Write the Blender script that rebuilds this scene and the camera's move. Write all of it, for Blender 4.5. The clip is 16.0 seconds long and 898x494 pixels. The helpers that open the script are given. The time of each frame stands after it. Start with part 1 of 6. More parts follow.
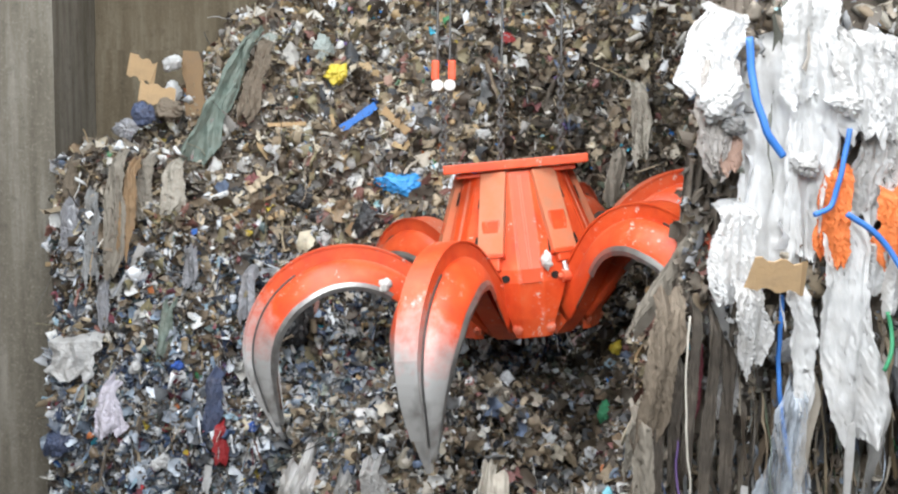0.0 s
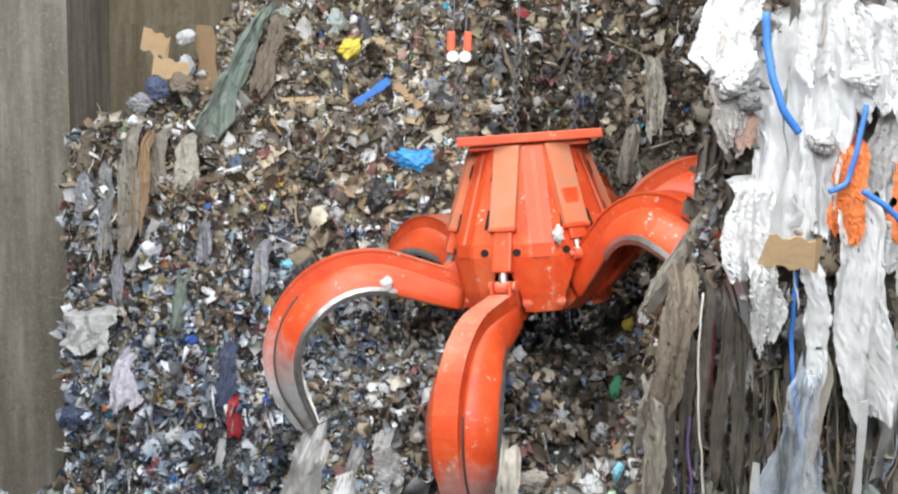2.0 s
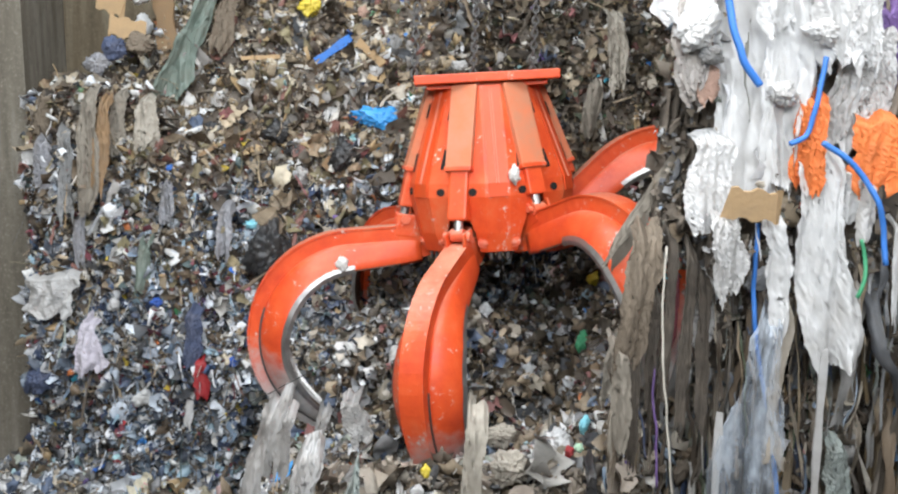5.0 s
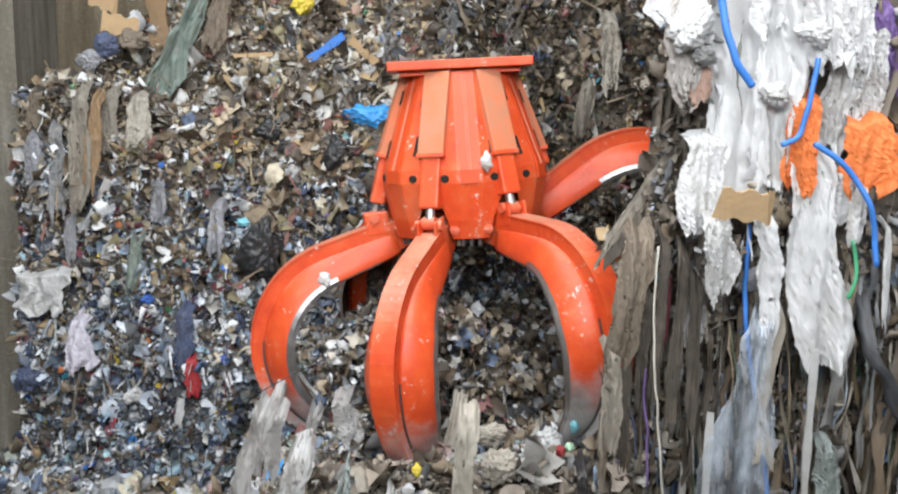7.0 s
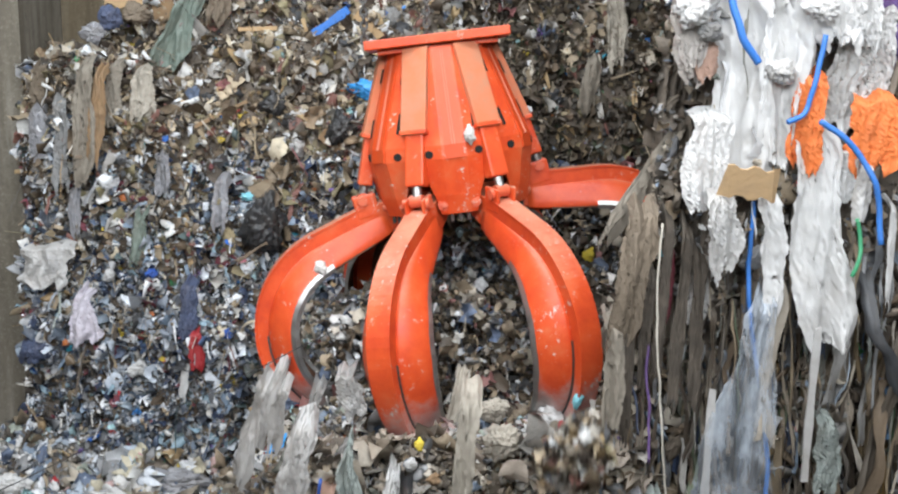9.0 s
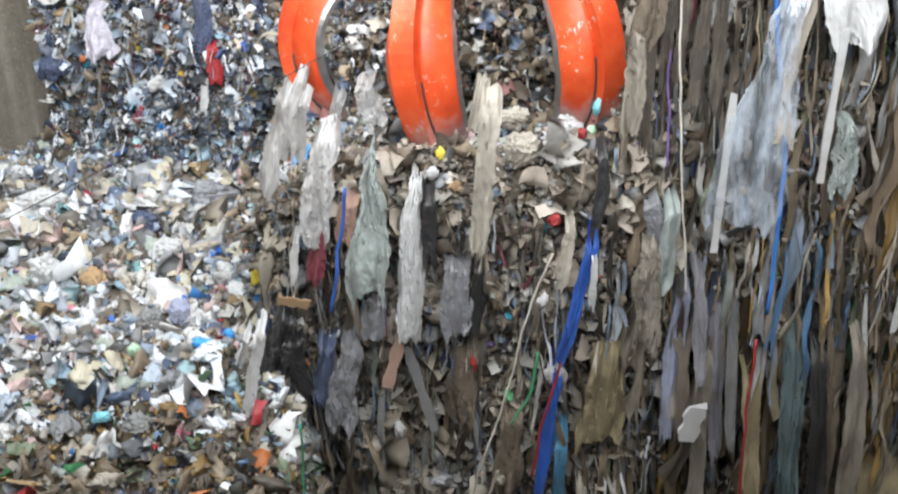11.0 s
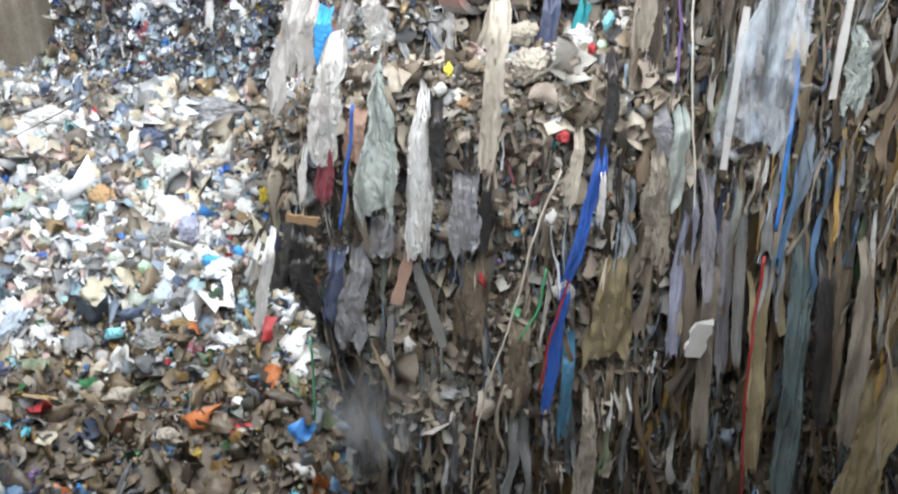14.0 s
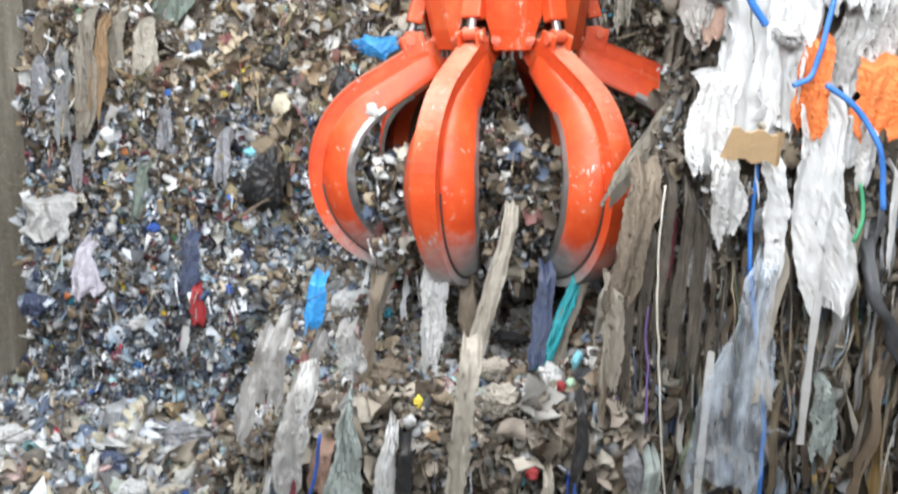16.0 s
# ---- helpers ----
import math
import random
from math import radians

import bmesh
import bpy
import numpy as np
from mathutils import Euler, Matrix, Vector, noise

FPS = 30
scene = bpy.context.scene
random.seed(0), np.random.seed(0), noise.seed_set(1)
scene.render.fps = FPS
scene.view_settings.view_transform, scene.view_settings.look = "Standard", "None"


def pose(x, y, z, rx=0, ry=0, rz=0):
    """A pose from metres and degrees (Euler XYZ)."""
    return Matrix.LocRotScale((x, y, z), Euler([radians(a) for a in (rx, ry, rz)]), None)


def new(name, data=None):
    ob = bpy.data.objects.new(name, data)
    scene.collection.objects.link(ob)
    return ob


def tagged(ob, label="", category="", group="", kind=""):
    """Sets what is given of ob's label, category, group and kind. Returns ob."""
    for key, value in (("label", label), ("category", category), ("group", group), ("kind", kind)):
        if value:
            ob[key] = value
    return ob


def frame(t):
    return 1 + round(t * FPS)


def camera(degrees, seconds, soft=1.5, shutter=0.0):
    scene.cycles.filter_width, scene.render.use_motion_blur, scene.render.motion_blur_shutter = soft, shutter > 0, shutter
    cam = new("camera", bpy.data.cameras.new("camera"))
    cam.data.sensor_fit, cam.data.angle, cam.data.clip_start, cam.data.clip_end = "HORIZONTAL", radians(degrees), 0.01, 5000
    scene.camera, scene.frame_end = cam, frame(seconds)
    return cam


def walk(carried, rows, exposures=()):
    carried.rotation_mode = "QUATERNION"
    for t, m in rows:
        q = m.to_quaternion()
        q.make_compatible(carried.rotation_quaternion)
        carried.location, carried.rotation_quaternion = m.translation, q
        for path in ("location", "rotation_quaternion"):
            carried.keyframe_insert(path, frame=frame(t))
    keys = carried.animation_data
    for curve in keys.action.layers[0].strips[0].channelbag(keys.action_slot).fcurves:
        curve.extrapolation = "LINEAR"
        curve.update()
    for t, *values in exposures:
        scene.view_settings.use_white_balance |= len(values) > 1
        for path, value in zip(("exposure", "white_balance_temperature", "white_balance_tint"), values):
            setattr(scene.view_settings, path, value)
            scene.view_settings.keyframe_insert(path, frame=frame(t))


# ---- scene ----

# ================= camera =================
cam = camera(46.0, 16.0, soft=2.2, shutter=0.45)
EYE = (0.0, 0.0, 8.0)


def head(yaw, pitch, roll):
    """The turn of a held camera that stands at EYE."""
    return Matrix.Translation(EYE) @ Matrix.Rotation(radians(yaw), 4, "Z") @ Matrix.Rotation(radians(90 + pitch), 4, "X") @ Matrix.Rotation(radians(-roll), 4, "Z")


HEAD = [(0.0, 0.0, -4.0, 0.0), (0.5, -0.08, -4.21, 0.17), (1.0, 0.38, -5.04, 0.06), (1.5, 0.75, -5.19, 0.05), (2.0, 0.7, -5.32, -0.17),
        (2.5, 0.39, -6.71, -0.22), (3.0, 0.2, -7.81, 0.34), (3.5, -0.81, -7.95, 0.76), (4.0, -1.12, -7.7, 0.7), (6.5, -1.38, -7.61, 0.25),
        (7.0, -1.62, -7.69, 0.21), (7.5, -1.27, -7.71, 0.19), (8.0, -1.36, -7.77, 0.23), (8.5, -1.35, -8.06, 0.26), (9.0, -1.41, -9.01, -0.12),
        (9.5, -1.25, -10.85, 0.13), (10.0, -1.04, -17.88, 0.36), (10.2, -0.81, -19.83, 0.75), (12.3, 0.92, -28.85, 2.1), (12.5, 1.25, -29.5, 2.41),
        (13.0, 0.91, -30.2, 1.98), (13.5, 0.62, -30.08, 1.74), (14.0, 0.51, -29.11, 1.65), (14.5, -0.46, -25.78, 0.55), (15.0, -1.22, -21.69, -0.35),
        (15.5, -1.65, -15.85, -1.08), (16.0, -1.34, -11.24, -0.98)]
walk(cam, [(t, head(a, b, c)) for t, a, b, c in HEAD], exposures=[(0.0, -0.12), (2.0, -0.14), (3.5, -0.2), (9.2, -0.2), (10.2, 0.1), (12.3, 0.46), (13.5, 0.6), (14.5, 0.6), (15.2, 0.48), (16.0, 0.1)])

# ================= light =================
scene.view_settings.exposure = 0.0
world = bpy.data.worlds.new("sky")
scene.world = world
world.use_nodes = True
sky = world.node_tree.nodes.new("ShaderNodeTexSky")
sky.sky_type, sky.sun_disc, sky.sun_elevation, sky.sun_rotation = "NISHITA", False, radians(50), radians(200)
world.node_tree.links.new(sky.outputs[0], world.node_tree.nodes["Background"].inputs[0])
world.node_tree.nodes["Background"].inputs[1].default_value = 0.12


def area_lamp(name, x, y, z, sx, sy, watts, tilt, color):
    data = bpy.data.lights.new(name, "AREA")
    data.shape, data.size, data.size_y, data.energy, data.color = "RECTANGLE", sx, sy, watts, color
    new(name, data).matrix_world = pose(x, y, z, tilt, 0, 0)


area_lamp("skylight_glow", 0.0, 5.2, 16.9, 13.0, 5.0, 1950, 16, (0.95, 0.98, 1.0))
area_lamp("skylight_glow_left", -4.5, 10.5, 16.9, 5.0, 3.0, 700, 0, (0.8, 0.92, 1.0))
# Fill lamp added behind the camera; no gate or window is known there.
area_lamp("gate_glow", 0.0, -1.35, 12.4, 15.0, 3.4, 2500, 78, (0.925, 0.97, 1.0))

# ================= materials =================


def material(name, rough=0.7, metal=0.0):
    m = bpy.data.materials.new(name)
    m.use_nodes = True
    b = m.node_tree.nodes["Principled BSDF"]
    b.inputs["Roughness"].default_value, b.inputs["Metallic"].default_value = rough, metal
    return m, m.node_tree.nodes, m.node_tree.links, b


def node(nodes, kind, **values):
    n = nodes.new(kind)
    for key, value in values.items():
        n.inputs[key.replace("_", " ")].default_value = value
    return n


def ramp(nodes, colors, constant=False):
    r = nodes.new("ShaderNodeValToRGB")
    if constant:
        r.color_ramp.interpolation = "CONSTANT"
    e = r.color_ramp.elements
    while len(e) < len(colors):
        e.new(0.5)
    for k, c in enumerate(colors):
        e[k].position = k / len(colors) if constant else k / (len(colors) - 1)
        e[k].color = (*c, 1)
    return r


def mix(nodes, links, fac, a, b, mode="MIX"):
    n = nodes.new("ShaderNodeMix")
    n.data_type, n.blend_type = "RGBA", mode
    for socket, value in ((n.inputs[0], fac), (n.inputs[6], a), (n.inputs[7], b)):
        if isinstance(value, (int, float, tuple)):
            socket.default_value = value if not isinstance(value, tuple) else (*value, 1)
        else:
            links.new(value, socket)
    return n.outputs[2]


def bump(nodes, links, height, strength, distance, b):
    n = node(nodes, "ShaderNodeBump", Strength=strength, Distance=distance)
    links.new(height, n.inputs["Height"])
    links.new(n.outputs[0], b.inputs["Normal"])


def palette_material(name, colors, rough=0.6, dirt=(0.07, 0.055, 0.04), dirty=0.5, by_object=False, scale=9.0):
    """Scraps of many colours: one colour an island (or an object), with smears of dirt and fine creases."""
    m, nodes, links, b = material(name, rough)
    pick = nodes.new("ShaderNodeObjectInfo" if by_object else "ShaderNodeNewGeometry")
    r = ramp(nodes, colors, True)
    links.new(pick.outputs["Random" if by_object else "Random Per Island"], r.inputs[0])
    at = nodes.new("ShaderNodeTexCoord")
    big = node(nodes, "ShaderNodeTexNoise", Scale=scale, Detail=5.0, Roughness=0.7)
    links.new(at.outputs["Object"], big.inputs["Vector"])
    cover = ramp(nodes, [(0, 0, 0), (0.15, 0.15, 0.15), (1, 1, 1)])
    cover.color_ramp.elements[0].position, cover.color_ramp.elements[1].position, cover.color_ramp.elements[2].position = 0.38, 0.5, 0.72
    links.new(big.outputs[0], cover.inputs[0])
    amount = nodes.new("ShaderNodeMath")
    amount.operation = "MULTIPLY"
    links.new(cover.outputs[0], amount.inputs[0])
    amount.inputs[1].default_value = dirty
    links.new(mix(nodes, links, amount.outputs[0], r.outputs[0], dirt), b.inputs["Base Color"])
    fine = node(nodes, "ShaderNodeTexNoise", Scale=45.0, Detail=3.0)
    links.new(at.outputs["Object"], fine.inputs["Vector"])
    bump(nodes, links, fine.outputs[0], 0.35, 0.02, b)
    return m


BROWN = [(0.18, 0.133, 0.09), (0.26, 0.2, 0.138), (0.09, 0.068, 0.05), (0.34, 0.268, 0.185), (0.13, 0.108, 0.086)]
GREY = [(0.25, 0.25, 0.255), (0.14, 0.145, 0.155), (0.37, 0.375, 0.385), (0.065, 0.068, 0.075)]
PALE = [(0.55, 0.53, 0.49), (0.7, 0.69, 0.68), (0.5, 0.44, 0.36)]
WHITE = [(0.78, 0.79, 0.81), (0.7, 0.735, 0.79), (0.66, 0.65, 0.63)]
BRIGHT = [(0.35, 0.05, 0.05), (0.05, 0.15, 0.42), (0.07, 0.22, 0.13), (0.5, 0.35, 0.08), (0.06, 0.33, 0.45), (0.4, 0.24, 0.27)]
NAVY = [(0.05, 0.068, 0.12), (0.11, 0.145, 0.22), (0.2, 0.25, 0.32)]
M_BANK = palette_material("scraps_brown", BROWN + [BROWN[2], (0.06, 0.045, 0.034), (0.11, 0.078, 0.05)] + [(0.34, 0.265, 0.17), (0.05, 0.04, 0.032)] + [PALE[0], (0.5, 0.4, 0.28), PALE[2], (0.33, 0.31, 0.29), WHITE[2], (0.36, 0.26, 0.14), (0.3, 0.26, 0.15), (0.22, 0.1, 0.08), BROWN[3], GREY[3], (0.47, 0.33, 0.18), BROWN[0], (0.6, 0.52, 0.39), WHITE[0], (0.64, 0.6, 0.54), BROWN[2], (0.24, 0.2, 0.12)], 0.62, dirt=(0.055, 0.042, 0.03), dirty=0.42)
M_LOW = palette_material("scraps_wet_dark", [GREY[1], (0.11, 0.13, 0.17), (0.06, 0.07, 0.09), (0.25, 0.28, 0.33)] + NAVY + [BROWN[0], BROWN[2], (0.05, 0.042, 0.035)] + [GREY[3]] + NAVY[:2] + [PALE[0], WHITE[1], WHITE[2], (0.12, 0.16, 0.16), BROWN[3], GREY[2], (0.3, 0.35, 0.41), (0.42, 0.43, 0.45), GREY[0], WHITE[0], (0.22, 0.07, 0.09), (0.24, 0.31, 0.4), WHITE[1], (0.3, 0.42, 0.5), WHITE[1], WHITE[0], (0.5, 0.55, 0.62)], 0.27, dirty=0.4)
M_BRIGHT = palette_material("scraps_bright", [(0.45, 0.04, 0.05), (0.04, 0.15, 0.5), (0.06, 0.4, 0.55), (0.6, 0.45, 0.06), (0.08, 0.3, 0.13), (0.55, 0.2, 0.25), (0.5, 0.16, 0.05), (0.06, 0.25, 0.65), (0.2, 0.13, 0.35), (0.35, 0.6, 0.62)], 0.45, dirty=0.35)
M_HEAP = palette_material("scraps_pale", WHITE + PALE + GREY[:3] + [(0.45, 0.5, 0.57), (0.3, 0.36, 0.45), PALE[2], BROWN[1], BROWN[3], (0.55, 0.5, 0.38), (0.55, 0.38, 0.36), (0.33, 0.47, 0.5), (0.6, 0.56, 0.52), NAVY[2], WHITE[0], (0.48, 0.45, 0.4), (0.2, 0.2, 0.2), GREY[0], WHITE[1], (0.16, 0.14, 0.12), (0.42, 0.3, 0.17), (0.4, 0.44, 0.38), NAVY[1], (0.34, 0.29, 0.23)], 0.5, dirty=0.4)
M_CLIFF = palette_material("rags_muddy", BROWN + [(0.28, 0.235, 0.185), (0.34, 0.29, 0.235), (0.42, 0.37, 0.3), (0.2, 0.165, 0.13)] * 2 + [GREY[0], GREY[1], GREY[2], NAVY[2], (0.34, 0.31, 0.26), (0.2, 0.2, 0.17), (0.3, 0.29, 0.28), BROWN[2], (0.16, 0.14, 0.12)], 0.72, scale=5.0)
# Dark browns are mixed in to darken the gaps between the sheets.
M_FILM = palette_material("scraps_white_film", [(0.64, 0.64, 0.65), (0.5, 0.5, 0.51), (0.4, 0.37, 0.33), (0.48, 0.45, 0.41), (0.66, 0.66, 0.66), (0.22, 0.18, 0.14), (0.36, 0.32, 0.28), (0.14, 0.12, 0.1), (0.3, 0.25, 0.2), (0.66, 0.65, 0.62), (0.1, 0.13, 0.2)], 0.4, dirty=0.45, scale=4.0)
M_LEDGE = palette_material("scraps_ledge", BROWN + GREY + PALE + BROWN + [WHITE[2], WHITE[0], BROWN[3], GREY[0], BROWN[1], NAVY[1], (0.33, 0.29, 0.23), (0.45, 0.4, 0.34), (0.3, 0.14, 0.13)], 0.6)
# Brown litter, darkened to put the trench's shade into its colour.
M_FOOT = palette_material("scraps_shaded_brown", [tuple(0.8 * c for c in q) for q in BROWN * 2] + [(0.09, 0.075, 0.05), (0.14, 0.1, 0.055), (0.3, 0.25, 0.17), (0.22, 0.18, 0.13), GREY[1], (0.05, 0.1, 0.05), (0.22, 0.14, 0.05), GREY[3], NAVY[0], (0.42, 0.38, 0.33), (0.5, 0.5, 0.49), (0.1, 0.19, 0.32), (0.42, 0.27, 0.09), (0.12, 0.14, 0.16), (0.3, 0.32, 0.3), (0.2, 0.24, 0.16)], 0.45)
# Browns cut to about a third; on the ledge they paint the grab's shade.
M_DARKENED = palette_material("scraps_darkened", [tuple(0.36 * c for c in q) for q in BROWN * 2] + [(0.07, 0.058, 0.04), (0.1, 0.075, 0.045), (0.2, 0.16, 0.11), (0.05, 0.06, 0.035), BROWN[0], GREY[3]], 0.6)
M_MUD = palette_material("caked_mud", [(0.47, 0.4, 0.33), (0.4, 0.345, 0.28), (0.53, 0.475, 0.4), (0.36, 0.31, 0.25), (0.48, 0.455, 0.42), (0.43, 0.36, 0.3)], 0.75, dirty=0.25)


def plain_material(name, color, rough=0.6, metal=0.0, dirt=(0.08, 0.065, 0.05), dirty=0.4, scale=6.0, relief=0.3, trans=0.0):
    m, nodes, links, b = material(name, rough, metal)
    at = nodes.new("ShaderNodeTexCoord")
    big = node(nodes, "ShaderNodeTexNoise", Scale=scale, Detail=6.0, Roughness=0.65)
    links.new(at.outputs["Object"], big.inputs["Vector"])
    cover = ramp(nodes, [(0, 0, 0), (1, 1, 1)])
    cover.color_ramp.elements[0].position, cover.color_ramp.elements[1].position = 0.42, 0.75
    links.new(big.outputs[0], cover.inputs[0])
    amount = nodes.new("ShaderNodeMath")
    amount.operation, amount.inputs[1].default_value = "MULTIPLY", dirty
    links.new(cover.outputs[0], amount.inputs[0])
    links.new(mix(nodes, links, amount.outputs[0], color, dirt), b.inputs["Base Color"])
    fine = node(nodes, "ShaderNodeTexNoise", Scale=scale * 5, Detail=4.0)
    links.new(at.outputs["Object"], fine.inputs["Vector"])
    bump(nodes, links, fine.outputs[0], relief, 0.02, b)
    if trans:
        t = node(nodes, "ShaderNodeBsdfTranslucent", Color=(*color, 1))
        s = node(nodes, "ShaderNodeMixShader", Fac=trans)
        links.new(b.outputs[0], s.inputs[1])
        links.new(t.outputs[0], s.inputs[2])
        links.new(s.outputs[0], nodes["Material Output"].inputs["Surface"])
    return m


M_MUCK = plain_material("compacted_muck", (0.18, 0.148, 0.118), 0.85, dirt=(0.055, 0.046, 0.04), dirty=0.8, scale=3.0, relief=0.9)


def paint_material(name, bare=False):
    """Orange enamel with dust on what faces up, streaks, scratches and rubbed edges; on claws it is worn to steel towards the point."""
    m, nodes, links, b = material(name, 0.42)
    at = nodes.new("ShaderNodeTexCoord")

    def band(value, low, high):
        r = nodes.new("ShaderNodeMapRange")
        r.inputs[1].default_value, r.inputs[2].default_value = low, high
        links.new(value, r.inputs[0])
        return r.outputs[0]

    def both(x, y, kind="MULTIPLY"):
        n = nodes.new("ShaderNodeMath")
        n.operation = kind
        for socket, value in zip(n.inputs, (x, y)):
            if isinstance(value, float):
                socket.default_value = value
            else:
                links.new(value, socket)
        return n.outputs[0]

    def noise(scale, detail, rough):
        n = node(nodes, "ShaderNodeTexNoise", Scale=scale, Detail=detail, Roughness=rough)
        links.new(at.outputs["Object"], n.inputs["Vector"])
        return n.outputs[0]

    big, scratch, patch = noise(2.2, 8.0, 0.7), noise(16.0, 9.0, 0.75), noise(3.3, 3.0, 0.5)
    tone = ramp(nodes, [(0.56, 0.05, 0.015), (0.7, 0.085, 0.02), (0.74, 0.135, 0.048)])
    tone.color_ramp.elements[0].position, tone.color_ramp.elements[2].position = 0.3, 0.7
    links.new(big, tone.inputs[0])
    normal = nodes.new("ShaderNodeSeparateXYZ")
    links.new(at.outputs["Normal"], normal.inputs[0])
    settle = both(band(normal.outputs[2], 0.62, 0.97), band(big, 0.2, 0.55))
    colour = mix(nodes, links, both(settle, 0.62), tone.outputs[0], (0.5, 0.33, 0.23))
    colour = mix(nodes, links, both(band(big, 0.56, 0.8), 0.4), colour, (0.5, 0.2, 0.1))
    worn = both(band(scratch, 0.58, 0.62), band(patch, 0.49, 0.6))
    colour = mix(nodes, links, worn, colour, (0.62, 0.52, 0.46))
    if not bare:
        geo = nodes.new("ShaderNodeNewGeometry")
        colour = mix(nodes, links, both(band(geo.outputs["Pointiness"], 0.58, 0.7), 0.7), colour, (0.5, 0.36, 0.28))
    else:
        share = nodes.new("ShaderNodeAttribute")
        share.attribute_name = "wear"
        reach = both(share.outputs["Fac"], both(both(big, 0.3), both(scratch, 0.08), "ADD"), "ADD")
        steel = band(reach, 0.83, 0.97)
        colour = mix(nodes, links, steel, colour, (0.52, 0.51, 0.5))
        colour = mix(nodes, links, both(steel, band(patch, 0.5, 0.75)), colour, (0.2, 0.18, 0.165))
        links.new(both(steel, 0.35), b.inputs["Metallic"])
    links.new(colour, b.inputs["Base Color"])
    bump(nodes, links, scratch, 0.12, 0.02, b)
    return m


M_PAINT = paint_material("orange_paint")
M_CLAW = paint_material("orange_claw_paint", True)
# Deeper orange on the middle facet, for shading contrast the flat light lacks.
M_DEEP = plain_material("deep_orange_contrast", (0.68, 0.07, 0.012), 0.35, dirt=(0.4, 0.1, 0.04), dirty=0.4, scale=2.5, relief=0.08)
M_CAKED = plain_material("mud_caked_steel", (0.16, 0.085, 0.055), 0.8, dirt=(0.06, 0.045, 0.035), dirty=0.9, scale=4.0, relief=0.5)
M_DUSTY = plain_material("dusty_orange_paint", (0.6, 0.17, 0.075), 0.7, dirt=(0.36, 0.22, 0.14), dirty=0.8, scale=3.0, relief=0.15)
M_STEEL = plain_material("worn_steel", (0.42, 0.41, 0.4), 0.38, 0.85, dirt=(0.12, 0.1, 0.09), dirty=0.6, scale=5.0, relief=0.2)
M_DARKSTEEL = plain_material("dark_greasy_steel", (0.1, 0.097, 0.095), 0.5, 0.5, dirty=0.3)
C_PALE = plain_material("white_paint", (0.7, 0.68, 0.65), 0.5)
M_REDPAINT = plain_material("red_paint", (0.75, 0.08, 0.02), 0.45, dirty=0.2)
M_HOLESHADE = plain_material("black_hole_shade", (0.012, 0.011, 0.01), 0.9, dirty=0.0)


def concrete_material(name, low, middle, high):
    m, nodes, links, b = material(name, 0.85)
    at = nodes.new("ShaderNodeTexCoord")
    stretch = node(nodes, "ShaderNodeMapping", Scale=(1.6, 1.6, 0.16))
    links.new(at.outputs["Object"], stretch.inputs["Vector"])
    runs = node(nodes, "ShaderNodeTexNoise", Scale=1.6, Detail=8.0, Roughness=0.7)
    links.new(stretch.outputs[0], runs.inputs["Vector"])
    tone = ramp(nodes, [low, middle, high])
    tone.color_ramp.elements[0].position, tone.color_ramp.elements[2].position = 0.34, 0.62
    links.new(runs.outputs[0], tone.inputs[0])
    spots = node(nodes, "ShaderNodeTexNoise", Scale=7.0, Detail=8.0, Roughness=0.75)
    links.new(at.outputs["Object"], spots.inputs["Vector"])
    dark = ramp(nodes, [(0, 0, 0), (0.7, 0.7, 0.7)])
    dark.color_ramp.elements[0].position, dark.color_ramp.elements[1].position = 0.52, 0.72
    links.new(spots.outputs[0], dark.inputs[0])
    stained = mix(nodes, links, dark.outputs[0], tone.outputs[0], tuple(0.75 * c for c in low))
    pits = node(nodes, "ShaderNodeTexNoise", Scale=26.0, Detail=7.0, Roughness=0.8)
    links.new(at.outputs["Object"], pits.inputs["Vector"])
    pale = ramp(nodes, [(0, 0, 0), (0.75, 0.75, 0.75)])
    pale.color_ramp.elements[0].position, pale.color_ramp.elements[1].position = 0.54, 0.66
    links.new(pits.outputs[0], pale.inputs[0])
    links.new(mix(nodes, links, pale.outputs[0], stained, tuple(1.25 * c for c in high)), b.inputs["Base Color"])
    bump(nodes, links, pits.outputs[0], 0.5, 0.02, b)
    return m


M_CONCRETE = concrete_material("pale_concrete", (0.115, 0.098, 0.073), (0.175, 0.153, 0.12), (0.26, 0.236, 0.198))
M_STAINED = concrete_material("stained_concrete", (0.07, 0.052, 0.03), (0.115, 0.088, 0.054), (0.16, 0.13, 0.088))

# ================= mesh helpers =================
rng = np.random.default_rng(7)


def mesh_of(name, verts, tris, mat, smooth=False):
    me = bpy.data.meshes.new(name)
    verts, tris = np.asarray(verts, np.float32), np.asarray(tris, np.int32)
    me.vertices.add(len(verts))
    me.vertices.foreach_set("co", verts.ravel())
    me.loops.add(tris.size)
    me.loops.foreach_set("vertex_index", tris.ravel())
    me.polygons.add(len(tris))
    me.polygons.foreach_set("loop_start", np.arange(0, tris.size, 3, dtype=np.int32))
    me.polygons.foreach_set("use_smooth", np.full(len(tris), smooth))
    me.update(calc_edges=True)
    me.materials.append(mat)
    return me


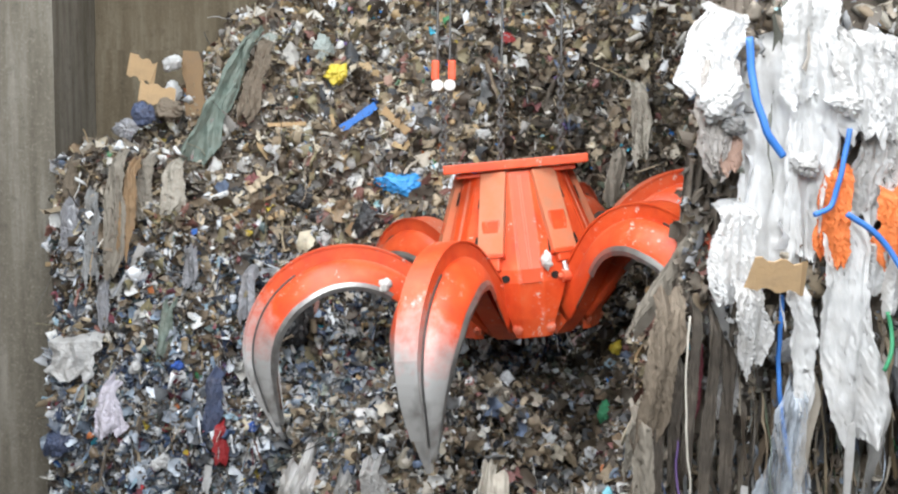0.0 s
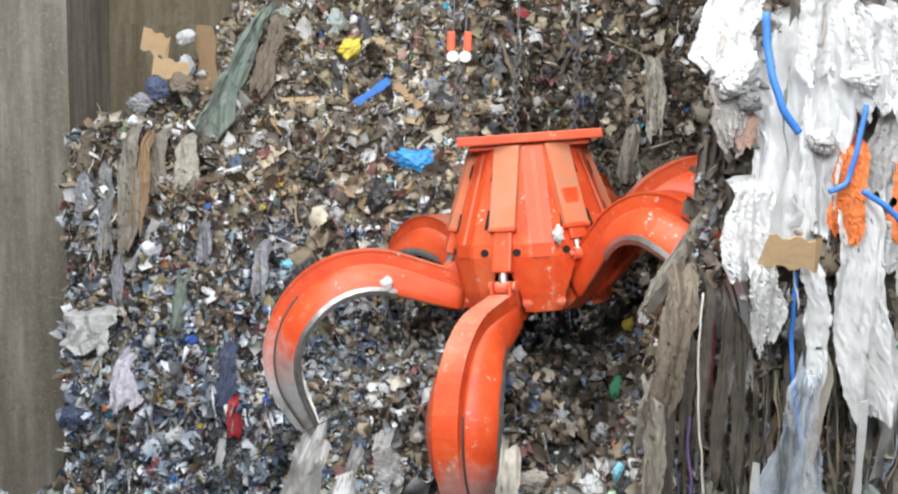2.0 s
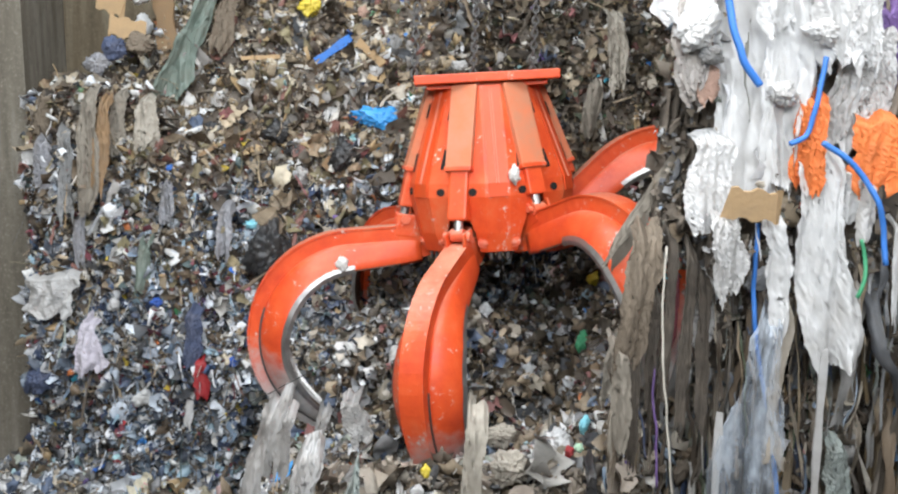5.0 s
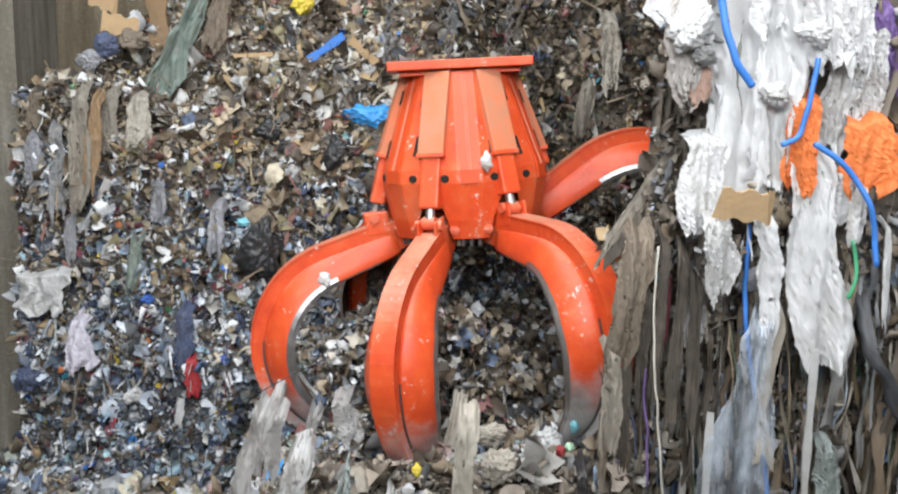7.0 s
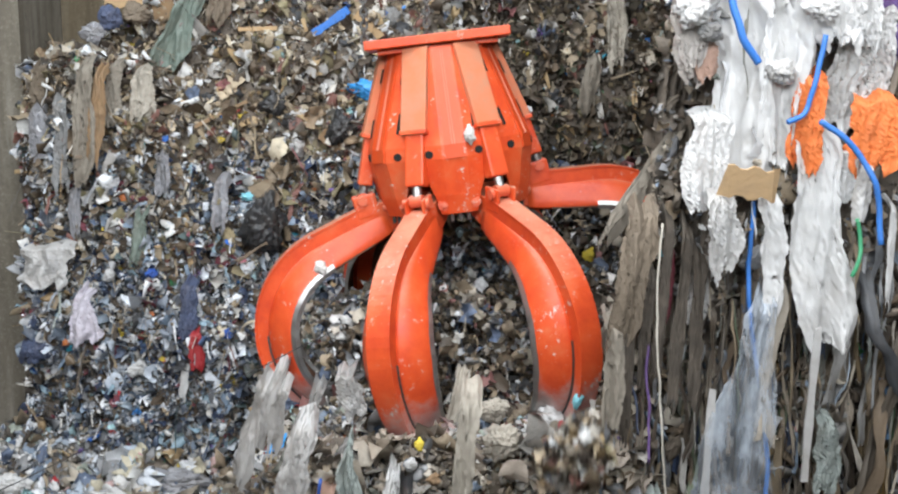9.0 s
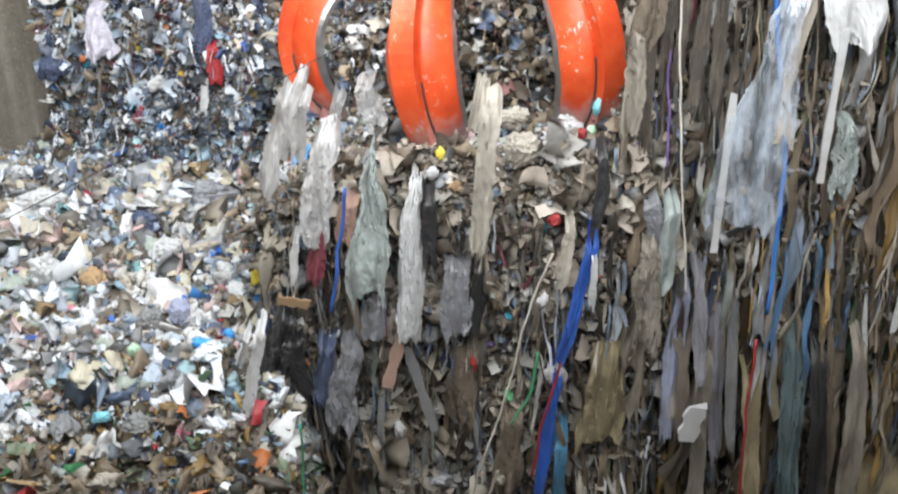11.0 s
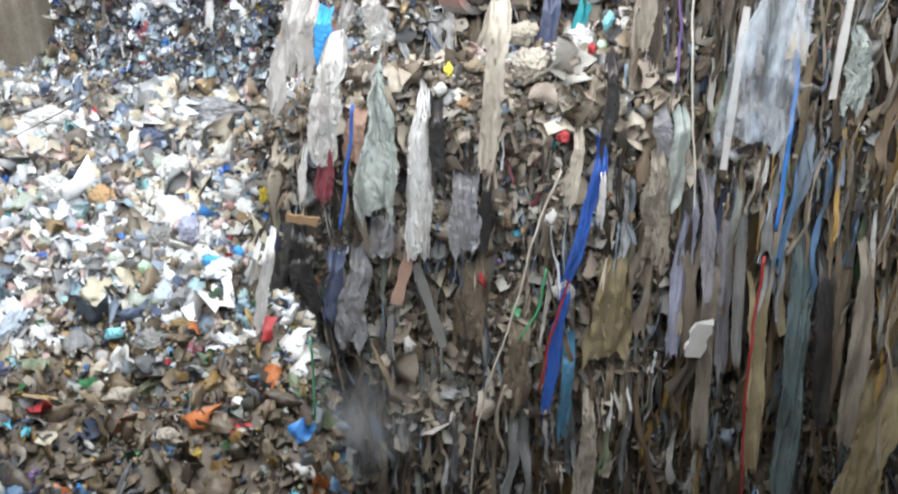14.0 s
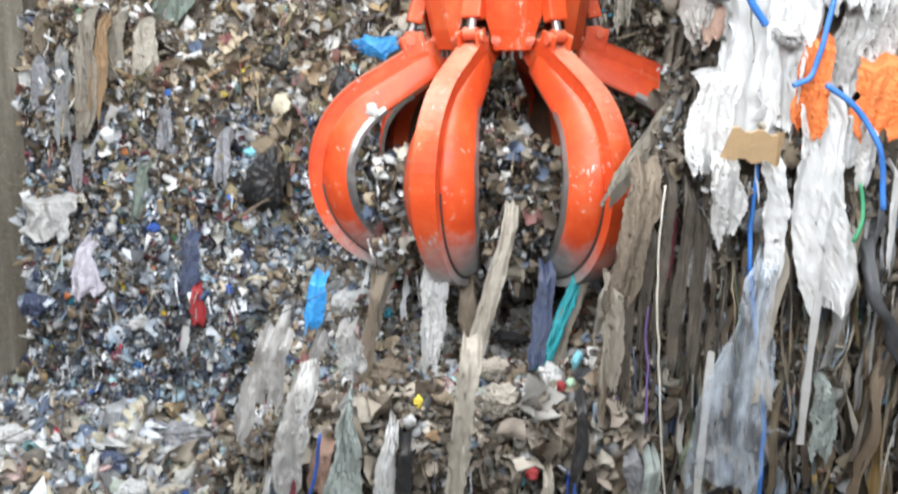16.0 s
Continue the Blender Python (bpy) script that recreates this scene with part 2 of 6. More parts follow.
def part(name, bm, mat, parent=None, label="", smooth=False):
    """Links a bmesh as one mesh object, under a thing or a part."""
    bmesh.ops.recalc_face_normals(bm, faces=bm.faces)
    me = bpy.data.meshes.new(name)
    bm.to_mesh(me)
    bm.free()
    me.materials.append(mat)
    for p in me.polygons:
        p.use_smooth = smooth
    ob = new(name, me)
    if parent:
        ob.parent = parent
    if label:
        ob["label"] = label
    return ob


def box(bm, cx, cy, cz, sx, sy, sz, bevel=0.0, m=None):
    g = bmesh.ops.create_cube(bm, size=1.0)["verts"]
    bmesh.ops.scale(bm, vec=(sx, sy, sz), verts=g)
    bmesh.ops.translate(bm, vec=(cx, cy, cz), verts=g)
    if m is not None:
        bmesh.ops.transform(bm, matrix=m, verts=g)
    if bevel:
        bmesh.ops.bevel(bm, geom=list({e for v in g for e in v.link_edges}), offset=bevel, segments=2, affect="EDGES", profile=0.6)
    return bm


def rod(bm, a, b, r, r2=None, sides=14):
    a, b = Vector(a), Vector(b)
    g = bmesh.ops.create_cone(bm, cap_ends=True, segments=sides, radius1=r, radius2=r if r2 is None else r2, depth=(b - a).length)["verts"]
    turn = (b - a).to_track_quat("Z", "Y").to_matrix().to_4x4()
    bmesh.ops.transform(bm, matrix=Matrix.Translation((a + b) / 2) @ turn, verts=g)
    return bm


def grid_tris(nu, nv):
    """Triangles of a grid of nu x nv vertices."""
    i = np.arange(nu - 1)[:, None] * nv + np.arange(nv - 1)[None, :]
    i = i.ravel()
    return np.concatenate([np.stack([i, i + nv, i + nv + 1], 1), np.stack([i, i + nv + 1, i + 1], 1)])


PH = rng.uniform(0, 6.28, (3, 14, 4))


def lumps(p, size, seed=0):
    """Smooth unevenness of about -1..1 over points p, with lumps of that size in metres."""
    out = np.zeros(len(p))
    for a, b, c, d in PH[seed % 3]:
        k = np.array([math.cos(a) * (0.6 + b / 6.28), math.cos(b + c), math.sin(a) * (0.6 + c / 6.28)]) * 6.28 / size * (0.5 + d / 6.28)
        out += np.sin(p @ k + d * 3)
    return out / 4.5


# ================= the ground of waste =================
WALL_Y = 17.5


def profile(x, s, left, mid, right):
    """A cross-section that changes along x: s 0..1 runs along it."""
    s, x = np.broadcast_arrays(np.asarray(s, float), np.asarray(x, float))
    k = s * (len(left) - 1)
    n = np.arange(len(left))
    def cut(points):
        points = np.array(points)
        return np.interp(k, n, points[:, 0]), np.interp(k, n, points[:, 1])
    (y0, z0), (y1, z1), (y2, z2) = cut(left), cut(mid), cut(right)
    a = np.clip((x + 5.15) / 2.2, 0, 1)
    a = a * a * (3 - 2 * a)
    b = np.clip((x + 2.0) / 2.6, 0, 1)
    return y0 + (y1 - y0) * a + (y2 - y1) * b * a, z0 + (z1 - z0) * a + (z2 - z1) * b * a


def bank(u, v):
    """The high bank of waste in front of the back wall: u across, v from foot to top."""
    x = -9.0 + 18.5 * u
    y, z = profile(x, v, [(14.5, 2.6), (14.75, 4.6), (15.0, 6.6), (15.3, 8.2), (16.0, 8.35), (17.5, 8.4)],
                   [(13.7, 2.6), (14.1, 4.4), (14.6, 6.4), (15.2, 8.3), (16.1, 9.8), (17.5, 10.75)],
                   [(13.0, 3.6), (13.5, 4.7), (14.2, 6.5), (15.0, 8.3), (16.2, 9.9), (17.5, 11.0)])
    y = y + np.clip((-5.7 - x) * 5.0, 0, 4)
    p = np.stack([x, y, z], -1)
    q = lumps(p, 1.7) * 0.16 + lumps(p, 0.6, 1) * 0.07
    p[:, 1] -= q
    p[:, 2] += q * 0.6
    return p


def heap(u, v):
    """The pale heap on the bunker's floor, which drops into the trench before the cliff."""
    x, y = -9.0 + 18.0 * u, -1.0 + 16.5 * v
    z = 1.0 + 0.125 * y
    p = np.stack([x, y, z], -1)
    drop = np.clip((x + 0.2 * y - 0.05) / 1.1, 0, 1)
    drop = drop * drop * (3 - 2 * drop)
    p[:, 2] += lumps(p * (1, 1, 0), 2.2) * 0.18 + lumps(p * (1, 1, 0), 0.8, 1) * 0.09 - 5.6 * drop
    return p


def tower_edge(z):
    return 1.76 + 0.16 * (z - 4.6)


def cliff(u, v):
    """The cut face of old waste before the camera: u across, v upwards. It steps up at its tower."""
    x = -2.25 + 10.5 * u
    rise = np.clip((x - 1.78) / 0.85, 0, 1)
    top = np.where(x < -0.9, 4.55 - 0.55 * (-0.9 - x), 4.55) + (13.0 - 4.55) * rise
    z = -4.4 + (top + 4.4) * v
    y = 9.75 + np.where(x < -1.7, 5.0 * (x + 1.7) ** 2, 0) - 0.05 * np.clip(x - 2, 0, 9) + 0.11 * np.clip(4 - z, 0, 3)
    y = y - 0.25 * np.clip((z - 5.6) / 1.0, 0, 1) + 0.5 * np.clip(v - 0.945, 0, 1) * 8 * (rise < 0.2)
    p = np.stack([x, y, z], -1)
    p[:, 1] -= lumps(p * (1, 1, 0.45), 0.9) * 0.16 + lumps(p * (1, 1, 0.5), 0.35, 1) * 0.06
    return p


def ledge(u, v):
    """The trodden top of the cliff under the grab, from the lip back to the bank."""
    y = 9.8 + 4.2 * v
    x0, x1 = -2.2 + 0.25 * v, 0.19 * y + 0.35
    x = x0 + (x1 - x0) * u
    z = np.where(x < -0.9, 4.5 - 0.55 * (-0.9 - x), 4.5) + 0.85 * np.clip((v - 0.4) / 0.45, 0, 1) ** 1.3
    z = z + np.clip((x - 1.2) / 0.8, 0, 1) ** 2 * 0.9
    p = np.stack([x, y, z], -1)
    p[:, 2] += lumps(p * (1, 1, 0), 1.1) * 0.12 + lumps(p * (1, 1, 0), 0.4, 1) * 0.06 - 0.1
    return p


def tower_side(u, v):
    """The flank of the tower, that runs back behind its edge."""
    z = 4.4 + 8.6 * v
    y = 9.9 + 5.0 * u
    x = tower_edge(z) * y / 9.8 + 0.35
    p = np.stack([x, y, z], -1)
    p[:, 0] += lumps(p, 0.8) * 0.12
    return p


def sheet(name, surface, nu, nv, mat, label):
    u, v = np.meshgrid(np.linspace(0, 1, nu), np.linspace(0, 1, nv), indexing="ij")
    ob = new(name, mesh_of(name, surface(u.ravel(), v.ravel()), grid_tris(nu, nv), mat, True))
    return tagged(ob, label, "waste", kind="structure")


sheet("ground_bank", bank, 150, 90, M_MUCK, "high bank of compacted brown refuse against concrete")
sheet("ground_heap", heap, 120, 110, M_MUCK, "uneven refuse floor of the bunker under pale scraps")
sheet("ground_cliff", cliff, 130, 110, M_MUCK, "steep cut face of old muddy refuse")
sheet("ground_ledge", ledge, 60, 60, M_MUCK, "flattened refuse ledge under the orange grab")
sheet("ground_tower_flank", tower_side, 30, 60, M_MUCK, "flank of a tall stack of refuse")


def wall(name, x0, x1, y0, y1, z0, z1, label, mat=M_CONCRETE):
    bm = box(bmesh.new(), (x0 + x1) / 2, (y0 + y1) / 2, (z0 + z1) / 2, x1 - x0, y1 - y0, z1 - z0)
    return tagged(part(name, bm, mat), label, "wall", kind="structure")


wall("wall_back", -9.4, 9.4, 17.5, 17.9, -5, 17, "tall stained concrete back wall of the bunker", M_STAINED)
wall("wall_back_lift", -5.78, -2.4, 17.44, 17.496, -5, 10.0, "paler lower pour of board-marked concrete", M_STAINED)
wall("pillar_left", -9.0, -5.78, 15.6, 17.49, -5, 17, "pale weathered concrete pier beside the refuse bank")
wall("wall_left", -9.4, -9.0, -1.4, 17.5, -5, 17, "stained concrete side wall of the bunker")
wall("wall_right", 9.0, 9.4, -1.4, 17.5, -5, 17, "stained concrete side wall of the bunker")
wall("wall_front", -9.4, 9.4, -1.8, -1.4, -5, 10.6, "plain concrete wall under the control cabin")
# The gap under this band is only there for the added fill lamp.
wall("wall_front_top", -9.4, 9.4, -1.8, -1.4, 14.2, 17, "concrete band above the front fill lamp's opening")
# Unseen slab, added only to keep the front fill off the trench.
wall("cabin_roof", -9.0, 9.0, -1.39, 2.3, 8.75, 8.95, "unseen slab added to shade the trench and lower face")
wall("floor", -9.4, 9.4, -1.8, 17.9, -5.4, -5, "concrete bunker floor buried under refuse")


def roof():
    bm = bmesh.new()
    for x0, x1, y0, y1 in ((-9.4, 9.4, -1.8, 2.6), (-9.4, -6.7, 2.6, 7.9), (6.7, 9.4, 2.6, 7.9), (-9.4, 9.4, 7.9, 9.2), (-9.4, -7.1, 9.2, 12.2), (-1.9, 9.4, 9.2, 12.2), (-9.4, 9.4, 12.2, 17.9)):
        box(bm, (x0 + x1) / 2, (y0 + y1) / 2, 17.15, x1 - x0, y1 - y0, 0.3)
    tagged(part("ceiling", bm, M_CONCRETE), "concrete roof with open skylights over the bunker", "ceiling", kind="structure")


roof()

# ================= scraps =================


def scrap_forms(kind, count):
    """Small meshes of torn film, clods, slats and rags, about one metre across."""
    forms = []
    for _ in range(count):
        if kind in ("film", "flake", "crumb"):
            n = {"film": 4, "flake": 7, "crumb": 3}[kind]
            u, v = np.meshgrid(np.linspace(-0.5, 0.5, n), np.linspace(-0.5, 0.5, n), indexing="ij")
            p = np.stack([u.ravel(), v.ravel(), np.zeros(n * n)], -1)
            p[:, :2] *= (1 - 0.75 * np.clip(np.abs(p[:, 0] * p[:, 1]) * 4, 0, 1) * rng.uniform(0.05, 0.5, n * n))[:, None]
            p[:, :2] += rng.normal(0, 0.22 / n, (n * n, 2))
            o = rng.uniform(0, 20, 3)
            p[:, 2] = rng.uniform(-1.2, 1.2) * p[:, 0] ** 2 + rng.uniform(-1.2, 1.2) * p[:, 1] ** 2 + rng.normal(0, 0.34 / n, n * n)
            p[:, 2] += 0.3 * lumps(p + o, 0.5) - 0.22 * abs(lumps(p + o, 0.35, 1))
            forms.append((p, grid_tris(n, n)))
        elif kind == "clod":
            bm = bmesh.new()
            bmesh.ops.create_icosphere(bm, subdivisions=2, radius=0.5)
            p = np.array([v.co[:] for v in bm.verts])
            t = np.array([[v.index for v in f.verts] for f in bm.faces])
            bm.free()
            o = rng.uniform(0, 9, 3)
            p *= (0.85 + 0.5 * np.clip(lumps(p + o, 0.8, 2), -0.2, 1) - 0.6 * abs(lumps(p + o, 0.5)) + rng.normal(0, 0.12, len(p)))[:, None]
            p *= rng.permutation([rng.uniform(0.25, 0.5), rng.uniform(0.4, 0.9), rng.uniform(0.8, 1.3)])
            forms.append((p, t))
        elif kind == "card":
            n = 4
            u, v = np.meshgrid(np.linspace(-0.5, 0.5, n), np.linspace(-0.5, 0.5, n), indexing="ij")
            p = np.stack([u.ravel(), v.ravel() * rng.uniform(0.4, 1.0), np.zeros(n * n)], -1)
            p[:, 2] = rng.uniform(-0.35, 0.35) * p[:, 0] ** 2 + rng.uniform(-0.3, 0.3) * abs(p[:, 0] + p[:, 1] - rng.uniform(-0.3, 0.3)) + rng.normal(0, 0.015, n * n)
            p[:, :2] += rng.normal(0, 0.03, (n * n, 2))
            corner = rng.integers(0, 4)
            p[(0, n - 1, n * n - n, n * n - 1)[corner], :2] *= rng.uniform(0.35, 0.8)
            forms.append((p, grid_tris(n, n)))
        elif kind == "twig":
            k = 9
            line = np.stack([np.linspace(-0.5, 0.5, k), np.cumsum(rng.normal(0, 0.03, k)), np.cumsum(rng.normal(0, 0.03, k))], -1)
            line[:, 1] += rng.uniform(-0.5, 0.5) * line[:, 0] ** 2
            r = rng.uniform(0.006, 0.014) * np.linspace(1, 0.5, k)
            a = np.array([0, 2.094, 4.189])
            p = (line[:, None] + r[:, None, None] * np.stack([0 * a, np.cos(a), np.sin(a)], -1)[None]).reshape(-1, 3)
            t = []
            for i in range(k - 1):
                for j in range(3):
                    q = (j + 1) % 3
                    t += [(3 * i + j, 3 * i + q, 3 * i + 3 + q), (3 * i + j, 3 * i + 3 + q, 3 * i + 3 + j)]
            forms.append((p, np.array(t)))
        elif kind in ("bag", "sack"):
            bm = bmesh.new()
            bmesh.ops.create_icosphere(bm, subdivisions=4 if kind == "bag" else 3, radius=0.5)
            p = np.array([v.co[:] for v in bm.verts])
            t = np.array([[v.index for v in f.verts] for f in bm.faces])
            bm.free()
            p = crumpled(p)
            p *= rng.permutation([rng.uniform(0.3, 0.5), rng.uniform(0.6, 1.0), rng.uniform(0.9, 1.3)])
            forms.append((p, t))
        elif kind == "slat":
            p = np.array([[x, y, z] for x in (-0.5, 0.5) for y in (-0.05, 0.05) for z in (-0.02, 0.02)]) * (1, rng.uniform(0.6, 2.0), rng.uniform(0.8, 2.0))
            p += rng.normal(0, 0.008, p.shape)
            t = np.array([[0, 1, 3], [0, 3, 2], [4, 6, 7], [4, 7, 5], [0, 4, 5], [0, 5, 1], [2, 3, 7], [2, 7, 6], [0, 2, 6], [0, 6, 4], [1, 5, 7], [1, 7, 3]])
            forms.append((p, t))
        else:
            n, k = 5, 12
            u, v = np.meshgrid(np.linspace(-0.5, 0.5, n), np.linspace(0, 1, k), indexing="ij")
            u, v = u.ravel(), v.ravel()
            base = rng.choice([0.008, 0.012, 0.018, 0.026, 0.04, 0.06, 0.085])
            wide = base * np.interp(v, np.linspace(0, 1, 9), rng.uniform(0.4, 1.4, 9)) * rng.uniform(0.8, 1.15, len(v))
            curl = np.interp(v, np.linspace(0, 1, 7), rng.uniform(-0.025, 0.025, 7)) + rng.uniform(-0.05, 0.05) * np.sin(v * rng.uniform(1, 5)) + rng.uniform(-0.12, 0.12) * v * v
            fold = base * 0.28 * np.sin(u * rng.uniform(9, 19) + v * rng.uniform(-3, 3) + rng.uniform(0, 6))
            p = np.stack([u * wide + curl, fold + 0.03 * np.sin(v * 7 + rng.uniform(0, 6)) + rng.normal(0, 0.006, len(u)), -v + rng.normal(0, 0.008, len(u))], -1)
            p[:, 1] += np.clip(1 - v / 0.1, 0, 1) * 0.12
            torn = rng.uniform(-0.12, 0.1, n) + (0.05, 0, 0, 0, 0.05)
            p[:, 2] -= np.repeat(torn, k) * np.clip(v - 0.6, 0, 1) * 1.6
            forms.append((p, grid_tris(n, k)))
    return forms


def crumpled(p):
    """Turns a ball into a crumpled bag: flat facets that meet in creases, with finer folds and drawn-out corners."""
    d = p / np.linalg.norm(p, axis=1)[:, None]
    facing = rng.normal(0, 1, (44, 3))
    facing /= np.linalg.norm(facing, axis=1)[:, None]
    reach = rng.uniform(0.32, 0.54, 44)
    r = (reach[None] / np.clip(d @ facing.T, 0.3, 1)).min(1)
    o = rng.uniform(0, 30, 3)
    r = np.minimum(r, 0.6) + 0.16 * np.clip(lumps(d * 0.5 + o + 9, 0.9, 2) - 0.3, 0, 0.6)
    r = r * (1 - 0.16 * abs(lumps(d * 0.5 + o, 0.34)) - 0.14 * abs(lumps(d * 0.5 + o + 5, 0.17, 1)) - 0.07 * abs(lumps(d * 0.5 + o + 3, 0.08, 2)))
    return d * r[:, None]


FORMS = {kind: scrap_forms(kind, n) for kind, n in (("film", 48), ("flake", 24), ("crumb", 24), ("bag", 14), ("sack", 20), ("card", 24), ("twig", 20), ("clod", 30), ("slat", 16), ("rag", 40))}


def turns(n, wild):
    """n random turns; wild 1: any, small: nearly upright."""
    q = rng.normal(0, 1, (n, 4))
    q[:, 1:] *= wild
    q[:, 0] = abs(q[:, 0]) + (1 - wild)
    if wild < 1:
        q[:, 3] *= 1.5
    q /= np.linalg.norm(q, axis=1)[:, None]
    w, x, y, z = q.T
    return np.stack([1 - 2 * (y * y + z * z), 2 * (x * y - w * z), 2 * (x * z + w * y), 2 * (x * y + w * z), 1 - 2 * (x * x + z * z), 2 * (y * z - w * x), 2 * (x * z - w * y), 2 * (y * z + w * x), 1 - 2 * (x * x + y * y)], -1).reshape(n, 3, 3)


def scatter(name, surface, kind, count, lo, hi, mat, label, wild=1.0, u=(0, 1), v=(0, 1), out=(0, -1, 0.3), lift=0.03, smooth=True, keep=None):
    """One mesh of many scraps of a kind, strewn over a surface."""
    uu, vv = rng.uniform(*u, count), rng.uniform(*v, count)
    p = surface(uu, vv)
    if keep is not None:
        p = p[keep(p)]
    n = len(p)
    p = p + np.array(out) * rng.uniform(-0.3, 1, (n, 1)) * lift
    size = lo * (hi / lo) ** (rng.uniform(0, 1, n) ** 1.45)
    turn, pick = turns(n, wild), rng.integers(0, len(FORMS[kind]), n)
    verts, tris, base = [], [], 0
    for k, (fp, ft) in enumerate(FORMS[kind]):
        i = np.where(pick == k)[0]
        if not len(i):
            continue
        local = fp[None] * (size[i, None] * rng.uniform(0.65, 1.25, (len(i), 3)))[:, None, :]
        w = np.einsum("nij,nkj->nki", turn[i], local) + p[i, None, :]
        verts.append(w.reshape(-1, 3))
        tris.append((ft[None] + (base + np.arange(len(i)) * len(fp))[:, None, None]).reshape(-1, 3))
        base += len(i) * len(fp)
    ob = new(name, mesh_of(name, np.concatenate(verts), np.concatenate(tris), mat, smooth))
    return tagged(ob, label, "waste", kind="stuff")


UP = (0, -0.2, 1)


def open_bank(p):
    """True outside the darkened patch of the bank."""
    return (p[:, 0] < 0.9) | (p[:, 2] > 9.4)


scatter("bank_scraps", bank, "film", 9000, 0.05, 0.34, M_BANK, "torn paper, film and rags in brown refuse", v=(0.3, 1), u=(0.18, 0.75), lift=0.06, keep=lambda p: open_bank(p) | (np.sin(p[:, 2] * 91) > 0.6))
scatter("bank_compost", bank, "film", 8000, 0.03, 0.22, M_DARKENED, "dark brown scraps high on the bank", v=(0.3, 0.86), u=(0.5, 0.75), lift=0.09)
scatter("bank_crumbs", bank, "crumb", 13000, 0.02, 0.08, M_BANK, "small crumbs of paper and film on the bank", v=(0.25, 1), u=(0.18, 0.75), lift=0.1, keep=lambda p: open_bank(p) | (np.sin(p[:, 2] * 91) > 0.5))
scatter("bank_wet_scraps", bank, "film", 7000, 0.05, 0.3, M_LOW, "wet dark scraps of film and cloth", v=(0, 0.45), u=(0.18, 0.6), lift=0.06)
scatter("bank_wet_crumbs", bank, "crumb", 8000, 0.025, 0.09, M_LOW, "small wet crumbs of film", v=(0, 0.45), u=(0.18, 0.6), lift=0.1)
scatter("bank_clods", bank, "clod", 3000, 0.06, 0.42, M_BANK, "crumpled bags and clods in the bank", v=(0.2, 1), u=(0.18, 0.75), lift=0.05, smooth=True, keep=lambda p: open_bank(p) | (np.sin(p[:, 2] * 77) > 0.5))
scatter("bank_wet_clods", bank, "clod", 2800, 0.05, 0.36, M_LOW, "small dark bags in the wet bank", v=(0, 0.5), u=(0.18, 0.6), lift=0.05, smooth=True)
scatter("bank_bright_scraps", bank, "film", 520, 0.05, 0.17, M_BRIGHT, "small red, blue and yellow scraps on the bank", u=(0.18, 0.75), lift=0.12)
scatter("heap_bright_scraps", heap, "film", 420, 0.06, 0.28, M_BRIGHT, "small coloured scraps on the floor heap", u=(0.1, 0.48), v=(0.35, 0.95), out=UP, lift=0.16, keep=lambda p: p[:, 2] > 0.5)
scatter("cliff_bright_scraps", cliff, "film", 150, 0.04, 0.14, M_BRIGHT, "small coloured scraps in the cut face", u=(0, 0.65), v=(0.35, 0.95), lift=0.28)
scatter("ledge_bright_scraps", ledge, "film", 120, 0.05, 0.15, M_BRIGHT, "small coloured scraps on the ledge", out=UP, lift=0.12)
scatter("bank_foot_scraps", bank, "film", 2200, 0.06, 0.26, M_HEAP, "pale scraps at the foot of the bank", u=(0.36, 0.5), v=(0.0, 0.32), lift=0.12)
scatter("bank_slats", bank, "slat", 800, 0.12, 0.55, M_BANK, "broken wooden slats in the bank", v=(0.3, 1), u=(0.18, 0.75), lift=0.08)
scatter("bank_rags", bank, "rag", 1900, 0.2, 0.8, M_BANK, "muddy rags hanging on the bank", v=(0.05, 0.95), u=(0.18, 0.75), wild=0.3, lift=0.14, smooth=True)
scatter("bank_wet_rags", bank, "rag", 1300, 0.15, 0.6, M_LOW, "dark wet ribbons hanging on the lower bank", v=(0.05, 0.45), u=(0.18, 0.6), wild=0.25, lift=0.14, smooth=True)
scatter("heap_scraps", heap, "film", 4200, 0.06, 0.3, M_HEAP, "pale torn film and paper on the floor heap", u=(0.05, 0.5), v=(0.6, 0.98), out=UP, lift=0.1, keep=lambda p: p[:, 2] > 0.5)
scatter("heap_crumbs", heap, "crumb", 6000, 0.03, 0.1, M_HEAP, "pale crumbs on the floor heap", u=(0.05, 0.5), v=(0.56, 0.98), out=UP, lift=0.14, keep=lambda p: p[:, 2] > 0.5)
scatter("heap_clods", heap, "clod", 1900, 0.08, 0.4, M_HEAP, "pale crumpled bags on the floor heap", u=(0.05, 0.5), v=(0.6, 0.98), out=UP, lift=0.05, smooth=True, keep=lambda p: p[:, 2] > 0.8)
scatter("heap_dark_scraps", heap, "film", 7000, 0.05, 0.26, M_FOOT, "brown scraps at the foot of the heap", u=(0.05, 0.6), v=(0.25, 0.64), out=UP, lift=0.09)
scatter("heap_dark_crumbs", heap, "crumb", 8000, 0.025, 0.08, M_FOOT, "dark crumbs at the foot of the heap", u=(0.05, 0.6), v=(0.25, 0.66), out=UP, lift=0.12)
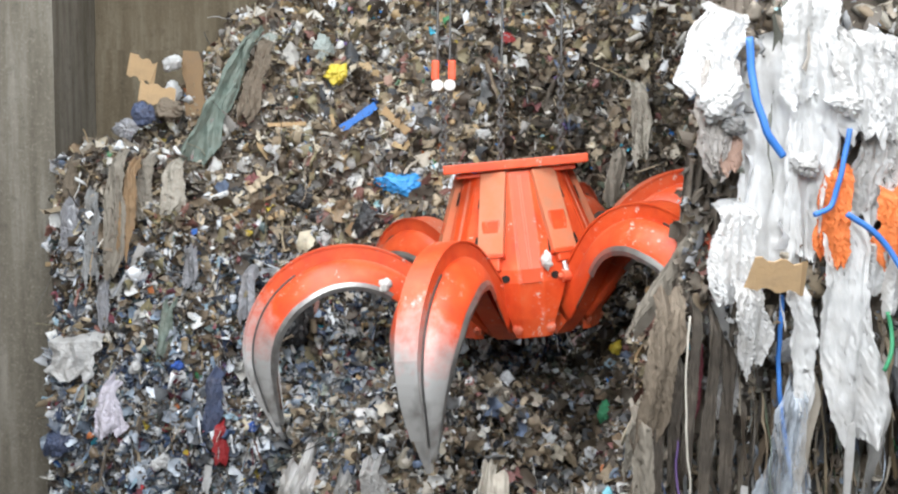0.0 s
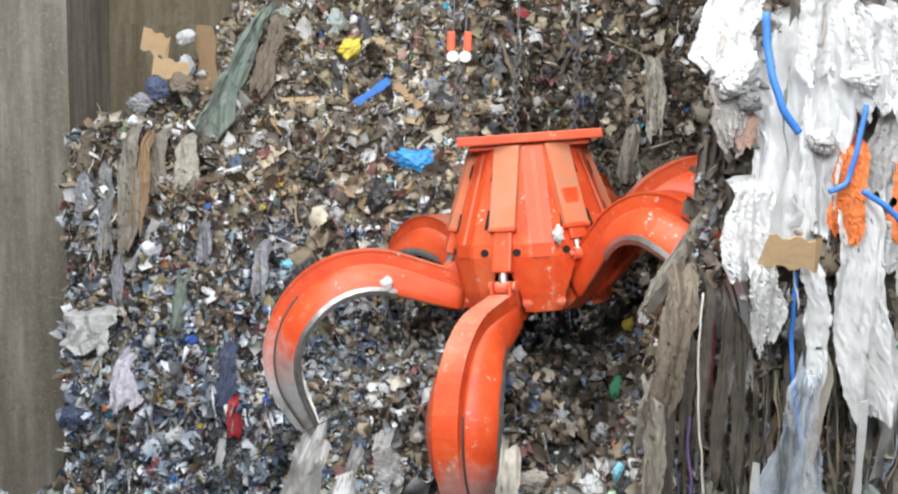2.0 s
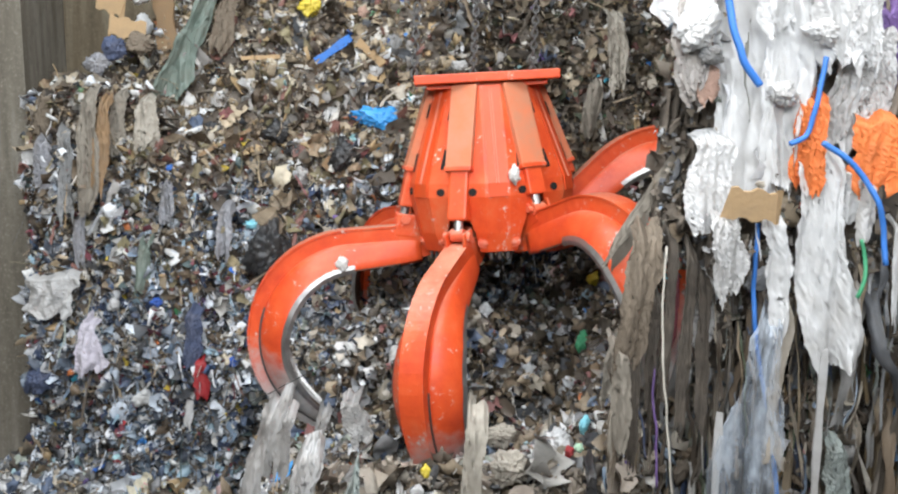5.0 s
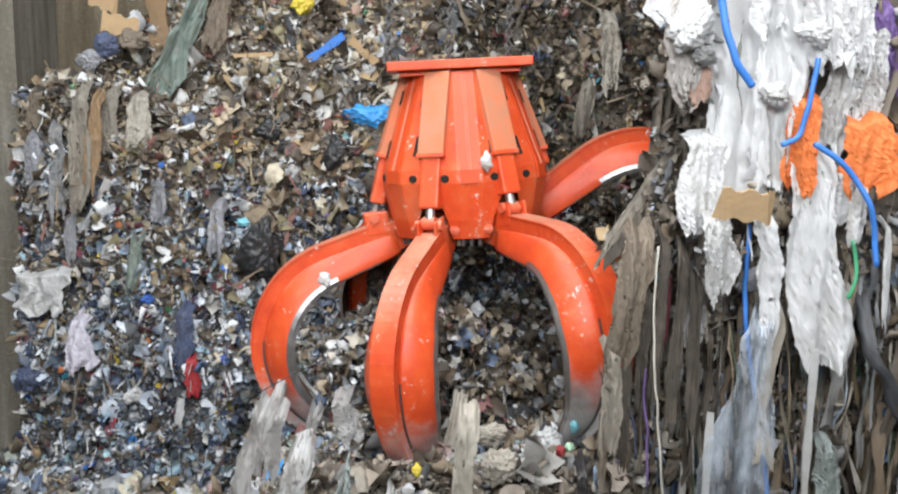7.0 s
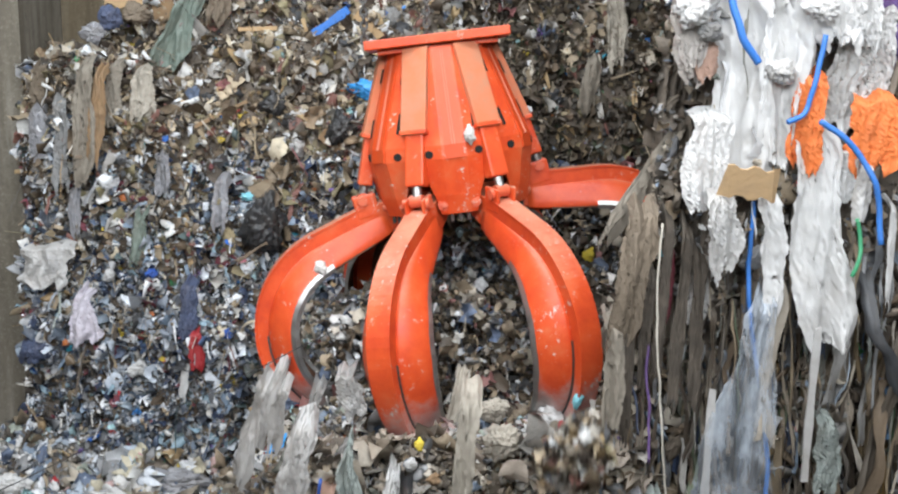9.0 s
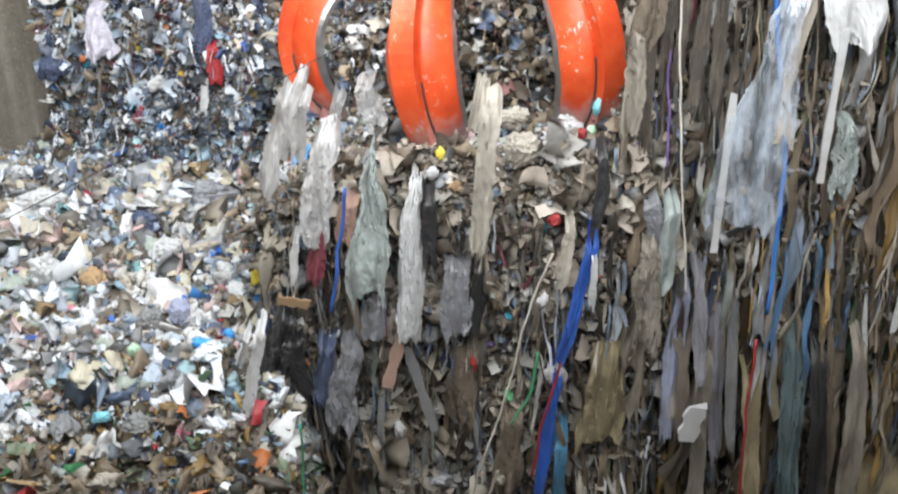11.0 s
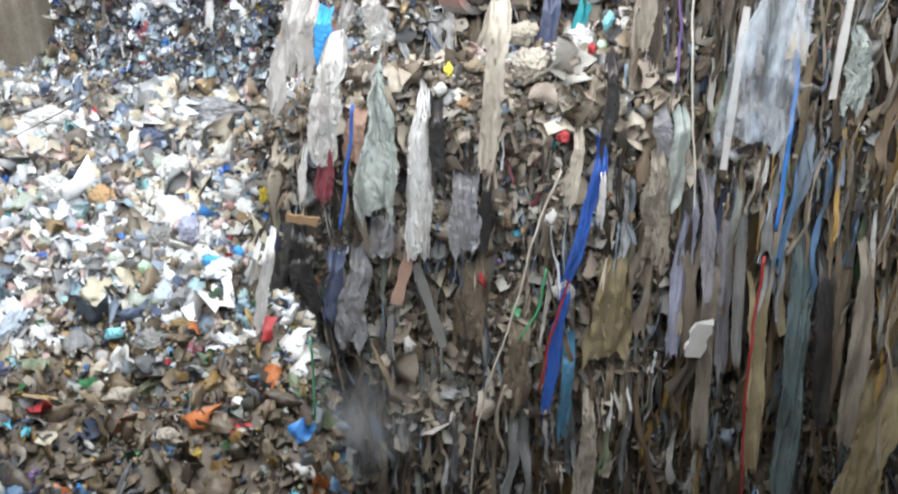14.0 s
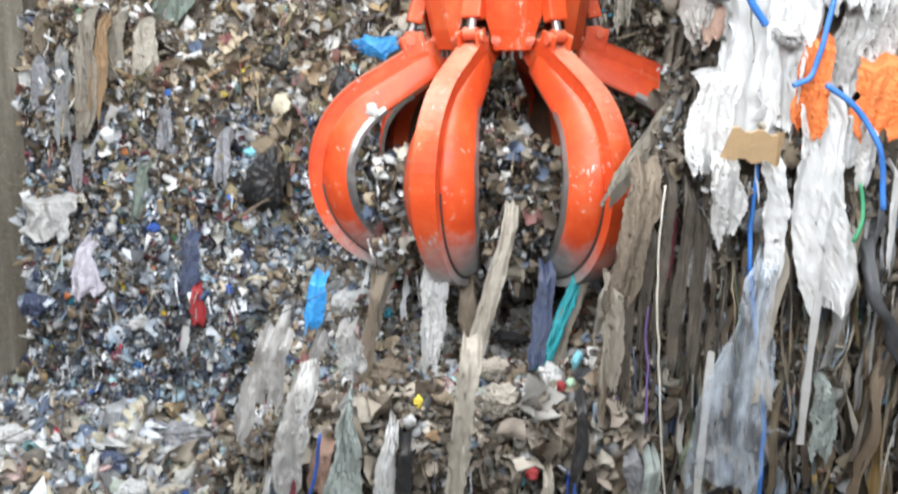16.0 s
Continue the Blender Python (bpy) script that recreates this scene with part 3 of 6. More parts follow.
scatter("heap_dark_clods", heap, "clod", 1800, 0.06, 0.36, M_FOOT, "brown clods at the foot of the heap", u=(0.05, 0.6), v=(0.25, 0.64), out=UP, lift=0.05, smooth=True)
scatter("cliff_lumps", cliff, "sack", 150, 0.14, 0.42, M_MUD, "large mud-caked lumps in the cut face", u=(0.08, 0.5), v=(0.4, 1), lift=0.14, keep=lambda p: (p[:, 0] > -0.6) & (p[:, 0] < 2.4) & (p[:, 2] > -0.4) & (p[:, 2] < 5.0))
scatter("cliff_scraps", cliff, "film", 6000, 0.05, 0.26, M_CLIFF, "muddy scraps pressed into the cut face", u=(0, 0.72), v=(0.15, 1), lift=0.12)
scatter("cliff_clods", cliff, "clod", 4600, 0.07, 0.44, M_CLIFF, "muddy lumps pressed into the cut face", u=(0, 0.72), v=(0.15, 1), lift=0.2, smooth=True)
scatter("cliff_matting", cliff, "film", 3600, 0.1, 0.42, M_MUD, "matted muddy film and cloth in the cut face", u=(0, 0.6), v=(0.4, 1), lift=0.2, keep=lambda p: (p[:, 0] > -1.2) & (p[:, 0] < 2.4) & (p[:, 2] > -0.8) & (p[:, 2] < 4.9))
scatter("cliff_tatters", cliff, "rag", 700, 0.25, 0.8, M_MUD, "short muddy tatters hanging on the cut face", u=(0, 0.5), v=(0.4, 0.98), wild=0.16, lift=0.26, keep=lambda p: (p[:, 0] < 2.2) & (p[:, 2] > -0.5) & (p[:, 2] < 4.6))
scatter("cliff_mud", cliff, "clod", 2600, 0.07, 0.34, M_MUD, "pale caked mud and lumps in the cut face", u=(0, 0.6), v=(0.4, 1), lift=0.16, keep=lambda p: (p[:, 0] > -0.4) & (p[:, 0] < 2.4) & (p[:, 2] > -0.6) & (p[:, 2] < 5.0))
# The darkened palette puts the low face's shade into these rags.
scatter("cliff_low_rags", cliff, "rag", 1500, 0.5, 2.2, M_FOOT, "long muddy rags low on the cut face, darkened for shade", u=(0.3, 0.72), v=(0.1, 0.62), wild=0.05, lift=0.26)
scatter("cliff_specks", cliff, "crumb", 2600, 0.03, 0.15, M_LEDGE, "small pale and coloured scraps in the cut face", v=(0.35, 1), u=(0, 0.72), lift=0.22)
scatter("cliff_rags", cliff, "rag", 3400, 0.3, 1.9, M_CLIFF, "long muddy rags hanging down the cut face", u=(0, 0.72), v=(0.1, 1), wild=0.05, lift=0.24, smooth=True, keep=lambda p: ((p[:, 2] < 7.0) | (np.sin(p[:, 2] * 83) > 0.8)) & ((p[:, 0] > 1.3) | (p[:, 2] < 4.45)) & ((p[:, 0] > 1.9) | (p[:, 2] < 0.3) | (np.sin(p[:, 2] * 97) > 0.35)))
scatter("cliff_crumbs", cliff, "crumb", 9000, 0.02, 0.08, M_CLIFF, "small muddy crumbs stuck in the cut face", u=(0, 0.6), v=(0.2, 1), lift=0.26)
scatter("cliff_ribbons", cliff, "rag", 1700, 0.3, 1.1, M_LOW, "grey and dark film ribbons on the cut face", u=(0, 0.6), wild=0.07, lift=0.28, smooth=True, keep=lambda p: (p[:, 2] < 5.5) & ((p[:, 0] > 1.3) | (p[:, 2] < 4.45)))
scatter("ledge_scraps", ledge, "film", 4500, 0.05, 0.24, M_LEDGE, "mixed scraps trodden on the ledge", out=UP, lift=0.08)
scatter("ledge_crumbs", ledge, "crumb", 4500, 0.025, 0.08, M_LEDGE, "crumbs of film on the ledge", out=UP, lift=0.1)
scatter("ledge_clods", ledge, "clod", 900, 0.06, 0.34, M_LEDGE, "clods and small bags on the ledge", out=UP, lift=0.05, smooth=True)
scatter("tower_film", cliff, "rag", 650, 0.35, 1.3, M_FILM, "stained plastic film hanging from the tall stack", wild=0.1, lift=0.3, smooth=True, keep=lambda p: (p[:, 2] > 6.9) & (p[:, 0] > tower_edge(p[:, 2]) + 0.15))
scatter("tower_scraps", cliff, "sack", 260, 0.1, 0.32, M_FILM, "crumpled stained film on the tall stack", lift=0.06, keep=lambda p: (p[:, 2] > 6.6) & (p[:, 0] > tower_edge(p[:, 2]) + 0.1))
scatter("tower_flakes", cliff, "film", 900, 0.08, 0.34, M_FILM, "torn film flaps on the tall stack", lift=0.2, keep=lambda p: (p[:, 2] > 6.6) & (p[:, 0] > tower_edge(p[:, 2]) + 0.1))
scatter("bank_cards", bank, "card", 1500, 0.08, 0.3, M_BANK, "torn cardboard and paper pieces on the bank", v=(0.3, 1), u=(0.18, 0.75), lift=0.1, smooth=False, keep=lambda p: open_bank(p) | (np.sin(p[:, 2] * 77) > 0.7))
scatter("bank_twigs", bank, "twig", 1500, 0.2, 0.8, M_BANK, "thin twigs and strings on the bank", v=(0.2, 1), u=(0.18, 0.75), lift=0.14, keep=lambda p: open_bank(p) | (np.sin(p[:, 2] * 77) > 0.7))
scatter("bank_wet_cards", bank, "card", 900, 0.06, 0.22, M_LOW, "wet bits of packaging on the lower bank", v=(0, 0.48), u=(0.18, 0.6), lift=0.12, smooth=False)
scatter("bank_sacks", bank, "sack", 420, 0.14, 0.4, M_BANK, "crumpled sacks in the bank", v=(0.3, 1), u=(0.18, 0.75), lift=0.06, keep=lambda p: open_bank(p) | (np.sin(p[:, 2] * 77) > 0.7))
scatter("heap_sacks", heap, "sack", 1400, 0.14, 0.48, M_HEAP, "crumpled pale bags on the floor heap", u=(0.05, 0.5), v=(0.58, 0.98), out=UP, lift=0.1, keep=lambda p: p[:, 2] > 0.6)
scatter("heap_cards", heap, "card", 450, 0.08, 0.3, M_HEAP, "pale packaging pieces on the floor heap", u=(0.05, 0.5), v=(0.5, 0.98), wild=0.6, out=UP, lift=0.14, smooth=False, keep=lambda p: p[:, 2] > 0.5)
scatter("heap_dark_sacks", heap, "sack", 1300, 0.14, 0.5, M_FOOT, "brown crumpled bags at the foot of the heap", u=(0.05, 0.6), v=(0.25, 0.64), out=UP, lift=0.08)
scatter("heap_dark_cards", heap, "card", 450, 0.08, 0.26, M_FOOT, "brown packaging pieces at the foot of the heap", u=(0.05, 0.6), v=(0.25, 0.64), wild=0.6, out=UP, lift=0.12, smooth=False)
# Dark scraps put the shade under the grab into the ledge's colour.
scatter("ledge_compost", ledge, "film", 1800, 0.05, 0.24, M_DARKENED, "darkened scraps that paint the grab's shade on the ledge", out=UP, lift=0.12, v=(0.5, 1.0), u=(0.4, 1.0))
scatter("ledge_litter", ledge, "film", 1500, 0.06, 0.22, M_HEAP, "pale litter strewn on the ledge", u=(0.0, 0.75), out=UP, lift=0.12, smooth=False)
scatter("ledge_sacks", ledge, "sack", 260, 0.1, 0.32, M_HEAP, "pale crumpled bags on the ledge", out=UP, lift=0.06)
scatter("flank_scraps", tower_side, "film", 2500, 0.06, 0.3, M_BANK, "brown scraps in the flank of the stack", out=(-1, 0, 0), lift=0.1)

def category_of(name):
    return name.replace("_", " ")


BALL = bmesh.new()
bmesh.ops.create_icosphere(BALL, subdivisions=5, radius=0.5)
BALL_P = np.array([v.co[:] for v in BALL.verts])
BALL_T = np.array([[v.index for v in f.verts] for f in BALL.faces])
BALL.free()


def bag(name, label, x, y, z, width, height, mat):
    """A crumpled bag or packet: a squashed body with sharp creases and loose corners."""
    p = crumpled(BALL_P) * np.array([width, 0.6 * min(width, height) + 0.05, height]) * 1.12
    a = rng.uniform(-0.3, 0.3)
    p = p @ np.array([[math.cos(a), 0, math.sin(a)], [0, 1, 0], [-math.sin(a), 0, math.cos(a)]])
    ob = new(name, mesh_of(name, p, BALL_T, mat, True))
    ob.location = (x, y, z)
    return tagged(ob, label, category_of(name))


# ================= the grab =================
AXLE_R, AXLE_Z = 0.57, 0.13
TINE_AT = [-82, -23, 27.5, 92, 155, 216]
SHANK, BEND, SWEEP, POINT = 1.07, 1.0, 138, 0.63


def around(angle):
    """The turn that brings the grab's own front (towards -y) to an angle, positive to the right."""
    return Matrix.Rotation(radians(angle), 4, "Z")


def claw_spine(n=49):
    """The middle line of a claw from its axle: a straight shank, a round bend, a straight point. Gives points (out, up) and shares of the length."""
    total = SHANK + BEND * radians(SWEEP) + POINT
    s = np.linspace(0, total, 20 * (n - 1) + 1)
    heading = radians(11.3) + np.clip((s - SHANK) / BEND, 0, radians(SWEEP))
    step = s[1]
    out = np.concatenate([[0], np.cumsum(np.cos(heading[:-1]) * step)])
    up = -np.concatenate([[0], np.cumsum(np.sin(heading[:-1]) * step)])
    return np.stack([out, up], -1)[::20], (s / total)[::20]


SPINE, SHARE = claw_spine()
ALONG = np.gradient(SPINE, axis=0)
ALONG /= np.linalg.norm(ALONG, axis=1)[:, None]
RIB_HALF = np.interp(SHARE, [0, 0.2, 0.6, 0.85, 1], [0.115, 0.11, 0.115, 0.085, 0.03])
RIB_OUT = np.interp(SHARE, [0, 0.12, 0.5, 0.75, 0.92, 1], [0.15, 0.2, 0.2, 0.17, 0.1, 0.03])
RIB_IN = np.interp(SHARE, [0, 0.1, 0.3, 0.75, 1], [-0.13, -0.18, -0.1, -0.06, -0.03])
WING_HALF = np.interp(SHARE, [0, 0.06, 0.2, 0.42, 0.55, 0.68, 0.8, 0.9, 1], [0.12, 0.125, 0.21, 0.37, 0.4, 0.37, 0.27, 0.16, 0.05])
WING_IN = np.interp(SHARE, [0, 0.1, 0.3, 0.55, 0.8, 1], [-0.14, -0.19, -0.22, -0.23, -0.17, -0.04])


def sweep(sections, first=0, last=None):
    """Joins outlines (across, outward, in metres), one for each station of the claw's spine, into a closed body. It also returns each corner's share of the length."""
    bm = bmesh.new()
    last = len(SPINE) if last is None else last
    rings = []
    for k in range(first, last):
        nx, nz = -ALONG[k][1], ALONG[k][0]
        rings.append([bm.verts.new((a, -(SPINE[k][0] + nx * b), SPINE[k][1] + nz * b)) for a, b in sections(k)])
    n = len(rings[0])
    for p, q in zip(rings, rings[1:]):
        for k in range(n):
            bm.faces.new((p[k], p[(k + 1) % n], q[(k + 1) % n], q[k]))
    bm.faces.new(rings[0])
    bm.faces.new(rings[-1][::-1])
    return bm, [SHARE[k] for k in range(first, last) for _ in range(n)]


def rib_section(k):
    w, o, i = RIB_HALF[k], RIB_OUT[k], RIB_IN[k]
    return [(-w, i), (-w, o - 0.012), (-w + 0.012, o), (w - 0.012, o), (w, o - 0.012), (w, i)]


def cover_section(k):
    w, o = RIB_HALF[k] + 0.012, RIB_OUT[k]
    return [(-w, o - 0.006), (-w, o + 0.012), (w, o + 0.012), (w, o - 0.006)]


def wing_section(side, thick, first, last, sink=0.0):
    """A curved plate that springs from the rib's flank and folds inward to a free edge."""
    def cut(k):
        w0, w1 = RIB_HALF[k] - 0.01, max(WING_HALF[k], RIB_HALF[k] + 0.01)
        b0, b1 = min(0.06, RIB_OUT[k] * 0.4), WING_IN[k]
        q = np.linspace(first, last, 7)
        across = w0 + (w1 - w0) * q
        out = b0 + (b1 - b0) * (0.25 * q + 0.75 * q ** 2.2) - sink
        top = [(side * x, y) for x, y in zip(across, out)]
        return top + [(side * (x - 0.3 * thick), y - thick) for x, y in reversed(list(zip(across, out)))]
    return cut


def seam_section(side):
    """A thin dark weld where a wing springs from the rib."""
    def cut(k):
        x, y = side * (RIB_HALF[k] + 0.006), min(0.06, RIB_OUT[k] * 0.4) + 0.004
        return [(x - 0.008, y - 0.01), (x - 0.008, y + 0.01), (x + 0.008, y + 0.008), (x + 0.008, y - 0.01)]
    return cut


def claw_part(name, sections, mat, parent, label="", first=0, last=None, smooth=False):
    bm, share = sweep(sections, first, last)
    ob = part(name, bm, mat, parent, label, smooth)
    wear = ob.data.attributes.new("wear", "FLOAT", "POINT")
    wear.data.foreach_set("value", np.array(share, np.float32))
    return ob


def build_panel(grab, at):
    """A folded plate between two cylinders: a flat middle, two flanks that fold back, a tapered foot."""
    turn = around(at)
    bm = bmesh.new()
    rows = [(2.0, 0.60, 0.11, 0.27), (0.86, 0.96, 0.13, 0.40), (0.70, 0.97, 0.13, 0.40), (0.26, 0.9, 0.125, 0.25), (0.03, 0.84, 0.12, 0.2)]
    rings = []
    for z, rad, flat, full in rows:
        back = (full - flat) * 0.48
        rings.append([bm.verts.new(turn @ Vector(c)) for c in ((-full, -rad + back, z), (-flat, -rad, z), (flat, -rad, z), (full, -rad + back, z), (full - 0.02, -rad + back + 0.03, z), (flat, -rad + 0.03, z), (-flat, -rad + 0.03, z), (-full + 0.02, -rad + back + 0.03, z))])
    for p, q in zip(rings, rings[1:]):
        for k in range(8):
            bm.faces.new((p[k], p[(k + 1) % 8], q[(k + 1) % 8], q[k]))
    bm.faces.new(rings[0])
    bm.faces.new(rings[-1][::-1])
    bmesh.ops.bevel(bm, geom=bm.edges[:], offset=0.006, segments=1, affect="EDGES")
    panel = part("panel", bm, M_PAINT, grab)
    bm = bmesh.new()
    rings = []
    for z, rad, w in ((1.97, 0.612, 0.085), (0.86, 0.975, 0.1), (0.70, 0.985, 0.1)):
        rings.append([bm.verts.new(turn @ Vector(c)) for c in ((-w, -rad, z), (w, -rad, z), (w, -rad + 0.03, z), (-w, -rad + 0.03, z))])
    for p, q in zip(rings, rings[1:]):
        for k in range(4):
            bm.faces.new((p[k], p[(k + 1) % 4], q[(k + 1) % 4], q[k]))
    bm.faces.new(rings[0])
    bm.faces.new(rings[-1][::-1])
    part("panel_strip", bm, M_DEEP, panel, "deep orange centre strip")
    bm = bmesh.new()
    for x in (-0.012, 0.012):
        rod(bm, turn @ Vector((x, -0.615, 1.95)), turn @ Vector((x, -0.978, 0.86)), 0.006, sides=6)
    part("weld_seam", bm, M_PAINT, panel)
    # Slots and holes are black solids; their inner shade is colour, nothing is cut.
    for x, z, w, h in ((-0.2, 1.72, 0.035, 0.17), (0.2, 1.68, 0.035, 0.17), (-0.26, 1.1, 0.045, 0.22), (0.25, 1.14, 0.06, 0.24)):
        rad = 0.60 + (2.0 - z) / 1.14 * 0.36 - (abs(x) - 0.125) * 0.48
        part("slot", box(bmesh.new(), 0, 0, 0, w, 0.024, h, m=turn @ Matrix.Translation((x, -rad, z)) @ Matrix.Rotation(radians(-17.5), 4, "X") @ Matrix.Rotation(radians(25.6 if x > 0 else -25.6), 4, "Z")), M_HOLESHADE, panel, "black block in place of a dark slot")
    for s in (-1, 1):
        a = Vector((s * 0.26, -0.905, 0.76))
        n = Vector((s * 0.43, -0.9, 0.0))
        part("hole", rod(bmesh.new(), turn @ (a - n * 0.03), turn @ (a + n * 0.012), 0.045, sides=20), M_HOLESHADE, panel, "black disc in place of a lightening hole")
        bm = bmesh.new()
        b = Vector((s * 0.16, -0.80, 0.15))
        rod(bm, turn @ b, turn @ (b + Vector((0, -0.05, 0))), 0.07, sides=18)
        rod(bm, turn @ b, turn @ (b + Vector((0, -0.07, 0))), 0.04, sides=12)
        rod(bm, turn @ b, turn @ (b + Vector((0, -0.085, 0))), 0.02, sides=8)
        part("axle_boss", bm, M_PAINT, panel, "round axle end plate")
    bm = bmesh.new()
    for x in (-0.09, 0.0, 0.09):
        rod(bm, turn @ Vector((x, -0.8, 0.04)), turn @ Vector((x, -0.8, -0.06)), 0.02, sides=8)
    part("foot_bolts", bm, M_DARKSTEEL, panel, "dark bolts under the panel")


def build_cylinder(grab, at):
    """A square cover, and under it the barrel that slides with its claw."""
    turn = around(at)
    top, low = Vector((0, -0.54, 1.98)), Vector((0, -0.86, 0.98))
    tilt = (top - low).to_track_quat("Z", "Y").to_matrix().to_4x4()
    bm = box(bmesh.new(), 0, 0, 0, 0.29, 0.22, (top - low).length, 0.012, turn @ Matrix.Translation((top + low) / 2) @ tilt)
    housing = part("cylinder_housing", bm, M_DUSTY, grab, "dusty orange cylinder cover")
    part("housing_lip", box(bmesh.new(), 0, 0, 0, 0.305, 0.235, 0.05, 0.008, turn @ Matrix.Translation(low + (top - low) * 0.03) @ tilt), M_PAINT, housing)
    carrier = new("cylinder")
    carrier.parent = grab
    carrier["label"] = "orange hydraulic cylinder with a steel eye"
    a, b = Vector((0, -0.85, 1.02)), Vector((0, -1.0, 0.42))
    lean = (a - b).to_track_quat("Z", "Y").to_matrix().to_4x4()
    part("cylinder_barrel", box(bmesh.new(), 0, 0, 0, 0.215, 0.16, (a - b).length, 0.025, turn @ Matrix.Translation((a + b) / 2) @ lean), M_PAINT, carrier)
    c = b + (b - a).normalized() * 0.14
    part("piston_rod", rod(bmesh.new(), turn @ (b + (a - b) * 0.3), turn @ c, 0.05), M_STEEL, carrier, "bright steel piston rod")
    bm = rod(bmesh.new(), turn @ (c + Vector((-0.07, 0, -0.03))), turn @ (c + Vector((0.07, 0, -0.03))), 0.075, sides=18)
    rod(bm, turn @ (c + Vector((-0.12, 0, -0.03))), turn @ (c + Vector((0.12, 0, -0.03))), 0.035)
    part("rod_eye", bm, M_PAINT, carrier, "round eye on the cylinder's pin")
    return carrier, turn @ (a - b).normalized()


def build_grab():
    grab = tagged(new("waste_grab"), "orange steel orange-peel grab with six curved claws hanging from chains", "grab")
    # top plate, slightly dished and folded down at its edge
    bm = box(bmesh.new(), 0, 0, 2.09, 1.56, 1.3, 0.11, 0.015)
    box(bm, 0, 0, 2.0, 1.3, 1.05, 0.06, 0.01)
    part("top_plate", bm, M_PAINT, grab, "square orange top plate")
    part("core", rod(bmesh.new(), (0, 0, 0.1), (0, 0, 1.98), 0.3, 0.46, 12), M_CAKED, grab, "dirty inner core of the grab")
    part("hub", rod(bmesh.new(), (0, 0, -0.02), (0, 0, 0.3), 0.46, 0.5, 12), M_PAINT, grab)
    for at, after in zip(TINE_AT, TINE_AT[1:] + [TINE_AT[0] + 360]):
        build_panel(grab, (at + after) / 2)
    cylinders = [build_cylinder(grab, at) for at in TINE_AT]
    # chains and ropes from the plate, counter-leaned to look upright from the camera at first
    lean = Matrix.Rotation(radians(5.2), 4, "Y")
    for x, y in ((-0.78, -0.4), (-0.1, 0.55), (0.6, 0.55)):
        base = Vector((x, y, 2.13))
        chain = new("chain")
        chain.parent = grab
        chain["label"] = "dark steel lifting chain"
        links = 11 if y < 0 else 16
        for k in range(links):
            bm = bmesh.new()
            ring = [Vector((0.034 * math.cos(a), 0, 0.055 * math.sin(a))) for a in np.linspace(0, 6.2832, 11)[:-1]]
            spin = Matrix.Rotation(radians(90 * (k % 2)), 4, "Z")
            for p, q in zip(ring, ring[1:] + ring[:1]):
                rod(bm, base + lean @ (spin @ p + Vector((0, 0, 0.05 + 0.078 * k))), base + lean @ (spin @ q + Vector((0, 0, 0.05 + 0.078 * k))), 0.016, sides=6)
            part("link", bm, M_DARKSTEEL, chain)
        up = 0.078 * links + 0.05
        if y < 0:
            for d in (-0.09, 0.09):
                part("sheave", rod(bmesh.new(), base + lean @ Vector((d * 0.75, -0.05, up + 0.08)), base + lean @ Vector((d * 0.75, 0.03, up + 0.08)), 0.065, sides=20), C_PALE, chain, "white round shackle disc")
                part("socket", box(bmesh.new(), 0, 0, 0, 0.085, 0.07, 0.24, 0.02, Matrix.Translation(base) @ lean @ Matrix.Translation((d, 0, up + 0.26))), M_REDPAINT, chain, "red rope socket")
                part("wire_rope", rod(bmesh.new(), base + lean @ Vector((d * 0.75, 0, up + 0.3)), base + lean @ Vector((d * 0.75, 0, up + 6.5)), 0.012, sides=6), M_DARKSTEEL, chain)
        else:
            part("wire_rope", rod(bmesh.new(), base + lean @ Vector((0, 0, up)), base + lean @ Vector((0, 0, up + 6.3)), 0.014, sides=6), M_DARKSTEEL, chain)
    # the body's heights are scaled down to fit its outline from the camera
    for ob in grab.children_recursive:
        if ob.type == "MESH":
            for v in ob.data.vertices:
                v.co.z = 0.35 + 0.9 * (v.co.z - 0.35)
    claws = []
    for at, (carrier, axis) in zip(TINE_AT, cylinders):
        claw = new("claw")
        claw.parent = grab
        claw["label"] = "curved orange claw with a bare steel point"
        claw_part("claw_rib", rib_section, M_CLAW, claw)
        claw_part("rib_cover", cover_section, M_CLAW, claw, "dusty outer plate of the rib", 5, 45)
        for s in (-1, 1):
            wing = claw_part("claw_wing", wing_section(s, 0.035, 0.0, 1.0), M_CLAW, claw, "", 3, 48, True)
            claw_part("weld_seam", seam_section(s), M_DARKSTEEL, wing, "dark weld along the rib", 26, 46)
            claw_part("wear_edge", wing_section(s, 0.046, 0.93, 1.02, -0.006), M_STEEL, wing, "rubbed steel edge", 12, 48)
            claw_part("wing_lining", wing_section(s, 0.012, 0.05, 0.97, 0.036), M_CAKED, wing, "mud-caked inner side", 6, 46, True)
        bm = bmesh.new()
        for s in (-1, 1):
            box(bm, s * 0.1, -0.43, 0.12, 0.035, 0.26, 0.26, 0.02)
            rod(bm, (s * 0.115, -0.46, 0.19), (s * 0.15, -0.46, 0.19), 0.055)
        part("cylinder_lug", bm, M_PAINT, claw)
        part("axle_pin", rod(bmesh.new(), (-0.2, 0, 0), (0.2, 0, 0), 0.09, sides=18), M_PAINT, claw)
        claws.append((at, claw, carrier, axis))
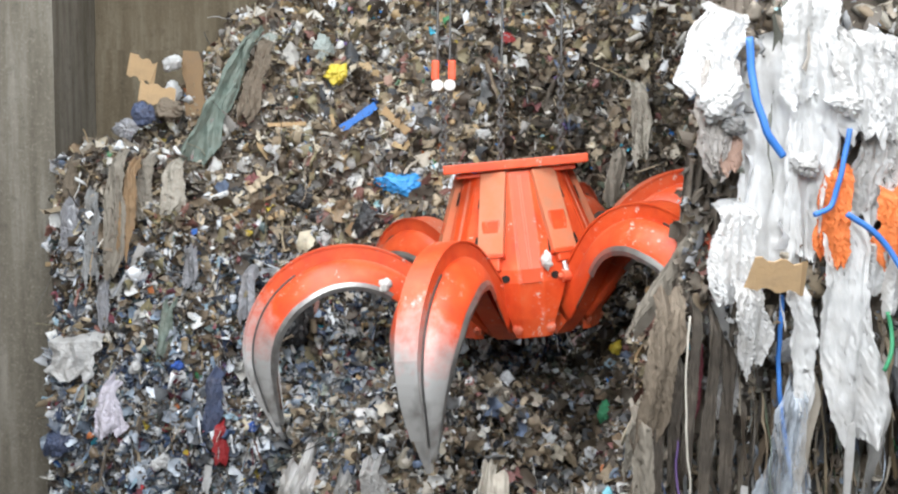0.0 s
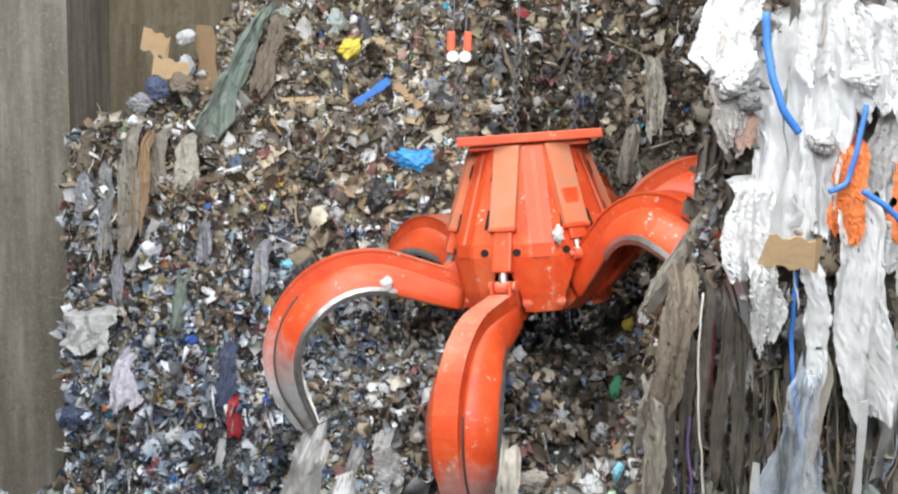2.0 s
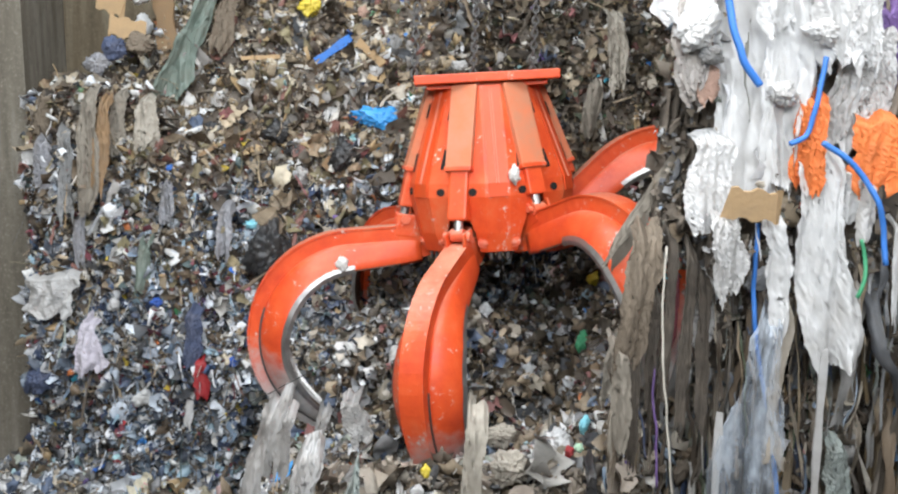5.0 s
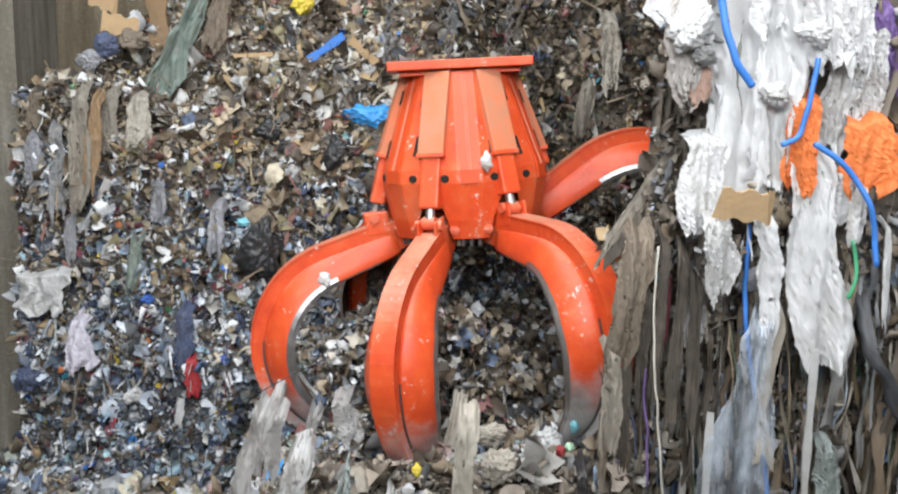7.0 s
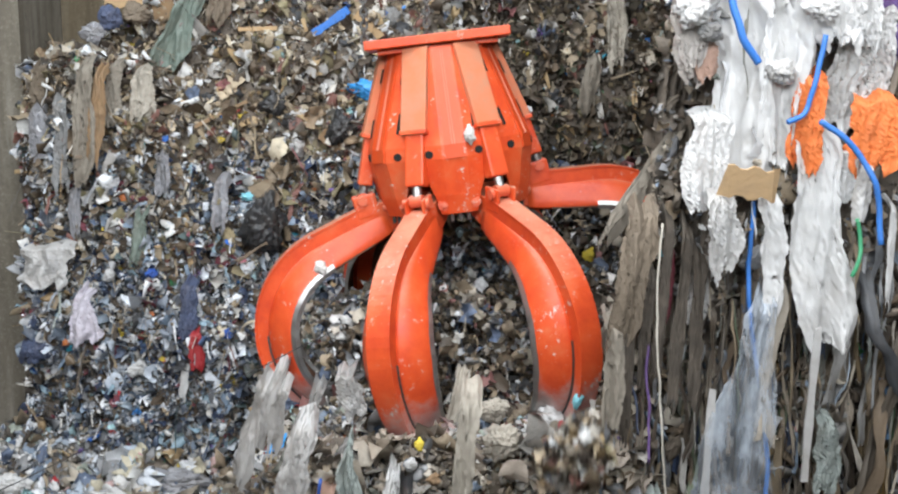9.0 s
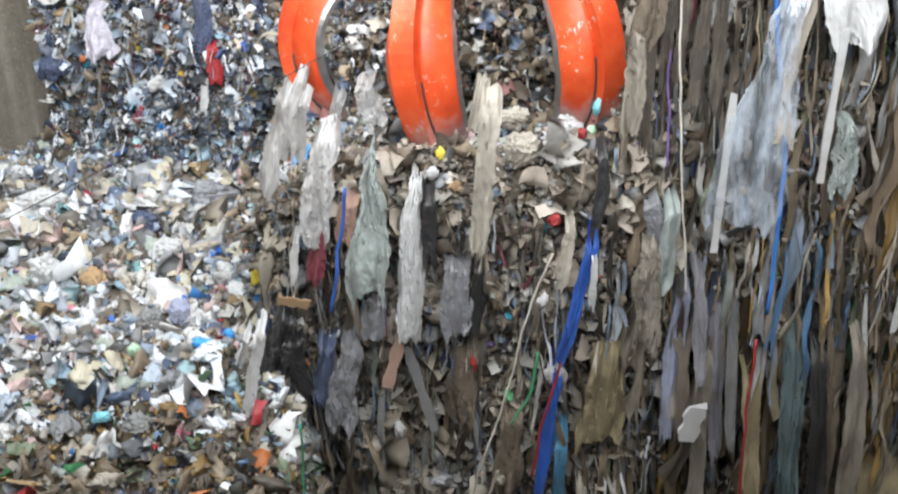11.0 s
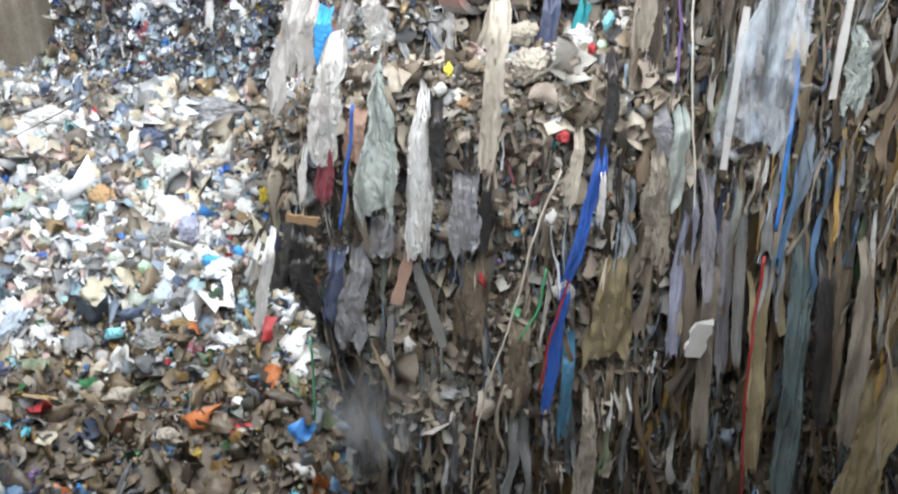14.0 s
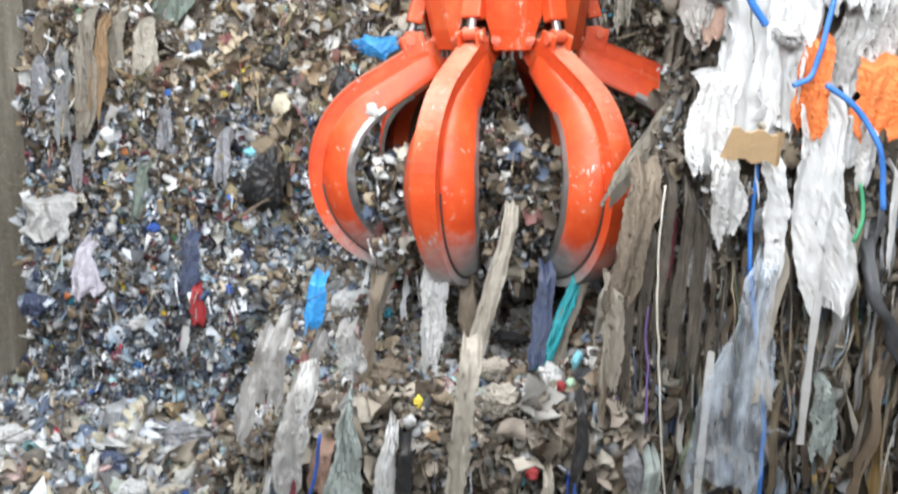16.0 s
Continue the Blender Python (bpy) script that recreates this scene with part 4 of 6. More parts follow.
        if at == TINE_AT[0]:
            scrap = bag("stuck_scrap", "white rag caught on the claw", 0.25, -1.12, -0.36, 0.18, 0.2, C_PALE)
            scrap.parent = claw
    scrap = bag("stuck_scrap", "white rag caught on the panel", 0.22, -0.99, 0.88, 0.12, 0.22, C_PALE)
    scrap.parent = grab
    for ob in grab.children_recursive:
        if ob.name.startswith("stuck_scrap"):
            ob.pop("category")
    return grab, claws


GRAB, CLAWS = build_grab()


# ================= single things in the refuse =================


def cloth_mat(name, color, rough=0.75, dirty=0.4, trans=0.0):
    """Cloth or, with some light let through, thin smooth film."""
    return plain_material(name, color, rough, dirt=(0.16, 0.13, 0.1) if not trans else (0.3, 0.26, 0.22), dirty=dirty, scale=5.0 if not trans else 3.0, relief=0.35 if not trans else 0.12, trans=trans)


C_WHITE = cloth_mat("white_plastic", (0.71, 0.705, 0.7), 0.34, 0.45, 0.2)
C_FILM = cloth_mat("dirty_white_film", (0.62, 0.61, 0.6), 0.34, 0.55, 0.2)
C_STAIN = cloth_mat("brown_stained_film", (0.54, 0.5, 0.47), 0.4, 0.8, 0.2)
C_DULL = cloth_mat("dull_grey_film", (0.44, 0.43, 0.42), 0.45, 0.55, 0.15)
C_GREYFILM = cloth_mat("grey_film", (0.27, 0.27, 0.29), 0.35, 0.5)
C_ORANGE = cloth_mat("orange_mesh", (0.78, 0.2, 0.05), 0.7, 0.2)
C_PURPLE = cloth_mat("purple_cloth", (0.2, 0.12, 0.32), 0.6, 0.2)
C_BLUE = cloth_mat("blue_cloth", (0.03, 0.11, 0.45), 0.6, 0.2)
C_ROPE = cloth_mat("blue_rope", (0.045, 0.2, 0.62), 0.5, 0.15)
C_SKY = cloth_mat("bright_blue_plastic", (0.05, 0.33, 0.75), 0.4, 0.1)
C_CYAN = cloth_mat("cyan_plastic", (0.25, 0.62, 0.72), 0.4, 0.2)
C_MINT = cloth_mat("mint_plastic", (0.5, 0.72, 0.52), 0.4, 0.1)
C_TEALBLUE = cloth_mat("dull_blue_cloth", (0.07, 0.22, 0.36), 0.8, 0.3)
C_TEAL = cloth_mat("teal_cloth", (0.02, 0.33, 0.38), 0.7, 0.2)
C_DARKTEAL = cloth_mat("dark_teal_cloth", (0.1, 0.15, 0.16), 0.8, 0.5)
C_GREY = cloth_mat("grey_cloth", (0.24, 0.24, 0.24), 0.7, 0.5)
C_BLACK = cloth_mat("black_plastic", (0.03, 0.03, 0.032), 0.4, 0.25)
C_PINK = cloth_mat("dull_pink_cloth", (0.42, 0.27, 0.21), 0.8, 0.3)
C_RED = cloth_mat("red_plastic", (0.36, 0.03, 0.035), 0.45, 0.15)
C_MAROON = cloth_mat("maroon_cloth", (0.17, 0.03, 0.045), 0.8, 0.3)
C_CARD = cloth_mat("torn_cardboard", (0.45, 0.3, 0.16), 0.85, 0.3)
C_WOOD = cloth_mat("weathered_wood", (0.27, 0.17, 0.09), 0.8, 0.4)
C_MUDDY = cloth_mat("grey_brown_cloth", (0.25, 0.22, 0.18), 0.85, 0.5)
C_BROWN = cloth_mat("brown_cloth", (0.19, 0.15, 0.11), 0.85, 0.5)
# Far darker than the other brown cloths.
C_DARKBROWN = cloth_mat("very_dark_brown_cloth", (0.065, 0.053, 0.042), 0.85, 0.5)
C_BEIGE = cloth_mat("beige_cloth", (0.42, 0.38, 0.32), 0.8, 0.5)
C_OCHRE = cloth_mat("ochre_cloth", (0.33, 0.27, 0.16), 0.85, 0.5)
C_SAGE = cloth_mat("sage_cloth", (0.33, 0.37, 0.35), 0.75, 0.4)
C_DARKGREEN = cloth_mat("dark_green_tarpaulin", (0.16, 0.2, 0.17), 0.6, 0.4)
C_GREEN = cloth_mat("green_plastic", (0.06, 0.33, 0.16), 0.5, 0.2)
C_YELLOW = cloth_mat("yellow_plastic", (0.7, 0.55, 0.06), 0.45, 0.2)
C_LILAC = cloth_mat("lilac_cloth", (0.36, 0.38, 0.5), 0.8, 0.4)
C_LILACWHITE = cloth_mat("lilac_white_film", (0.62, 0.58, 0.65), 0.45, 0.3)
C_LILACGREY = cloth_mat("grey_violet_cloth", (0.27, 0.26, 0.29), 0.8, 0.4)
C_NAVY = cloth_mat("navy_cloth", (0.07, 0.09, 0.16), 0.7, 0.3)
C_STRING = cloth_mat("pale_string", (0.58, 0.54, 0.47), 0.8, 0.3)


def clear_material():
    m, nodes, links, b = material("clear_bluish_film", 0.3)
    b.inputs["Base Color"].default_value = (0.56, 0.62, 0.7, 1)
    at = nodes.new("ShaderNodeTexCoord")
    stretch = node(nodes, "ShaderNodeMapping", Scale=(4.5, 3.0, 1.3))
    links.new(at.outputs["Object"], stretch.inputs["Vector"])
    streak = node(nodes, "ShaderNodeTexNoise", Scale=1.0, Detail=7.0, Roughness=0.65)
    links.new(stretch.outputs[0], streak.inputs["Vector"])
    r = ramp(nodes, [(0.15, 0.15, 0.15), (0.72, 0.72, 0.72)])
    r.color_ramp.elements[0].position, r.color_ramp.elements[1].position = 0.4, 0.68
    links.new(streak.outputs[0], r.inputs[0])
    links.new(r.outputs[0], b.inputs["Alpha"])
    bump(nodes, links, streak.outputs[0], 0.5, 0.03, b)
    return m


C_CLEAR = clear_material()


def hang(name, label, x, y, z, length, width, mat, lean=0.0, flare=1.0, top=0.75, pleats=3, place=True):
    """A sheet, sack or rag that hangs from its top edge: creased, uneven, with a torn hem."""
    n, k = (37, 52) if width > 0.24 else (17, 34)
    u, v = np.meshgrid(np.linspace(-0.5, 0.5, n), np.linspace(0, 1, k), indexing="ij")
    u, v = u.ravel(), v.ravel()
    shape = np.interp(v, [0, 0.25, 0.6, 0.85, 1], [top, 0.5 * (top + 1), 1.0, 0.5 * (1 + flare), flare * 0.62])
    shape *= np.interp(v, np.linspace(0, 1, 8), rng.uniform(0.92, 1.08, 8))
    side = np.interp(v, np.linspace(0, 1, 6), rng.uniform(-0.08, 0.08, 6)) * width
    side += np.where(u > 0, np.interp(v, np.linspace(0, 1, 7), rng.uniform(-0.12, 0.06, 7)), np.interp(v, np.linspace(0, 1, 7), rng.uniform(-0.06, 0.12, 7))) * 4 * u * u * width
    amp = min(0.07, 0.16 * width)
    knots = np.linspace(-0.8, 0.8, 3 + pleats)
    crest = rng.uniform(-1, 1, (2, len(knots)))
    drift = u + np.interp(v, np.linspace(0, 1, 5), rng.uniform(-0.12, 0.12, 5))
    fold = amp * ((1 - v) * np.interp(drift, knots, crest[0]) + v * np.interp(drift, knots, crest[1])) * (0.9 + 0.5 * v)
    fine = np.linspace(-0.8, 0.8, 7 + 4 * pleats)
    fold += 0.2 * amp * np.interp(drift + 0.1 * np.sin(5 * v), fine, rng.uniform(-1, 1, len(fine)))
    p = np.stack([u * width * shape + side + lean * v, fold, -v * length], -1)
    p[:, 1] += 0.1 * amp * lumps(p * (1, 1, 0.5) + rng.uniform(0, 20, 3), max(0.08, 0.3 * width))
    sag = lumps(p * (1, 1, 0.3) + rng.uniform(0, 20, 3), max(0.4, 1.2 * width)) * 0.04
    o = rng.uniform(0, 20, 3)
    slant = p + np.stack([0 * u, 0 * u, rng.uniform(-0.8, 0.8) * p[:, 0]], -1)
    p[:, 1] -= min(0.05, 0.14 * width) * 0.8 * (1.1 - abs(lumps(slant * (1, 0, 0.12) + o, max(0.25, 0.9 * width))) - 0.35 * abs(lumps(slant * (1, 0, 0.16) + o + 7, max(0.12, 0.4 * width), 1)))
    p[:, 1] += np.clip(1 - v / 0.16, 0, 1) ** 2 * 0.32
    p[:, 2] += np.interp(u, np.linspace(-0.5, 0.5, 5), rng.uniform(-0.12, 0.1, 5)) * min(length, 0.7) * np.clip(1 - v / 0.4, 0, 1)
    p[:, 1] += sag + rng.normal(0, 0.005, len(u)) - 0.3 * amp * np.cos(u * 3.1)
    p[:, 0] += 0.3 * sag + rng.normal(0, 0.005, len(u)) * min(1, width * 4)
    torn = np.interp(np.linspace(-0.5, 0.5, n), np.linspace(-0.5, 0.5, 5), rng.uniform(-0.14, 0.12, 5)) + rng.uniform(-0.03, 0.03, n) + 0.5 * np.clip(np.abs(np.linspace(-1, 1, n)) - 0.7, 0, 1)
    p[:, 2] -= np.repeat(torn, k) * min(length, 0.9) * np.clip(v - 0.55, 0, 1) * 1.6
    ob = new(name, mesh_of(name, p, grid_tris(n, k), mat, True))
    if place:
        ob.location = (x, y, z)
    return tagged(ob, label, category_of(name))


def board(name, label, x, y, z, length, width, angle, mat):
    """A plank, card or strip with broken ends and a slight warp."""
    n = 9
    thick = max(0.012, min(0.035, width * 0.3))
    bm = bmesh.new()
    rings = []
    for k in range(n):
        s = k / (n - 1) - 0.5
        warp = 0.03 * math.cos(s * 3) * length * 0.3
        half = width / 2 * (1 + 0.18 * math.sin(k * 1.7 + x * 7))
        end = [rng.uniform(-0.22, 0.22) * width if k in (0, n - 1) else 0 for _ in range(4)]
        rings.append([bm.verts.new((s * length + e, yy + warp, zz)) for e, (yy, zz) in zip(end, ((-thick / 2, -half), (thick / 2, -half), (thick / 2, half), (-thick / 2, half)))])
    for p, q in zip(rings, rings[1:]):
        for k in range(4):
            bm.faces.new((p[k], p[(k + 1) % 4], q[(k + 1) % 4], q[k]))
    bm.faces.new(rings[0])
    bm.faces.new(rings[-1][::-1])
    ob = part(name, bm, mat)
    ob.matrix_world = pose(x, y, z, rng.uniform(-14, 14), -angle, rng.uniform(-12, 12))
    return tagged(ob, label, category_of(name))


def cord(name, label, points, radius, mat):
    """A round cord or rope along a smooth line."""
    c = np.array(points, float)
    t = np.linspace(0, len(c) - 1, 8 * (len(c) - 1) + 1)
    line = np.stack([np.interp(t, range(len(c)), c[:, k]) for k in range(3)], -1)
    for _ in range(6):
        line[1:-1] = 0.25 * line[:-2] + 0.5 * line[1:-1] + 0.25 * line[2:]
    line[:, 1] += lumps(line, 0.6) * 0.02
    line[:, 0] += lumps(line + 3, 0.4) * 0.008
    along = np.gradient(line, axis=0)
    along /= np.linalg.norm(along, axis=1)[:, None]
    right = np.cross(along, (0, 1, 0.01))
    right /= np.linalg.norm(right, axis=1)[:, None]
    front = np.cross(along, right)
    a = np.linspace(0, 6.2832, 9)[:-1]
    p = line[:, None] + radius * (right[:, None] * np.cos(a)[None, :, None] + front[:, None] * np.sin(a)[None, :, None])
    n, m = len(line), 8
    tris = []
    for k in range(n - 1):
        for j in range(m):
            q = (j + 1) % m
            tris += [(k * m + j, k * m + q, (k + 1) * m + q), (k * m + j, (k + 1) * m + q, (k + 1) * m + j)]
    for j in range(1, m - 1):
        tris += [(0, j + 1, j), ((n - 1) * m, (n - 1) * m + j, (n - 1) * m + j + 1)]
    o = line[0]
    ob = new(name, mesh_of(name, (p - o).reshape(-1, 3), tris, mat, True))
    ob.location = o
    return tagged(ob, label, category_of(name))


# many alike things that can be told apart, sharing meshes


def strew(name, label, surface, kind, count, lo, hi, mat, group, u, v, wild, out, lift, keep=None):
    kind = {"film": "flake", "clod": "bag"}.get(kind, kind)
    meshes = [mesh_of(name, p, t, mat, True) for p, t in FORMS[kind][:24]]
    p = surface(rng.uniform(*u, count * 3), rng.uniform(*v, count * 3))
    if keep is not None:
        p = p[keep(p)]
    p = p[:count] + np.array(out) * lift
    turn = turns(len(p), wild)
    for k, q in enumerate(p):
        ob = new(name, meshes[k % len(meshes)])
        size = lo * (hi / lo) ** (rng.uniform() ** 1.5)
        ob.matrix_world = Matrix.LocRotScale(q, Matrix(turn[k].tolist()).to_quaternion(), (size * rng.uniform(0.8, 1.3), size, size))
        tagged(ob, label, category_of(name), group)


O_CLIFF = palette_material("rag_cloths", BROWN + [(0.19, 0.155, 0.12), (0.26, 0.22, 0.18), (0.33, 0.29, 0.24), GREY[0], GREY[2], GREY[1], (0.4, 0.37, 0.33), NAVY[2], NAVY[1], (0.25, 0.27, 0.24), (0.3, 0.3, 0.31), (0.5, 0.48, 0.45)], 0.7, by_object=True, scale=5.0)
O_HEAP = palette_material("heap_bags", WHITE + PALE + [GREY[2], (0.42, 0.48, 0.56), (0.55, 0.5, 0.38), NAVY[2], (0.6, 0.45, 0.42), (0.3, 0.42, 0.5), WHITE[0], WHITE[1], GREY[0], PALE[1]], 0.45, dirty=0.35, by_object=True, scale=5.0)
O_BANK = palette_material("bank_bags", BROWN + [BROWN[0], GREY[3], BROWN[3], GREY[2]] + [PALE[0], PALE[2], WHITE[2], NAVY[1], (0.3, 0.33, 0.3), (0.35, 0.25, 0.16), WHITE[0], (0.3, 0.12, 0.12)], 0.55, by_object=True, scale=5.0)
O_WET = palette_material("wet_bags", NAVY + GREY + [WHITE[1], WHITE[0], (0.3, 0.36, 0.42), BROWN[0], BROWN[2], (0.42, 0.44, 0.46), PALE[0], (0.1, 0.16, 0.3)], 0.4, by_object=True, scale=5.0)
strew("rag", "long muddy cloth strip hanging on the cut face", cliff, "rag", 170, 0.6, 2.0, O_CLIFF, "rags on the cut face", (0.0, 0.68), (0.42, 0.8), 0.04, (0, -1, 0), 0.24, lambda p: (p[:, 2] < 6.8) & ((p[:, 0] > 1.5) | (p[:, 2] < 4.4)))
strew("crumpled_bag", "muddy crumpled bag pressed into the cut face", cliff, "clod", 90, 0.15, 0.4, O_CLIFF, "bags in the cut face", (0.0, 0.5), (0.45, 0.9), 1.0, (0, -1, 0), 0.2)
strew("plastic_bag", "crumpled plastic bag lying on the pale heap", heap, "clod", 270, 0.22, 0.62, O_HEAP, "bags on the heap", (0.12, 0.46), (0.57, 0.92), 1.0, (0, 0, 1), 0.06, lambda p: p[:, 2] > 1.0)
strew("film_scrap", "torn sheet of film on the pale heap", heap, "film", 130, 0.25, 0.6, O_HEAP, "film on the heap", (0.12, 0.46), (0.57, 0.92), 0.6, (0, 0, 1), 0.1, lambda p: p[:, 2] > 1.0)
strew("crumpled_bag", "dusty crumpled bag stuck in the brown bank", bank, "clod", 90, 0.18, 0.48, O_BANK, "bags in the bank", (0.17, 0.7), (0.35, 0.98), 1.0, (0, -1, 0.3), 0.04)
strew("film_scrap", "torn dusty film scrap on the brown bank", bank, "film", 90, 0.16, 0.42, O_BANK, "film on the bank", (0.17, 0.7), (0.35, 0.98), 1.0, (0, -1, 0.3), 0.07)
strew("rag", "dusty cloth strip hanging on the bank", bank, "rag", 100, 0.3, 0.9, O_BANK, "rags on the bank", (0.185, 0.7), (0.2, 0.95), 0.2, (0, -1, 0.2), 0.12)
strew("crumpled_bag", "small wet bag stuck in the dark bank", bank, "clod", 60, 0.12, 0.34, O_WET, "bags in the wet bank", (0.185, 0.5), (0.05, 0.45), 1.0, (0, -1, 0.3), 0.04)
strew("film_scrap", "wet film scrap on the dark bank", bank, "film", 40, 0.12, 0.34, O_WET, "film on the wet bank", (0.185, 0.5), (0.05, 0.45), 1.0, (0, -1, 0.3), 0.07)
strew("crumpled_bag", "crumpled bag trodden into the ledge", ledge, "clod", 40, 0.14, 0.4, O_BANK, "bags on the ledge", (0.05, 0.95), (0.0, 0.8), 1.0, (0, 0, 1), 0.04)
strew("film_scrap", "torn film scrap trodden into the ledge", ledge, "film", 30, 0.14, 0.36, O_HEAP, "film on the ledge", (0.05, 0.95), (0.0, 0.8), 1.0, (0, 0, 1), 0.07)

# ---- items
# tall stack: white film, sheets and cords
hang("plastic_sheet", "large crumpled white plastic sheet hanging from the refuse stack", 2.88, 9.20, 9.30, 2.28, 0.75, C_WHITE, lean=-0.09, flare=1.0, pleats=4)
hang("plastic_sheet", "long creased white plastic sheet hanging beside a blue rope", 3.10, 9.09, 9.29, 2.03, 0.47, C_WHITE, lean=-0.02, flare=0.8, pleats=5)
hang("plastic_sheet", "dirty white plastic sheet with a torn hem", 2.46, 9.01, 7.78, 0.86, 0.41, C_WHITE, lean=-0.07, flare=1.2)
hang("plastic_sheet", "translucent white film tail below a cardboard flap", 2.55, 8.86, 7.08, 0.71, 0.34, C_FILM, lean=0.04, flare=0.6)
hang("plastic_sheet", "narrow twisted white film tail", 3.00, 9.00, 7.12, 1.11, 0.23, C_WHITE, lean=0.08, flare=0.7)
hang("plastic_sheet", "bluish translucent plastic sheet hanging over dark rags", 3.02, 8.98, 6.34, 2.32, 0.62, C_CLEAR, lean=-0.34, flare=1.5, top=0.12)
hang("plastic_sheet", "torn white plastic sack hanging open", 3.36, 9.03, 7.70, 2.04, 0.46, C_WHITE, lean=0.21, flare=1.1, pleats=5)
hang("plastic_sheet", "thin white sheet with ragged edge", 3.42, 8.98, 9.23, 0.92, 0.41, C_WHITE, lean=0.06, flare=0.9)
hang("plastic_sheet", "thin white sheet with ragged edge", 3.68, 8.93, 9.22, 0.90, 0.30, C_WHITE, lean=0.03, flare=0.6)
hang("plastic_sheet", "pale bluish plastic sheet, creased", 3.94, 9.15, 8.68, 0.85, 0.29, C_FILM, lean=-0.08, flare=0.8)
hang("plastic_sheet", "printed pale blue plastic sheet, creased", 3.70, 9.14, 8.38, 0.76, 0.45, C_FILM, lean=-0.19, flare=0.9)
hang("plastic_sheet", "small white film flap in the stack", 3.28, 9.15, 8.80, 0.51, 0.37, C_WHITE, lean=0.05, flare=0.8)
hang("plastic_sheet", "small white sack hanging upside down", 3.66, 9.10, 7.45, 0.51, 0.31, C_WHITE, lean=-0.01, flare=0.8)
hang("plastic_sheet", "crumpled brown-stained film at the edge of the stack", 2.29, 9.04, 9.05, 0.90, 0.34, C_STAIN, lean=-0.02, flare=0.7)
hang("plastic_sheet", "crumpled grey-white film at the edge of the stack", 2.19, 9.08, 8.58, 0.58, 0.25, C_STAIN, lean=0.11, flare=0.9)
hang("plastic_sheet", "white film with a green tied neck", 2.53, 9.93, 7.95, 0.44, 0.28, C_WHITE, lean=-0.06, flare=1.3, top=0.4)
hang("plastic_sheet", "slender white film strip", 4.14, 9.14, 7.05, 1.03, 0.08, C_WHITE, lean=-0.01, flare=0.7)
hang("plastic_sheet", "pale film strip beside a blue rope", 3.78, 8.87, 7.32, 0.49, 0.16, C_FILM, lean=-0.07, flare=0.8)
hang("plastic_sheet", "small pale film rag on the dark face", 2.54, 9.30, 6.52, 0.71, 0.26, C_FILM, lean=-0.13, flare=1.1, top=0.4)
hang("plastic_sheet", "large white sheet lying over the stack's top", 2.37, 9.05, 9.47, 0.76, 0.54, C_WHITE, lean=-0.22, flare=0.9)
hang("plastic_sheet", "large white sheet lying over the stack's top", 3.08, 9.03, 9.56, 0.95, 0.59, C_WHITE, lean=-0.07, flare=0.8)
hang("mesh_sack", "orange mesh sack squeezed in the stack", 3.27, 8.99, 8.09, 0.85, 0.30, C_ORANGE, lean=-0.00, flare=0.9)
hang("mesh_sack", "torn orange mesh sack beside a blue rope", 3.94, 9.01, 7.90, 0.66, 0.54, C_ORANGE, lean=-0.04, flare=0.7)
hang("cloth", "purple cloth hanging from the stack", 4.02, 9.25, 8.88, 0.88, 0.32, C_PURPLE, lean=0.10, flare=0.9)
bag("bag", "dark blue bag squeezed in white film", 3.36, 9.15, 8.38, 0.20, 0.17, C_NAVY)
bag("bag", "grey crushed bag among white film", 2.39, 8.94, 8.40, 0.25, 0.22, C_GREY)
bag("bag", "white knotted bag in the stack", 3.04, 9.01, 8.07, 0.34, 0.24, C_FILM)
bag("bag", "white knotted bag in the stack", 3.30, 8.84, 8.58, 0.29, 0.26, C_WHITE)
bag("bag", "brown-stained white bag at the edge of the stack", 2.30, 9.25, 8.73, 0.35, 0.40, C_STAIN)
bag("bag", "crumpled white bag under the stack's top", 2.26, 8.91, 8.61, 0.39, 0.43, C_WHITE)
bag("bag", "crumpled white bag under the stack's top", 3.36, 9.20, 8.67, 0.45, 0.40, C_WHITE)
hang("cloth", "pinkish torn cup-shaped rag", 2.41, 9.07, 8.36, 0.35, 0.21, C_PINK, lean=0.00, flare=0.7)
hang("carpet", "long grey-brown carpet drooping over the edge of the stack", 2.37, 9.50, 7.62, 1.04, 0.22, C_MUDDY, lean=-0.74, flare=0.8)
hang("cloth", "dark red rag hanging in the dark face", 2.22, 9.27, 6.58, 0.78, 0.13, C_MAROON, lean=-0.08, flare=0.7)
board("cardboard_flap", "torn brown cardboard flap stuck in white film", 2.76, 8.82, 7.14, 0.44, 0.26, -6, C_CARD)
board("pole", "pale grey plastic pole leaning on the face", 3.45, 9.00, 5.14, 1.41, 0.07, -92, C_FILM)
board("pole", "pale plastic strip leaning on the face", 2.53, 8.98, 4.53, 1.54, 0.07, -92, C_FILM)
cord("rope", "thick blue rope hanging in a curve over white film", [(2.51, 8.93, 9.13), (2.54, 8.93, 8.80), (2.59, 8.93, 8.54), (2.68, 8.93, 8.32), (2.82, 8.93, 8.14)], 0.034, C_ROPE)
cord("rope", "blue rope crossing the white film", [(3.34, 8.87, 8.37), (3.28, 8.87, 7.95), (3.22, 8.87, 7.71), (3.06, 8.87, 7.65)], 0.024, C_ROPE)
